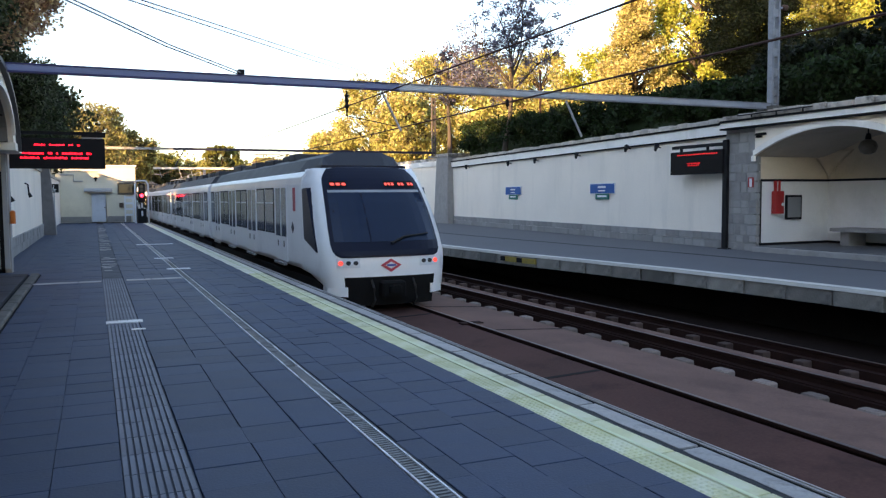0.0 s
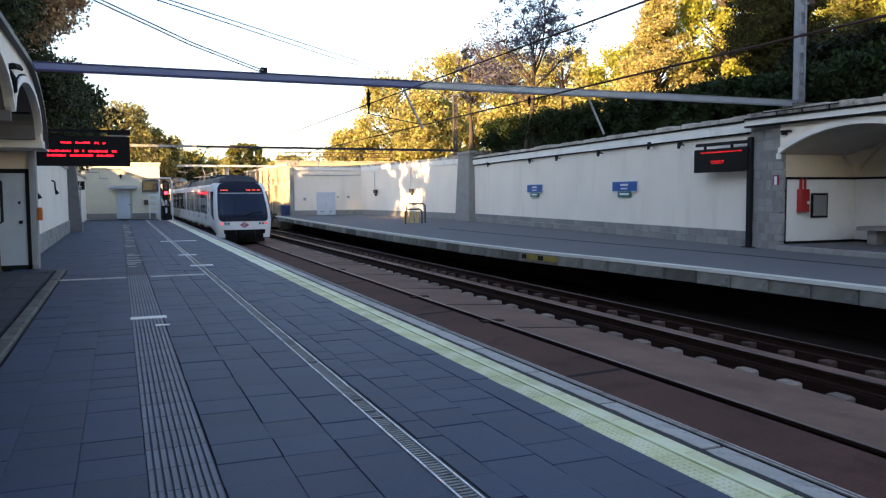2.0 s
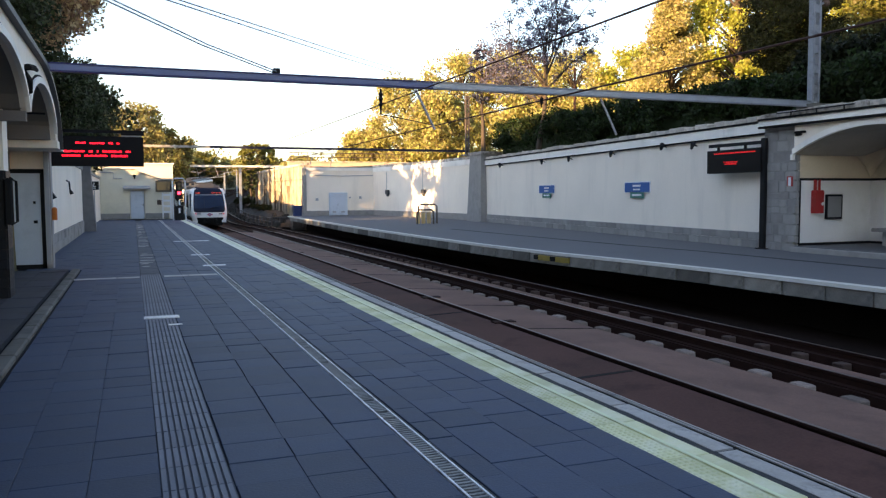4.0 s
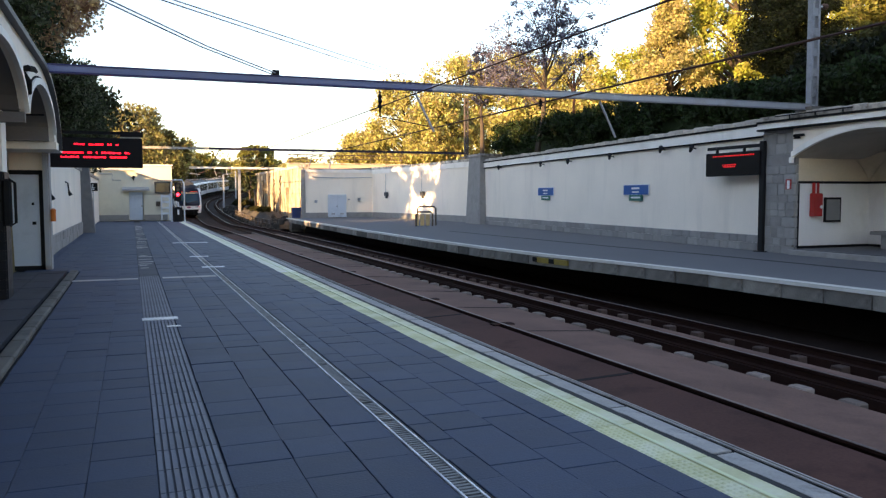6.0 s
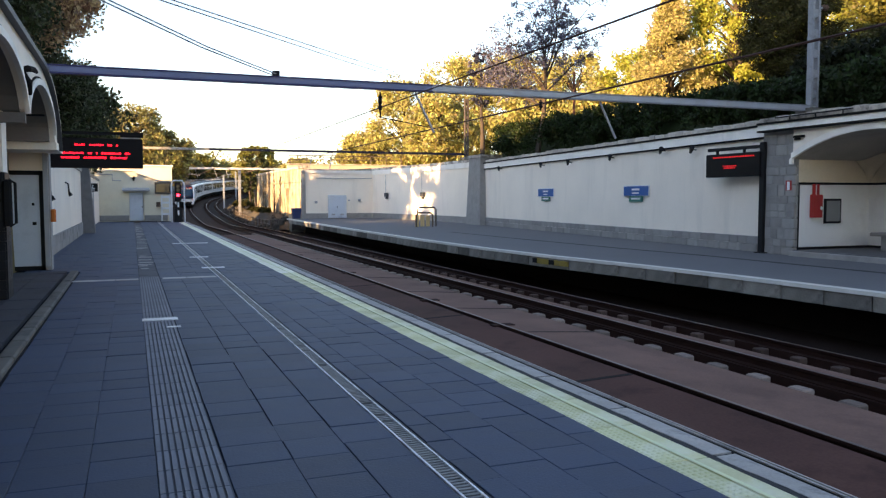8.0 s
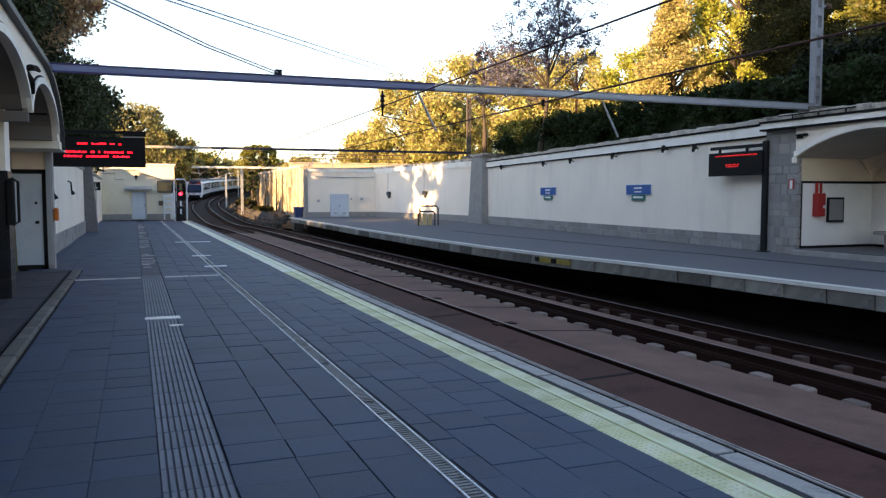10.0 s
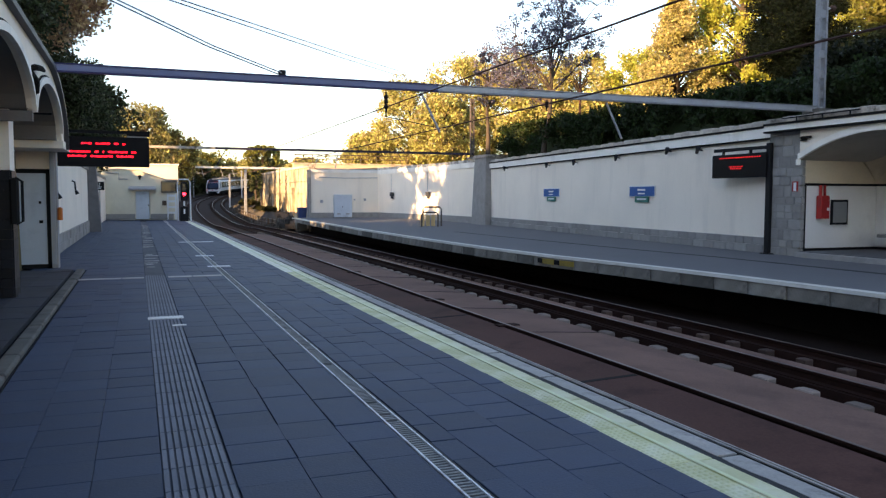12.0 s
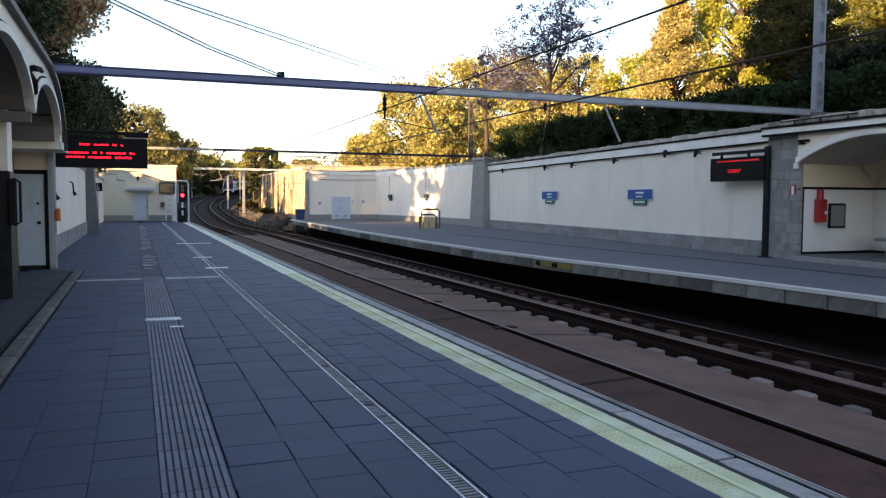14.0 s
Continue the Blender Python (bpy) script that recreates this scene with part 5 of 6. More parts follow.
    part("case", Shape().box(-1.2, -0.12, 2.50, 1.24, 0.12, 3.32, 0.02), LED_FACE, d)
    part("upper_box", Shape().box(0.66, -0.1, 3.36, 1.26, 0.1, 3.5), LED_FACE, d)
    part("gap_strip", Shape().box(0.66, -0.06, 3.31, 1.2, 0.06, 3.37), GREY_PAINT, d)
    part("hanger_arm", Shape().box(-1.5, -0.05, 3.42, 1.2, 0.05, 3.50), LED_FACE, d)
    rng = random.Random(6)
    for z, a, b, hgt in ((3.11, -0.50, 0.62, 0.045), (2.88, -0.82, 0.90, 0.05), (2.76, -0.84, 0.90, 0.05)):
        x = a
        while x < b:
            l = rng.uniform(0.025, 0.05)
            part("lettering_bar", Shape().box(x, -0.127, z, min(x + l, b), -0.122, z + hgt - rng.choice((0.0, 0.0, 0.012))), LED, d)
            x += l + (0.016 if rng.random() < 0.88 else 0.11)
    part("bracket_post", Shape().box(-1.5, -0.06, 2.4, -1.38, 0.06, 3.5), BLACK, d)
    b = thing("call_box", "orange emergency call box on the wall edge", "call box", at=(-1.72, 20.5, 1.12))
    part("body", Shape().box(-0.04, -0.14, 0, 0.07, -0.02, 0.30, 0.03), ORANGE, b)
    pp = thing("cable_duct", "grey vertical cable duct on the wall end", "duct", at=(-1.84, 20.36, 0))
    part("duct", Shape().box(-0.05, -0.04, 0.1, 0.05, 0.04, 2.72), GREY_PAINT, pp)
    for y, z in ((24.6, 1.75), (31.5, 1.9)):
        b = thing("wall_lamp", "small dark bracket lamp on the white wall", "lamp", at=(-2.22, y, z), group="wall lamps")
        part("arm", Shape().tube([(0, 0, 0.35), (0.1, 0, 0.3), (0.12, 0, 0)], 0.03, 6), BLACK, b)
        part("head", Shape().tube([(0.12, 0, 0), (0.18, 0, -0.14)], [0.04, 0.07], 8), BLACK, b)


def build_end_building():
    front = Shape().box(-2.5, 63.5, -0.1, -0.20, 63.8, 3.72).box(-0.20, 63.5, 2.12, 0.3, 63.8, 3.72)
    front.sweep([[(0.3, y, 2.12), (0.83, y, 2.12), (0.83, y, 3.34), (0.3, y, 3.52)] for y in (63.5, 63.8)])
    front.sweep([[(0.83, y, -0.1), (2.0, y, -0.1), (2.0, y, 2.94), (0.83, y, 3.34)] for y in (63.5, 63.8)])
    front.box(2.0, 63.5, -0.1, 2.8, 63.8, 2.94).box(2.5, 63.8, -1.2, 2.8, 72, 2.94)
    w = setting("wall_north", front, CREAM_WALL, "cream rendered end building with a small service door and a sloping parapet")
    part("coping", Shape().box(-2.6, 63.4, 3.72, 0.3, 63.9, 3.82), BAND, w)
    part("coping_slope", Shape().sweep([[(x, 63.4, z), (x, 63.9, z), (x, 63.9, z + 0.09), (x, 63.4, z + 0.09)] for x, z in ((0.3, 3.52), (2.0, 2.94), (2.9, 2.94))]), GREY_PAINT, w, "grey sloping parapet capping")
    part("plinth", Shape().box(-2.5, 63.44, 0, -0.22, 63.5, 0.42).box(0.85, 63.44, 0, 2.5, 63.5, 0.42), GRANITE_WHOLE, w, "grey stone plinth")
    part("roof", Shape().box(-2.5, 63.8, 2.7, 2.5, 72, 2.9), COPING, w)
    rear = setting("wall_north_rear", Shape().box(-2.6, 72.0, -0.1, 3.25, 72.3, 4.42), CREAM_WALL, "higher cream wall behind the end building, in low sun")
    part("coping", Shape().box(-2.7, 71.9, 4.42, 3.35, 72.4, 4.52), BAND, rear)
    d = thing("door", "plain grey-white service door under a little hood", "door", at=(-0.20, 63.5, 0))
    part("leaf", Shape().box(0.03, 0.02, 0.02, 0.98, 0.08, 2.10), DOOR_BLUE, d)
    part("handle", Shape().box(0.88, -0.03, 1.0, 0.93, 0.02, 1.12), BLACK, d)
    h = thing("door_hood", "small sloping hood over the service door", "hood", at=(0.3, 63.5, 2.22))
    part("slab", Shape().sweep([[(-0.95, 0, 0.0), (-0.95, -0.55, 0.0), (-0.95, -0.55, 0.1), (-0.95, 0, 0.26)], [(0.95, 0, 0.0), (0.95, -0.55, 0.0), (0.95, -0.55, 0.1), (0.95, 0, 0.26)]]), GREY_PAINT, h)
    l = thing("flood_lamp", "small dark lamp on the cream wall", "lamp", at=(0.15, 63.45, 3.15))
    part("head", Shape().tube([(0, 0, -0.15), (0, -0.05, 0.05), (0, 0, 0.15)], [0.08, 0.14, 0.06], 8), BLACK, l)
    p = thing("notice_case", "dark glazed notice panel on the cream wall", "panel", at=(1.62, 63.42, 2.02))
    part("panel_body", Shape().box(0, -0.08, 0, 1.2, 0.06, 0.86, 0.02), BROWN_STEEL, p)
    part("panel_glass", Shape().box(0.08, -0.09, 0.12, 1.12, -0.08, 0.76), TRAIN_GLASS, p)
    b = thing("meter_box", "small brown meter box on the cream wall", "box", at=(1.85, 63.45, 1.05))
    part("body", Shape().box(-0.15, -0.08, 0, 0.15, 0.04, 0.36, 0.02), mat("brown_box", (0.10, 0.06, 0.04), 0.6), b)
    c = thing("wall_pipe", "grey conduit along the cream wall", "pipe", at=(0, 63.44, 0))
    part("pipe", Shape().tube([(-2.2, 0, 3.45), (-1.3, 0, 3.45), (-1.3, 0, 3.0), (-0.7, 0, 3.0)], 0.04, 6), GREY_PAINT, c)
    s = thing("info_sign", "small black and white pictogram sign by the wall", "sign", at=(-2.02, 44.0, 2.02), group="pictogram signs")
    part("plate", Shape().box(0, -0.03, 0, 0.42, 0.03, 0.42), BLACK, s)
    part("white_mark", Shape().tube([(0.20, -0.036, 0.32), (0.20, -0.03, 0.32)], 0.035, 8).box(0.16, -0.036, 0.14, 0.20, -0.03, 0.28).box(0.16, -0.036, 0.14, 0.30, -0.03, 0.18).box(0.10, -0.036, 0.08, 0.14, -0.03, 0.2).box(0.14, -0.036, 0.06, 0.27, -0.03, 0.10), SIGN_WHITE, s)
    part("side_plate", Shape().box(-0.24, -0.03, 0.08, -0.10, 0.03, 0.46), BLACK, s)
    part("post", Shape().tube([(0.2, 0.05, -2.02), (0.2, 0.05, 0.4)], 0.025, 6), GREY_PAINT, s)
    lad = thing("steel_ladder", "white painted steel ladder by the signal", "ladder", at=(2.35, 62.2, 0))
    for x in (-0.30, 0.26):
        part("stile", Shape().box(x - 0.05, -0.04, 0, x + 0.05, 0.04, 1.95), SIGN_WHITE, lad)
    for k in range(4):
        part("rung", Shape().box(-0.25, -0.05, 0.45 + 0.42 * k, 0.21, 0.05, 0.60 + 0.42 * k), SIGN_WHITE, lad)
    # signal
    s = thing("railway_signal", "black railway signal showing red inside a tubular guard", "signal", at=(3.02, 58.6, 0))
    part("post", Shape().tube([(0, 0, 0), (0, 0, 1.4)], 0.10, 10), BLACK, s)
    part("cabinet_base", Shape().box(-0.28, -0.15, 0, 0.28, 0.3, 1.0, 0.03), BLACK, s)
    part("head", Shape().box(-0.22, -0.16, 1.45, 0.22, 0.12, 2.75, 0.08), BLACK, s)
    for z, m in ((1.90, SIGNAL_RED), (2.25, LAMP_DARK), (2.52, LAMP_DARK)):
        lens = part("lens", Shape().tube([(0, -0.20, z), (0, -0.15, z)], 0.115, 16), m, s, "glowing red lens" if m == SIGNAL_RED else "dark lens")
        part("lens_hood", Shape().sweep([[(0.14 * math.cos(a), y, z + 0.14 * math.sin(a)) for a in [math.pi * k / 8 for k in range(9)]] + [(0.125 * math.cos(a), y, z + 0.125 * math.sin(a)) for a in [math.pi * (8 - k) / 8 for k in range(9)]] for y in (-0.32, -0.16)]), BLACK, lens)
    part("guard_hoop", Shape().tube([(-0.42, 0, 0), (-0.42, 0, 2.7), (-0.3, 0, 2.92), (0.3, 0, 2.92), (0.42, 0, 2.7), (0.42, 0, 0)], 0.055, 8), SIGN_WHITE, s, "white tubular guard")
    for z in (0.5, 1.05):
        part("white_mark", Shape().box(-0.06, -0.17, z, 0.06, -0.155, z + 0.35), SIGN_WHITE, s)


# ---------------------------------------------------------------- plants
def leaves(centres, spread, count, size, seed, flat=0.75):
    """Small folded leaves scattered round clump centres; returns one Shape."""
    rng = np.random.default_rng(seed)
    c = np.array(centres, float)
    k = rng.integers(0, len(c), count)
    sp = np.array(spread, float)[k][:, None] if np.ndim(spread) else spread
    d = rng.normal(size=(count, 3))
    d /= np.linalg.norm(d, axis=1)[:, None]
    p = c[k] + d * (rng.random(count)[:, None] ** 0.45) * sp * np.array((1, 1, flat))
    a = rng.normal(size=(count, 3))
    a /= np.linalg.norm(a, axis=1)[:, None]
    b = np.cross(a, rng.normal(size=(count, 3)))
    b /= np.linalg.norm(b, axis=1)[:, None]
    s = size * rng.uniform(0.6, 1.3, count)[:, None]
    v = np.stack([p - a * s, p + b * s * 0.55, p + a * s, p - b * s * 0.55], 1).reshape(-1, 3)
    sh = Shape()
    sh.v = [tuple(q) for q in v.tolist()]
    sh.f = [(4 * i, 4 * i + 1, 4 * i + 2, 4 * i + 3) for i in range(count)]
    return sh


def leaf_part(name, shape, material, parent):
    me = bpy.data.meshes.new(name)
    me.from_pydata(shape.v, [], shape.f)
    me.materials.append(material)
    ob = new(name, me)
    ob.parent = parent
    return ob


def tree(at, h, r, material, label, seed, count=5200, size=0.22, base=0.35, shape="round", lean=0.0, clumps=60, tight=1.0, limb=0.38):
    """A tapered trunk with limbs, and a crown of leaf clumps carried on the limbs."""
    rng = random.Random(seed)
    t = thing("tree", label, "tree", at=at, group="")
    trunk_top = h * (0.92 if shape == "cone" else 0.7)
    tr = [(0, 0, -0.5)]
    for i in range(1, 7):
        z = trunk_top * i / 6
        tr.append((lean * z + rng.uniform(-0.1, 0.1) * i * 0.3, rng.uniform(-0.1, 0.1) * i * 0.3, z))
    r0 = 0.022 * h + 0.04
    part("trunk", Shape().tube(tr, [r0 * (1 - 0.13 * i) for i in range(7)], 8), BARK, t, smooth=True)
    limbs = Shape()
    centres, spread = [], []
    for i in range(clumps):
        if shape == "cone":
            z = h * (base + (1 - base) * rng.random() ** 1.2)
            rad = r * (1 - (z / h - base) / (1 - base)) ** 0.8 + 0.15
            rr = rad * math.sqrt(rng.uniform(0.1, 1.0))
        else:
            q = rng.uniform(-1, 1)
            z = h * (base + (1 - base) * (0.5 + 0.5 * q))
            rad = r * math.sqrt(max(0.05, 1 - q * q * 0.92)) * rng.uniform(0.75, 1.12)
            rr = rad * rng.uniform(0.35, 1.0) ** 0.6
        a = rng.uniform(0, 2 * math.pi)
        p = Vector((lean * z + rr * math.cos(a), rr * math.sin(a), z))
        centres.append(p)
        spread.append(r * rng.uniform(0.16, 0.34) * (0.7 if shape == "cone" else tight))
        if i % 2 == 0:
            z0 = min(max(z - rr * 0.7, h * base * 0.6), trunk_top)
            o = Vector((lean * z0, 0, z0))
            mid = o.lerp(p, 0.5) + Vector((0, 0, rr * 0.12))
            limbs.tube([o, mid, p], [r0 * limb, r0 * limb * 0.55, 0.01], 5, cap=False)
    tagged(part("branching", limbs, BARK, t), kind="stuff")
    leaf_part("crown", leaves(centres, spread, count, size, seed, 0.8), material, t)
    return t


def sparse_tree():
    """A forked, half bare tree by the wall: long limbs that lean away from one another, leaves in small tufts at their ends."""
    rng = random.Random(250)
    t = thing("tree", "thin forked tree by the wall, its sparse grey leaves blued for shade", "tree", at=(20.15, 37.4, 4.1), turn=-28.0)
    part("trunk", Shape().tube([(-0.1, 0, -0.4), (0.0, 0, 0.5), (0.22, 0.05, 1.7), (0.3, 0, 3.4), (0.35, 0, 4.2)], [0.17, 0.14, 0.12, 0.10, 0.09], 8), BARK, t, smooth=True)
    # each limb: where it leaves the trunk, its reach sideways, its height, its bow
    limbs = ((3.4, 1.3, 9.1, 0.5), (3.6, 2.3, 7.6, 0.3), (3.0, 2.7, 5.4, 0.2), (4.0, 0.2, 8.6, -0.5), (3.4, -0.9, 7.4, -0.3), (3.1, -1.9, 6.2, 0.1), (2.7, -3.2, 5.3, 0.5), (2.6, -2.4, 4.6, 0.3), (2.4, -2.8, 3.8, 0.3), (3.3, -1.4, 5.4, 0.0), (4.1, 0.9, 7.0, 0.2))
    centres, spread = [], []
    for z0, reach, z1, bow in limbs:
        a, b = Vector((0.28, 0, z0)), Vector((0.3 + reach, rng.uniform(-1.0, 1.0), z1))
        pts = [a.lerp(b, k / 5) + Vector((-bow * math.sin(math.pi * k / 5), rng.uniform(-0.12, 0.12), 0.1 * rng.uniform(-1, 1))) for k in range(6)]
        part("limb", Shape().tube(pts, [0.075, 0.06, 0.05, 0.038, 0.025, 0.01], 6), BARK, t)
        for k in range(2, 6):
            for _ in range(6 if k < 5 else 5):
                tip = pts[k] + Vector((rng.uniform(-0.95, 0.85), rng.uniform(-0.9, 0.9), rng.uniform(-0.45, 0.85)))
                part("twig", Shape().tube([pts[k], pts[k].lerp(tip, 0.5) + Vector((0, 0, 0.08)), tip], [0.02, 0.014, 0.006], 4), BARK, t)
                centres.append(tip)
                spread.append(rng.uniform(0.22, 0.46))
    leaf_part("crown", leaves(centres, spread, 10500, 0.07, 252, 0.85), GREY_LEAF, t)
    return t


def bush(name, at, size, material, label, category, seed, count=3000, leaf=0.12, clumps=40):
    rng = random.Random(seed)
    b = thing(name, label, category, at=at)
    cs = [(rng.uniform(-1, 1) * size[0], rng.uniform(-1, 1) * size[1], rng.random() ** 0.8 * size[2]) for _ in range(clumps)]
    leaf_part("foliage", leaves(cs, [min(size) * rng.uniform(0.3, 0.55) for _ in cs], count, leaf, seed), material, b)
    st = Shape()
    for c in cs[::4]:
        st.tube([(c[0] * 0.3, c[1] * 0.3, -0.3), (c[0] * 0.7, c[1] * 0.7, c[2] * 0.5), c], [0.05, 0.03, 0.01], 5, cap=False)
    part("woody_core", st, BARK, b)
    return b


def build_plants():
    # trees over the left-hand wall, dark against the light
    tree((-2.9, 25.8, 2.8), 8.8, 2.6, SUNNY_BROWN_LEAF, "tall tree over the white wall, its brown autumn leaves coloured pale for sun", 1, 40000, 0.072, 0.40, clumps=130)
    tree((-3.3, 29.0, 2.8), 4.4, 2.0, GREEN_LEAF, "dark leafy tree over the white wall", 2, 32000, 0.068, 0.16, clumps=110)
    tree((-3.1, 35.0, 2.8), 4.2, 2.4, GREEN_LEAF, "dark leafy tree over the white wall", 3, 28000, 0.072, 0.24, clumps=100)
    tree((-4.2, 23.4, 2.8), 5.2, 2.4, GREEN_LEAF, "dark leafy tree beside the shelter", 4, 28000, 0.07, 0.16, clumps=100)
    tree((-2.9, 42.0, 2.8), 4.6, 2.7, GREEN_LEAF, "dark round shrub tree over the white wall", 41, 14000, 0.12, 0.22, clumps=90)
    tree((-3.2, 52.0, 2.8), 3.4, 2.4, GREEN_LEAF, "dark round shrub tree over the white wall", 42, 9000, 0.13, 0.25, clumps=60)
    # unseen trees added farther left, placed to keep the station in shade
    rng = random.Random(77)
    for i in range(7, 17):
        y = -52 + 5.4 * i
        tree((-13.5 + rng.uniform(-1.5, 1.0), y, 2.9), (7.6 if 14 < y < 28 else 9.8 + rng.uniform(-0.6, 1.0)), 4.6, OLIVE_LEAF if i % 3 else GREEN_LEAF, "tall leafy tree added out of view to shade the station", 100 + i, 10500, 0.42, 0.02, clumps=90)
    for i in range(8, 13):
        y = -70 + 7.0 * i
        tree((-24.0 + rng.uniform(-3, 3), y, 3.2), 12.4 + rng.uniform(-0.6, 1.2), 5.6, OLIVE_LEAF, "tall leafy tree added out of view to shade the station", 130 + i, 9000, 0.52, 0.02, clumps=80)
    tree((-16.5, 28.3, 2.9), 10.8, 3.8, OLIVE_LEAF, "tall leafy tree added out of view to shade the station", 173, 8000, 0.42, 0.02, clumps=90)
    tree((-12.0, 39.0, 2.9), 10.2, 3.6, OLIVE_LEAF, "thin leafy tree added out of view to break up the sun", 181, 3000, 0.26, 0.1, clumps=60, tight=0.8)
    # added tall trees, out of view, that shade the trees above the hedge
    for k, (x, y, h) in enumerate(((-25.0, 14.5, 29.0), (-26.5, 9.5, 28.0), (-24.0, 4.0, 23.0), (-24.5, -2.0, 22.0))):
        tree((x, y, 3.2), h, 4.6, OLIVE_LEAF, "very tall leafy tree added out of view as a sun blocker", 190 + k, 16000, 0.45, 0.55, clumps=130)
    for y in (22.5, 34.0):
        tree((-17.5, y, 2.9), 11.4, 3.8, OLIVE_LEAF, "tall leafy tree added out of view to shade the station", 174 + int(y), 8000, 0.42, 0.02, clumps=90)
    for y in (50.3,):
        tree((-12.5, y, 2.9), 11.0, 5.0, OLIVE_LEAF, "tall leafy tree added out of view to shade the station", 160 + int(y), 8000, 0.42, 0.02, clumps=90)
    # added low, out of view, so only the wall top beyond catches sun
    tree((-11.5, 57.5, 2.9), 2.9, 3.2, OLIVE_LEAF, "low leafy tree added out of view to shade the end building", 171, 7000, 0.3, 0.0, clumps=60)
    tree((-11.0, 45.0, 2.9), 10.5, 4.0, OLIVE_LEAF, "thin leafy tree added out of view to break up the sun", 172, 3200, 0.3, 0.1, clumps=60, tight=0.8)
    # end of the platform, left of the line
    tree((0.2, 80.0, 3.2), 6.8, 3.9, DULL_GOLD_LEAF, "wide tree with green-gold autumn leaves", 5, 13000, 0.155, 0.05, clumps=110, tight=0.85, limb=0.6)
    tree((3.4, 90.0, 3.8), 4.4, 3.6, DULL_GOLD_LEAF, "low green-gold tree beyond the end building", 6, 9000, 0.18, 0.0, clumps=60)
    tree((16.3, 112.0, 4.4), 4.2, 2.7, OLIVE_LEAF, "small rounded green tree over the line", 7, 7000, 0.2, 0.1, clumps=50)
    tree((15.8, 103.5, 1.8), 5.0, 1.0, GREEN_LEAF, "dark green tree beside the bend", 8, 7000, 0.15, 0.0, clumps=50)
    tree((13.4, 98.0, 0.6), 5.6, 0.75, GREEN_LEAF, "slim dark green tree beside the bend", 9, 7000, 0.13, 0.0, clumps=60)
    for k, (x, y, h, r) in enumerate(((1.0, 128.0, 4.6, 3.6), (4.5, 150.0, 4.2, 3.4), (8.0, 172.0, 4.2, 3.6), (15.0, 200.0, 5.4, 4.0), (20.0, 205.0, 4.2, 4.0), (25.0, 200.0, 3.6, 3.8), (30.0, 215.0, 4.0, 4.4), (10.5, 185.0, 5.0, 3.6), (35.0, 215.0, 4.0, 4.4))):
        tree((x, y, 4.6 + 0.012 * y), h, r, OLIVE_LEAF if k in (3, 8) else GOLD_LEAF, "low golden tree on the far bank", 260 + k, 6000, 0.24, 0.0, clumps=60)
    # the golden trees behind the opposite wall
    for k, (x, y, h, r, m, word) in enumerate((
            (26.0, 92, 4.4, 3.4, GOLD_LEAF, "golden"), (29.0, 86, 10.0, 4.6, GOLD_LEAF, "golden"), (33.5, 80, 11.8, 4.6, GOLD_LEAF, "golden"), (28.0, 72, 6.4, 3.4, GOLD_LEAF, "golden"),
            (39.0, 78, 12.2, 5.0, GOLD_LEAF, "golden"), (44.0, 74, 12.0, 5.0, GOLD_LEAF, "golden"), (49.0, 70, 12.0, 4.6, PINE_LEAF, "yellow-green"), (19.8, 100, 1.7, 2.2, GOLD_LEAF, "golden"),
            (56.0, 62, 11.0, 5.0, GOLD_LEAF, "golden"), (33.0, 62, 6.0, 3.6, GOLD_LEAF, "golden"), (38.0, 60, 6.0, 3.6, GOLD_LEAF, "golden"), (43.0, 58, 6.2, 3.6, OLIVE_LEAF, "olive-green"))):
        tree((x, y, 4.6), h, r, m, word + " autumn tree in low sun behind the wall", 200 + k, 18000, 0.165, 0.03, clumps=120)
    tree((41.9, 55.0, 5.5), 13.0, 4.4, CONIFER_LEAF, "tall conifer with golden needles in low sun", 220, 42000, 0.12, 0.12, "cone", clumps=300)
    for k, (x, y, h, r) in enumerate(((48.0, 54.0, 16.5, 4.8), (53.0, 50.0, 19.0, 5.0), (51.0, 40.0, 15.5, 4.6), (57.0, 42.0, 19.0, 5.5))):
        tree((x, y, 5.5), h, r, PINE_LEAF if k < 2 else OLIVE_LEAF, "tall yellow-green tree in low sun", 230 + k, 42000, 0.15, 0.05, clumps=190)
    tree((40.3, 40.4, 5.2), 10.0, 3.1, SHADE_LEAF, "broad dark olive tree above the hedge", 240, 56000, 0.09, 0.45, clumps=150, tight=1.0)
    # three of these carry their shade in a dark leaf colour
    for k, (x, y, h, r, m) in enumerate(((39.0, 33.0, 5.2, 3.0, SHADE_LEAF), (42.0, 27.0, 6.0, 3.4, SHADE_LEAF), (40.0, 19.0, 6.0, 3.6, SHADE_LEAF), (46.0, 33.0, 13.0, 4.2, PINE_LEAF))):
        tree((x, y, 5.4), h, r, m, "leafy tree above the dark hedge", 245 + k, 26000, 0.13, 0.03, clumps=130)
    # thin tree with grey-violet leaves by the wall
    sparse_tree()
    tree((22.9, 50.8, 4.1), 7.6, 1.3, GREY_LEAF_SHADED, "thin sparse tree by the wall, its leaves coloured dark blue for shade", 251, 1900, 0.10, 0.55, clumps=34, tight=0.7)
    post = thing("bank_post", "thin rusty brown post on the bank behind the hedge", "post", at=(23.5, 39.5, 4.2))
    part("shaft", Shape().tube([(0, 0, 0), (0, 0, 4.6)], 0.07, 8), mat("rusty_brown_post", (0.14, 0.055, 0.035), 0.8), post)
    # long clipped hedge on the wall
    hd = thing("hedge", "long dark clipped hedge along the top of the wall", "hedge", at=(0, 0, 0))
    rng = random.Random(90)
    cs, sp = [], []
    y = -6.0
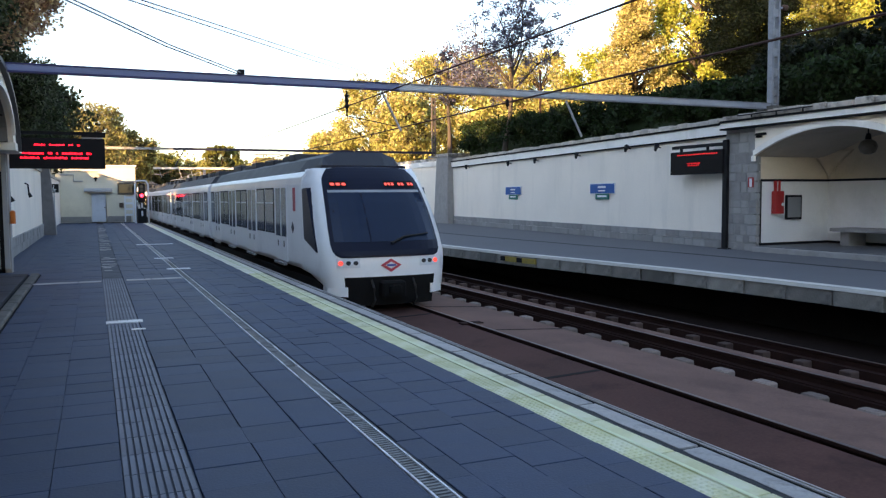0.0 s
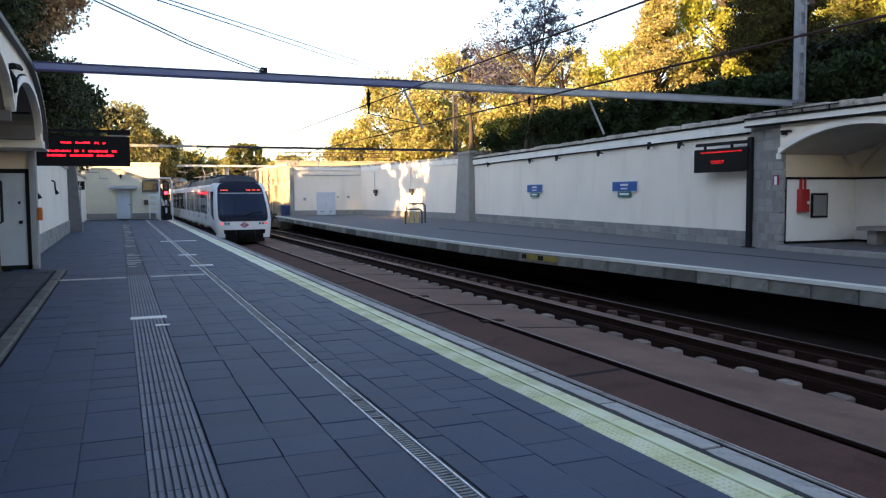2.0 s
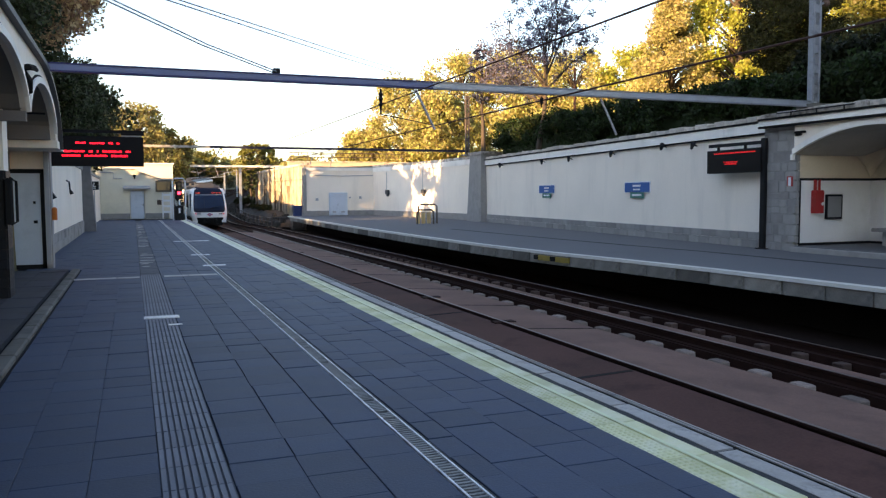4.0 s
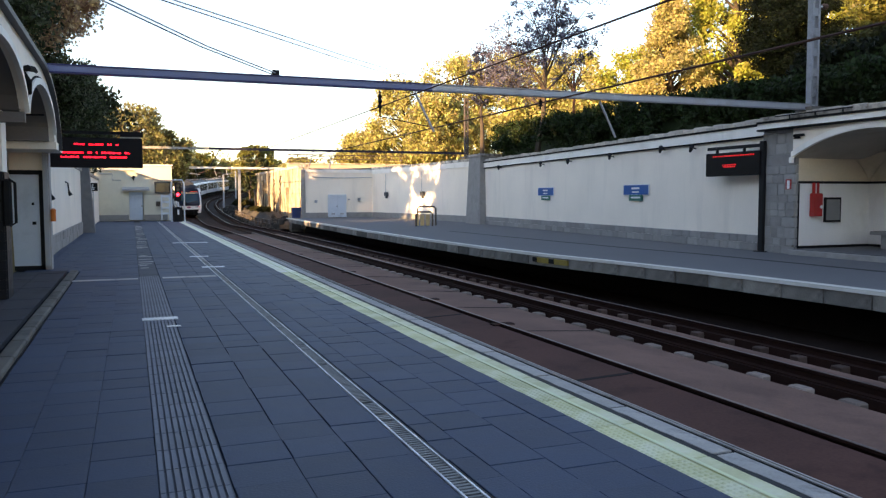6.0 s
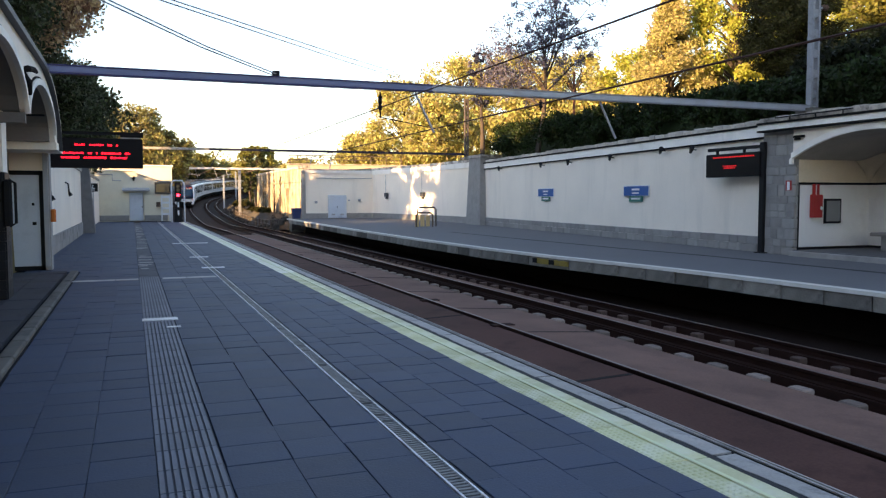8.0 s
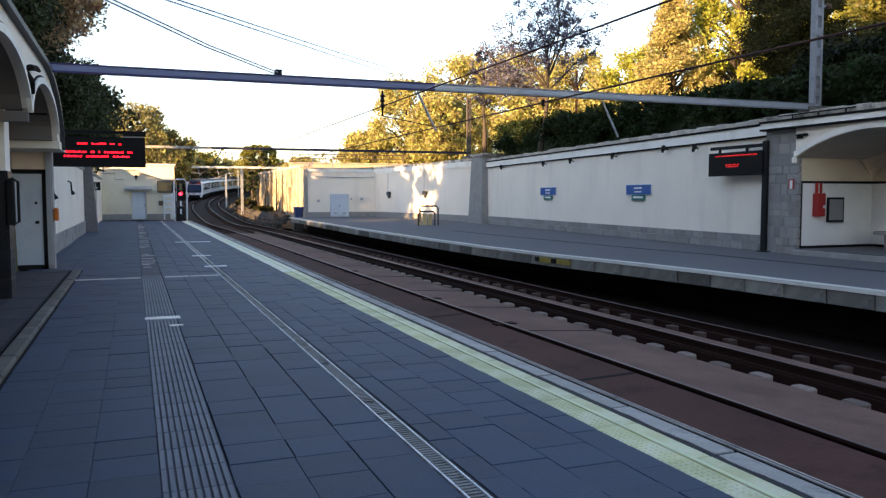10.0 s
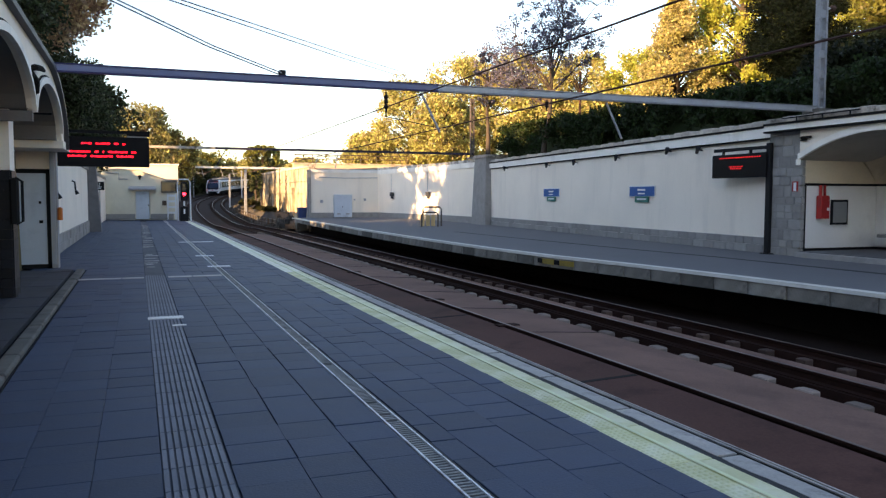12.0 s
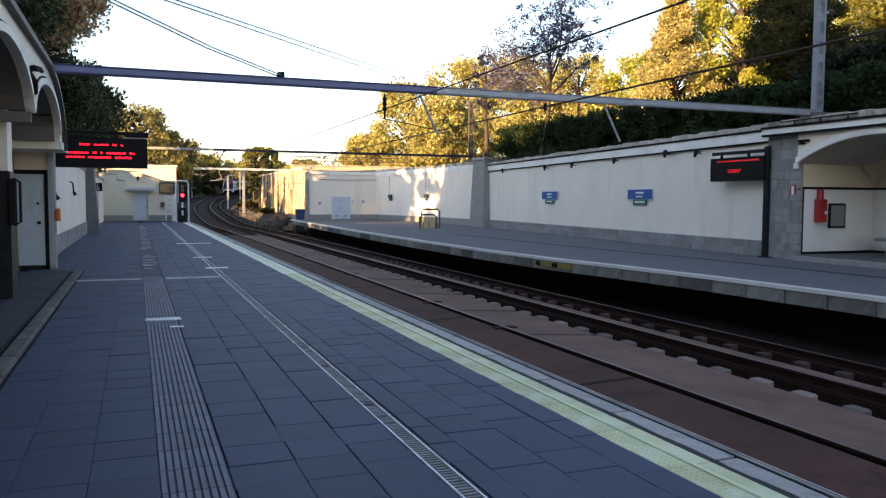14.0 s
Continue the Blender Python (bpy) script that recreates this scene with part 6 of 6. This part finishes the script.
    while y < 45.1:
        x = right_wall_x(max(y, 19)) + 0.95
        top = 1.32 + 0.06 * math.sin(y * 0.9) + 0.032 * max(0.0, y - 20)
        for _ in range(9):
            cs.append((x + rng.uniform(-0.45, 1.1), y + rng.uniform(-0.4, 0.4), 4.0 + rng.random() ** 0.7 * top))
            sp.append(rng.uniform(0.28, 0.46))
        y += 0.42
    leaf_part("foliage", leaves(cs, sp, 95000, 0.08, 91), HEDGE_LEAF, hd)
    core = Shape().sweep([[(right_wall_x(max(yy, 19)) + 1.1, yy, 4.0), (right_wall_x(max(yy, 19)) + 2.3, yy, 4.0), (right_wall_x(max(yy, 19)) + 2.2, yy, 5.1), (right_wall_x(max(yy, 19)) + 1.2, yy, 5.1)] for yy in (-6, 10, 20, 30, 44.6)])
    part("woody_core", core, HEDGE_LEAF, hd)
    # high bank of shrubs behind the hedge; leaf colour made dark for their shade
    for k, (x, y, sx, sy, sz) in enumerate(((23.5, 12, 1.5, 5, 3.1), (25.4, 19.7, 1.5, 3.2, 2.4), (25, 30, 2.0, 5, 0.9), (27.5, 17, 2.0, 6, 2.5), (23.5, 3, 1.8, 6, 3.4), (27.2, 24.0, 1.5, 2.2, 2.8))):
        bush("shrub_bank", (x, y, 4.6), (sx, sy, sz), SHRUB_SHADE_LEAF, "shrubs on the bank above the hedge, coloured dark for shade", "shrubs", 300 + k, 18000, 0.12, 140)
    # scrub by the bend; the SHADE_LEAF ones carry woodland shade in their colour
    for k, (s, u, sx, sy, sz, m) in enumerate(((80, 6.0, 0.4, 5, 0.25, SHADE_LEAF), (95, 5.9, 0.4, 4, 0.4, SHADE_LEAF), (113, 9.5, 0.6, 6, 0.6, GREEN_LEAF), (128, 11.5, 1.5, 7, 1.4, GREEN_LEAF),
                                              (150, 14, 3, 8, 2.5, GREEN_LEAF), (120, -6.5, 2, 10, 3.5, GREEN_LEAF), (145, -7, 2.5, 10, 4.5, GREEN_LEAF), (170, -7, 3, 10, 5, GREEN_LEAF),
                                              (195, -8, 3, 12, 6, GREEN_LEAF), (225, -8, 4, 12, 6.5, GREEN_LEAF), (255, -9, 4, 14, 7, GREEN_LEAF), (128, -6.5, 2, 8, 4.6, SHADE_LEAF), (146, -7, 2.5, 10, 5.2, SHADE_LEAF),
                                              (166, -7.5, 3, 10, 5.6, SHADE_LEAF), (190, -8, 3, 12, 6.0, SHADE_LEAF), (216, -8, 3, 12, 6.4, SHADE_LEAF), (168, 10.5, 2.5, 9, 4.6, SHADE_LEAF), (196, 11.5, 3, 12, 5.6, SHADE_LEAF),
                                              (98, -6, 1.4, 8, 2.6, SHADE_LEAF), (110, -4.8, 1.2, 10, 2.6, SHADE_LEAF), (131, -5.0, 1.2, 12, 3.4, SHADE_LEAF), (153, -5.0, 1.2, 12, 3.6, SHADE_LEAF), (175, -5.2, 1.4, 12, 4.0, SHADE_LEAF), (198, -5.5, 1.4, 12, 4.2, SHADE_LEAF), (178, 15, 3, 8, 4, GREEN_LEAF))):
        p = line(s, u)
        bush("scrub", (p.x, p.y, p.z + (1.2 if s < 100 else 0.0)), (sx, sy, sz), m, "scrub beside the bend, much of it coloured dark for shade", "shrubs", 320 + k, 9000 if m == SHADE_LEAF else 4000, 0.16 if s < 120 else 0.26, 60)
    for k, (y, h) in enumerate(((74.2, 4.6), (77.4, 4.9), (80.4, 5.0), (83.5, 4.4), (88.0, 4.8))):
        x = 13.28 - 0.012 * (y - 65)
        t = thing("bare_climber", "bare woody climber against the sunlit wall", "climber", at=(x - 0.3, y, -1.0), group="bare climbers")
        rr = random.Random(400 + k)
        sh = Shape()
        sh.tube([(0, 0, 0), (rr.uniform(-0.1, 0.1), 0.1, 1.8), (0, rr.uniform(-0.2, 0.3), 3.4), (0.05, rr.uniform(-0.4, 0.5), h + 0.6)], [0.10, 0.08, 0.06, 0.02], 6)
        for j in range(7):
            z = rr.uniform(1.4, h)
            a = rr.choice((-1, 1)) * rr.uniform(0.5, 1.4)
            sh.tube([(0, 0.05, z), (0, a * 0.5, z + 0.3), (0.02, a, z + rr.uniform(0.1, 0.8))], [0.04, 0.03, 0.01], 5)
        part("stem", sh, BARK, t)
    # far woods to close the view
    cs, sp = [], []
    rng = random.Random(55)
    for i in range(300):
        a = rng.uniform(-0.6, 1.0)
        d = rng.uniform(230, 420)
        cs.append((d * math.sin(a), d * math.cos(a), 7 + rng.random() * 8))
        sp.append(rng.uniform(4, 7))
    ob = thing("far_woods", "distant wooded rise around the station", "woods")
    tagged(ob, kind="stuff")
    leaf_part("foliage", leaves(cs, sp, 30000, 0.65, 56), OLIVE_LEAF, ob)


# ---------------------------------------------------------------- train
CAR, HALF = 17.6, 1.38           # car length over couplers, half width


def squat(shape):
    """Flattens a car part above one metre so that it fits the camera's view."""
    shape.v = [(x, y, z if z < 1 else 1 + (z - 1) * 0.91) for x, y, z in shape.v]
    return shape


def cpart(name, shape, *rest, **more):
    return part(name, squat(shape), *rest, **more)


def body_ring(y, k=1.0, z0=0.84, drop=0.0):
    """The car's cross-section at y."""
    pts = [(-HALF * 0.94, z0), (-HALF, z0 + 0.12), (-HALF, 2.95), (-HALF * 0.985, 3.14), (-HALF * 0.91, 3.27), (-HALF * 0.5, 3.36), (0, 3.40)]
    ring = pts + [(-x, z) for x, z in reversed(pts[:-1])]
    return [(x * k, y, z - drop * max(0.0, (z - 2.5))) for x, z in ring]


def side_glass(car, doors, y0, y1):
    """Windows and doors along both sides, each a part."""
    for sx in (-1, 1):
        x = sx * HALF
        a, b = (x - 0.012, x + 0.004) if sx < 0 else (x - 0.004, x + 0.012)
        for yc in doors:
            d = cpart("door", Shape().box(a, yc - 0.68, 0.93, b, yc + 0.68, 2.99), TRAIN_WHITE, car)
            for o in (-0.33, 0.33):
                g0, g1 = (a - 0.006, a + 0.002) if sx < 0 else (b - 0.002, b + 0.006)
                cpart("door_glass", Shape().box(g0, yc + o - 0.25, 1.58, g1, yc + o + 0.25, 2.89), TRAIN_GLASS, d)
                cpart("button", Shape().box(g0 - 0.004, yc + o - 0.03, 1.30, g1 + 0.004, yc + o + 0.03, 1.46), RUBBER, d)
            cpart("sill", Shape().box(min(a, a + sx * 0.07), yc - 0.6, 0.83, max(b, b + sx * 0.07), yc + 0.6, 0.89), STEEL, d, "pale metal door step")
        edges = [y0] + [v for yc in doors for v in (yc - 0.78, yc + 0.78)] + [y1]
        for wa, wb in zip(edges[::2], edges[1::2]):
            if wb - wa < 0.5:
                continue
            n = 1 if wb - wa < 1.5 else 2
            for i in range(n):
                p, q = wa + (wb - wa) * i / n + 0.06, wa + (wb - wa) * (i + 1) / n - 0.06
                win = cpart("window", Shape().box(a, p, 1.62, b, q, 2.91), RUBBER, car)
                g0, g1 = (a - 0.006, a + 0.001) if sx < 0 else (b - 0.001, b + 0.006)
                cpart("pane", Shape().box(g0, p + 0.04, 1.66, g1, q - 0.04, 2.87), TRAIN_GLASS, win)
                cpart("transom", Shape().box(g0 - 0.004, p + 0.06, 2.46, g1 + 0.004, q - 0.06, 2.50), TRAIN_WHITE, win)


def underframe(car):
    cpart("underframe", Shape().box(-HALF * 0.92, -CAR / 2 + 0.4, 0.45, HALF * 0.92, CAR / 2 - 0.4, 0.68), TRAIN_UNDER, car)
    rng = random.Random(2)
    y = -4.0
    while y < 4.0:
        l = rng.uniform(0.8, 1.6)
        cpart("equipment_box", Shape().box(-1.22, y, 0.22, 1.22, y + l, 0.55, 0.02), TRAIN_UNDER, car)
        y += l + 0.25
    for yb in (-6.0, 6.0):
        bg = cpart("bogie", Shape().box(-1.1, yb - 1.6, 0.28, -0.95, yb + 1.6, 0.62, 0.03).box(0.95, yb - 1.6, 0.28, 1.1, yb + 1.6, 0.62, 0.03).box(-0.95, yb - 0.3, 0.3, 0.95, yb + 0.3, 0.6), TRAIN_UNDER, car)
        for dy in (-1.05, 1.05):
            for x in (-0.72, 0.72):
                cpart("wheel", Shape().tube([(x - 0.065, yb + dy, 0.43), (x + 0.065, yb + dy, 0.43)], 0.43, 20), RAIL_RUST, bg)


def roof_gear(car, y0, y1):
    ring = [(-1.25, 3.23), (-1.02, 3.60), (-0.6, 3.72), (0.6, 3.72), (1.02, 3.60), (1.25, 3.23)]
    cpart("roof_fairing", Shape().sweep([[(x, y, z) for x, z in ring] for y in (y0, y1)]), TRAIN_ROOF, car, "dark roof fairing")
    roof_units(car, y0 + 1.0, y1 - 1.5)


def roof_units(car, y0, y1):
    """Uneven dark equipment along the roof."""
    rng = random.Random(14)
    y = y0
    while y < y1 - 0.8:
        l = rng.uniform(0.5, 1.9)
        w = rng.uniform(0.5, 0.85)
        cpart("roof_unit", Shape().box(-w, y, 3.68, w, min(y + l, y1), 3.80 + rng.uniform(0.0, 0.16), 0.03), TRAIN_ROOF, car)
        y += l + rng.uniform(0.15, 0.7)


def metro_car():
    car = thing("metro_car", "white metro car with dark windows and a dark roof", "metro car", group="metro train")
    half = CAR / 2 - 0.35
    cpart("body", Shape().sweep([body_ring(-half), body_ring(half)]), TRAIN_WHITE, car, bevel=0.02)
    for y in (-CAR / 2, half):
        cpart("gangway", Shape().box(-0.9, y, 0.7, 0.9, y + 0.35, 3.15), RUBBER, car, "black gangway bellows")
    underframe(car)
    roof_gear(car, -half + 0.3, half - 0.3)
    side_glass(car, (-6.3, -2.1, 2.1, 6.3), -half + 0.2, half - 0.2)
    return car


def nose_y(z):
    """How far the face lies behind the foremost point at height z."""
    if z < 1.35:
        return 0.02 + 0.06 * abs(z - 1.0)
    f = (z - 1.35) / 1.8
    return 0.04 + 0.98 * f + 0.34 * f ** 3


def nose_point(x, z, out=0.0):
    k = abs(x) / HALF
    return (x, -CAR / 2 + nose_y(z) + 0.10 * k ** 2 + 0.30 * k ** 5 - out, z)


def face_patch(us, zs, width, out, thick=0.03):
    """A panel that follows the nose: us across (-1..1), zs up; width(z): half width."""
    n = len(us)
    front = [nose_point(u * width(z), z, out) for z in zs for u in us]
    sh = Shape()
    faces = [(j * n + i, j * n + i + 1, (j + 1) * n + i + 1, (j + 1) * n + i) for j in range(len(zs) - 1) for i in range(n - 1)]
    sh.add(front + [(x, y + thick, z) for x, y, z in front], faces + [tuple(k + len(front) for k in reversed(f)) for f in faces])
    m = len(front)
    rim = list(range(n)) + [j * n + n - 1 for j in range(1, len(zs))] + [(len(zs) - 1) * n + i for i in range(n - 2, -1, -1)] + [j * n for j in range(len(zs) - 2, 0, -1)]
    sh.add([], [])
    sh.f += [(a, b, b + m, a + m) for a, b in zip(rim, rim[1:] + rim[:1])]
    return sh


def cab_car():
    car = thing("metro_cab_car", "white metro cab car with dark windscreen and red tail lamps", "metro car", group="metro train")
    half = CAR / 2 - 0.35
    rings = []
    zs = [0.62, 0.97, 1.6, 2.55, 2.95, 3.20, 3.34, 3.38]
    # body, drawn in towards the raked nose
    cpart("body", Shape().sweep([body_ring(-half + 1.75), body_ring(half)]), TRAIN_WHITE, car, bevel=0.02)
    us = [-1 + 2 * i / 16 for i in range(17)]
    nz = [0.60, 0.75, 0.95, 1.15, 1.35, 1.7, 2.1, 2.5, 2.8, 3.0, 3.15, 3.26, 3.34]

    def wid(z):
        return HALF * (0.985 if z < 1.6 else 0.985 - 0.115 * ((z - 1.6) / 1.62) ** 1.6) * (1.0 if z > 1.1 else 0.955 + 0.045 * (z - 0.6) / 0.5)
    # nose shell: the face, its cheeks running back to the body
    shell = Shape()
    rows = []
    for z in nz:
        w = wid(z)
        row = [nose_point(u * w, z) for u in us]
        yb = -half + 1.78
        left = [(-HALF * (0.94 if z < 0.7 else 0.999 if z < 2.8 else 0.985 if z < 3.1 else 0.92), yb, min(max(z, 0.86), 3.25))]
        right = [(-left[0][0], yb, max(z, 0.86))]
        rows.append(left + row + right)
    roof = [(x, y + (0.5 if 0 < i < len(rows[-1]) - 1 else 0.0), 3.32 if abs(x) > 0.9 else 3.38) for i, (x, y, z) in enumerate(rows[-1])]
    rows.append(roof)
    shell.sweep(rows, close=False)
    cpart("nose", shell, TRAIN_WHITE, car, smooth=True)
    cpart("cab_roof", Shape().box(-1.0, -half + 1.35, 3.15, 1.0, -half + 2.2, 3.41), TRAIN_NAVY, car, "dark cab roof")

    def mask(z):
        corner = 0.86 if z < 1.27 else 0.94 if z < 1.33 else 0.985 if z < 1.45 else 1.0 - 0.9 * max(0.0, z - 3.02) ** 1.6
        return wid(z) * (0.895 - 0.01 * (3.2 - z) / 1.8) * corner
    cpart("windscreen_surround", face_patch(us, [1.25, 1.30, 1.40, 1.55, 1.9, 2.3, 2.7, 2.95, 3.08, 3.18, 3.26, 3.33], mask, 0.025), TRAIN_NAVY, car, "gloss dark navy front mask")
    edge = [(u * mask(3.31), u) for u in us]
    cpart("brow", Shape().sweep([[nose_point(x, 3.27, 0.026) for x, u in edge], [nose_point(x, 3.35 - 0.05 * u ** 6, 0.022) for x, u in edge], [(x * 0.99, nose_point(x, 3.34)[1] + 0.18, 3.41 - 0.07 * u ** 6) for x, u in edge], [(x * 0.96, nose_point(x, 3.34)[1] + 0.75, 3.43 - 0.07 * u ** 6) for x, u in edge]], close=False), TRAIN_NAVY, car, "dark brow over the windscreen")
    cpart("windscreen", face_patch([-0.94 + 1.88 * i / 12 for i in range(13)], [1.60, 1.9, 2.2, 2.5, 2.76], mask, 0.032, 0.01), SCREEN_GLASS, car, "blue-tinted windscreen")
    cpart("sun_strip", face_patch([-0.93 + 1.86 * i / 12 for i in range(13)], [2.74, 2.80], mask, 0.04, 0.01), GREY_PAINT, car)
    cpart("screen_pillar", face_patch([-0.33, -0.30], [1.6, 2.0, 2.4, 2.76], mask, 0.036, 0.01), TRAIN_NAVY, car)
    for u0, u1, n in ((-0.88, -0.55, 3), (0.22, 0.88, 9)):
        cpart("destination_panel", face_patch([u0 + (u1 - u0) * i / 4 for i in range(5)], [2.86, 3.02], mask, 0.034, 0.01), LED_FACE, car)
        rng = random.Random(n)
        for i in range(n):
            if rng.random() < 0.85:
                a = u0 + (u1 - u0) * (i + 0.15) / n
                cpart("lettering_bar", face_patch([a, a + (u1 - u0) * 0.7 / n], [2.908, 2.972], mask, 0.042, 0.006), TRAIN_LED, car)
    cpart("wiper", Shape().tube([nose_point(0.05, 1.56, 0.06), nose_point(0.35, 1.70, 0.08), nose_point(0.95, 1.76, 0.08)], [0.03, 0.025, 0.02], 6), RUBBER, car)
    for sx in (-1, 1):
        cl = cpart("lamp_cluster", face_patch([sx * (0.49 + 0.34 * i / 6) for i in range(7)][::sx], [1.02, 1.08, 1.18, 1.24], wid, 0.012), SIGN_WHITE, car, "pale lamp cluster")
        for i, m in enumerate((TAIL_RED, LAMP_DARK, LAMP_DARK) if sx < 0 else (LAMP_DARK, LAMP_DARK, TAIL_RED)):
            u = -0.775 + 0.11 * i if sx < 0 else 0.555 + 0.11 * i
            p = Vector(nose_point(u * wid(1.2), 1.13, 0.014))
            cpart("lamp", Shape().tube([p + Vector((0, -0.02, 0)), p + Vector((0, 0.03, 0))], 0.050, 14), m, cl)
    lo = Vector(nose_point(0, 1.06, 0.02))

    def diamond(w, h, out):
        y = lo.y - out
        return Shape().add([(-w, y, lo.z), (0, y, lo.z - h), (w, y, lo.z), (0, y, lo.z + h), (-w, y + 0.02, lo.z), (0, y + 0.02, lo.z - h), (w, y + 0.02, lo.z), (0, y + 0.02, lo.z + h)],
                           [(0, 1, 2, 3), (0, 4, 5, 1), (1, 5, 6, 2), (2, 6, 7, 3), (3, 7, 4, 0)])
    em = cpart("emblem", diamond(0.23, 0.15, 0.0), TRAIN_RED, car, "red and white diamond emblem")
    cpart("emblem_field", diamond(0.13, 0.08, 0.006), SIGN_WHITE, em)
    cpart("emblem_bar", Shape().box(-0.10, lo.y - 0.012, lo.z - 0.022, 0.10, lo.y - 0.004, lo.z + 0.022), TRAIN_BLUE, em)
    # dark coupler bay under the bumper
    cpart("coupler_bay", face_patch([-0.74 + 1.52 * i / 10 for i in range(11)], [0.22, 0.45, 0.6, 0.72, 0.80, 0.82], wid, 0.012, 0.05), TRAIN_UNDER, car, "dark recess round the coupler")
    y = -CAR / 2
    cpart("coupler", Shape().box(-0.26, y - 0.22, 0.42, 0.26, y + 0.3, 0.74, 0.04).box(-0.14, y - 0.30, 0.50, 0.14, y, 0.66, 0.03).tube([(0, y - 0.33, 0.58), (0, y - 0.28, 0.58)], 0.09, 12), TRAIN_UNDER, car, "heavy dark coupler")
    for x in (-0.42, 0.50):
        cpart("hose", Shape().tube([(x, y + 0.05, 0.75), (x, y - 0.10, 0.6), (x + 0.02, y - 0.10, 0.35), (x, y + 0.02, 0.2)], 0.03, 6), RUBBER, car)
    for sx in (-1, 1):
        cpart("bumper_foot", Shape().sweep([[(sx * a, -CAR / 2 + b, z) for a, b in ((0.92, 0.08), (1.28, 0.36), (1.28, 0.7), (0.92, 0.5))] for z in (0.42, 0.62)]), TRAIN_WHITE, car)
        cpart("cab_side_window", Shape().add([(sx * (HALF + 0.012), -half + o, z) for o, z in ((0.42, 1.34), (1.50, 1.62), (1.62, 2.84), (1.22, 2.86))] + [(sx * (HALF - 0.25), -half + o, z) for o, z in ((0.42, 1.34), (1.50, 1.62), (1.62, 2.84), (1.22, 2.86))],
                                            [(0, 1, 2, 3), (0, 4, 5, 1), (1, 5, 6, 2), (2, 6, 7, 3), (3, 7, 4, 0)]), TRAIN_NAVY, car, "dark slanted cab side window")
        cpart("red_notice", Shape().box(min(sx * HALF, sx * (HALF + 0.006)), -half + 2.32, 2.28, max(sx * HALF, sx * (HALF + 0.006)), -half + 2.56, 2.88), TRAIN_RED, car, "red notice panel")
        cpart("cheek_diamond", Shape().add([(sx * (HALF + 0.006), -half + 2.62 + a, 1.85 + b) for a, b in ((-0.14, 0), (0, -0.15), (0.14, 0), (0, 0.15))] + [(sx * HALF, -half + 2.62 + a, 1.85 + b) for a, b in ((-0.14, 0), (0, -0.15), (0.14, 0), (0, 0.15))], [(0, 1, 2, 3), (0, 4, 5, 1), (1, 5, 6, 2), (2, 6, 7, 3), (3, 7, 4, 0)]), TRAIN_NAVY, car, "dark diamond mark")
    cpart("gangway", Shape().box(-0.9, half, 0.7, 0.9, CAR / 2, 3.15), RUBBER, car, "black gangway bellows")
    underframe(car)
    ring = [(-1.24, 3.24), (-1.0, 3.60), (-0.62, 3.74), (0.62, 3.74), (1.0, 3.60), (1.24, 3.24)]
    cpart("roof_fairing", Shape().sweep([[(x * 0.8, -half + 1.35, 3.36) for x, z in ring], [(x * 0.86, -half + 1.75, 3.34 + (z - 3.30) * 0.95) for x, z in ring], [(x, -half + 2.6, z) for x, z in ring], [(x, half - 0.3, z) for x, z in ring]]), TRAIN_ROOF, car, "dark roof fairing")
    roof_units(car, -half + 5.0, half - 1.2)
    side_glass(car, (-4.6, -0.6, 3.0, 6.5), -half + 3.2, half - 0.2)
    return car


# nose of the rear cab along the line, second by second
RUN = [(0.0, 15.55), (1.0, 27.1), (2.0, 39.6), (3.0, 52.5), (4.0, 65.1), (5.0, 78.0), (6.0, 91.2), (7.0, 104.5), (8.0, 117.9), (9.0, 131.4), (10.0, 145.0), (11.0, 158.7), (12.0, 172.3), (13.0, 185.2), (14.0, 197.4)]


def car_pose(s):
    """A car whose middle is s along the line, riding on its two bogies."""
    a, b = line(s - 6.0), line(s + 6.0)
    d = b - a
    turn = -math.degrees(math.atan2(d.x, d.y))
    tilt = math.degrees(math.atan2(d.z, math.hypot(d.x, d.y)))
    m = (a + b) / 2
    return pose(m.x, m.y, m.z, tilt, 0, turn)


def build_train():
    first = cab_car()
    cars = [first]
    mid = metro_car()
    cars.append(mid)
    for _ in range(4):
        cars.append(copy_thing(mid, pose(0, 0, 0)))
    return cars


def motions(cars):
    for k, car in enumerate(cars):
        walk(car, [(t, car_pose(s + CAR / 2 + k * CAR)) for t, s in RUN])


build_ground()
build_trackbed()
build_rails()
build_far_platform()
build_right_wall()
build_bank()
build_arcade()
build_right_fittings()
build_left_side()
build_end_building()
build_overhead()
build_plants()
TRAIN = build_train()
build_shelter_floor()
build_sleepers()
build_near_platform()
motions(TRAIN)
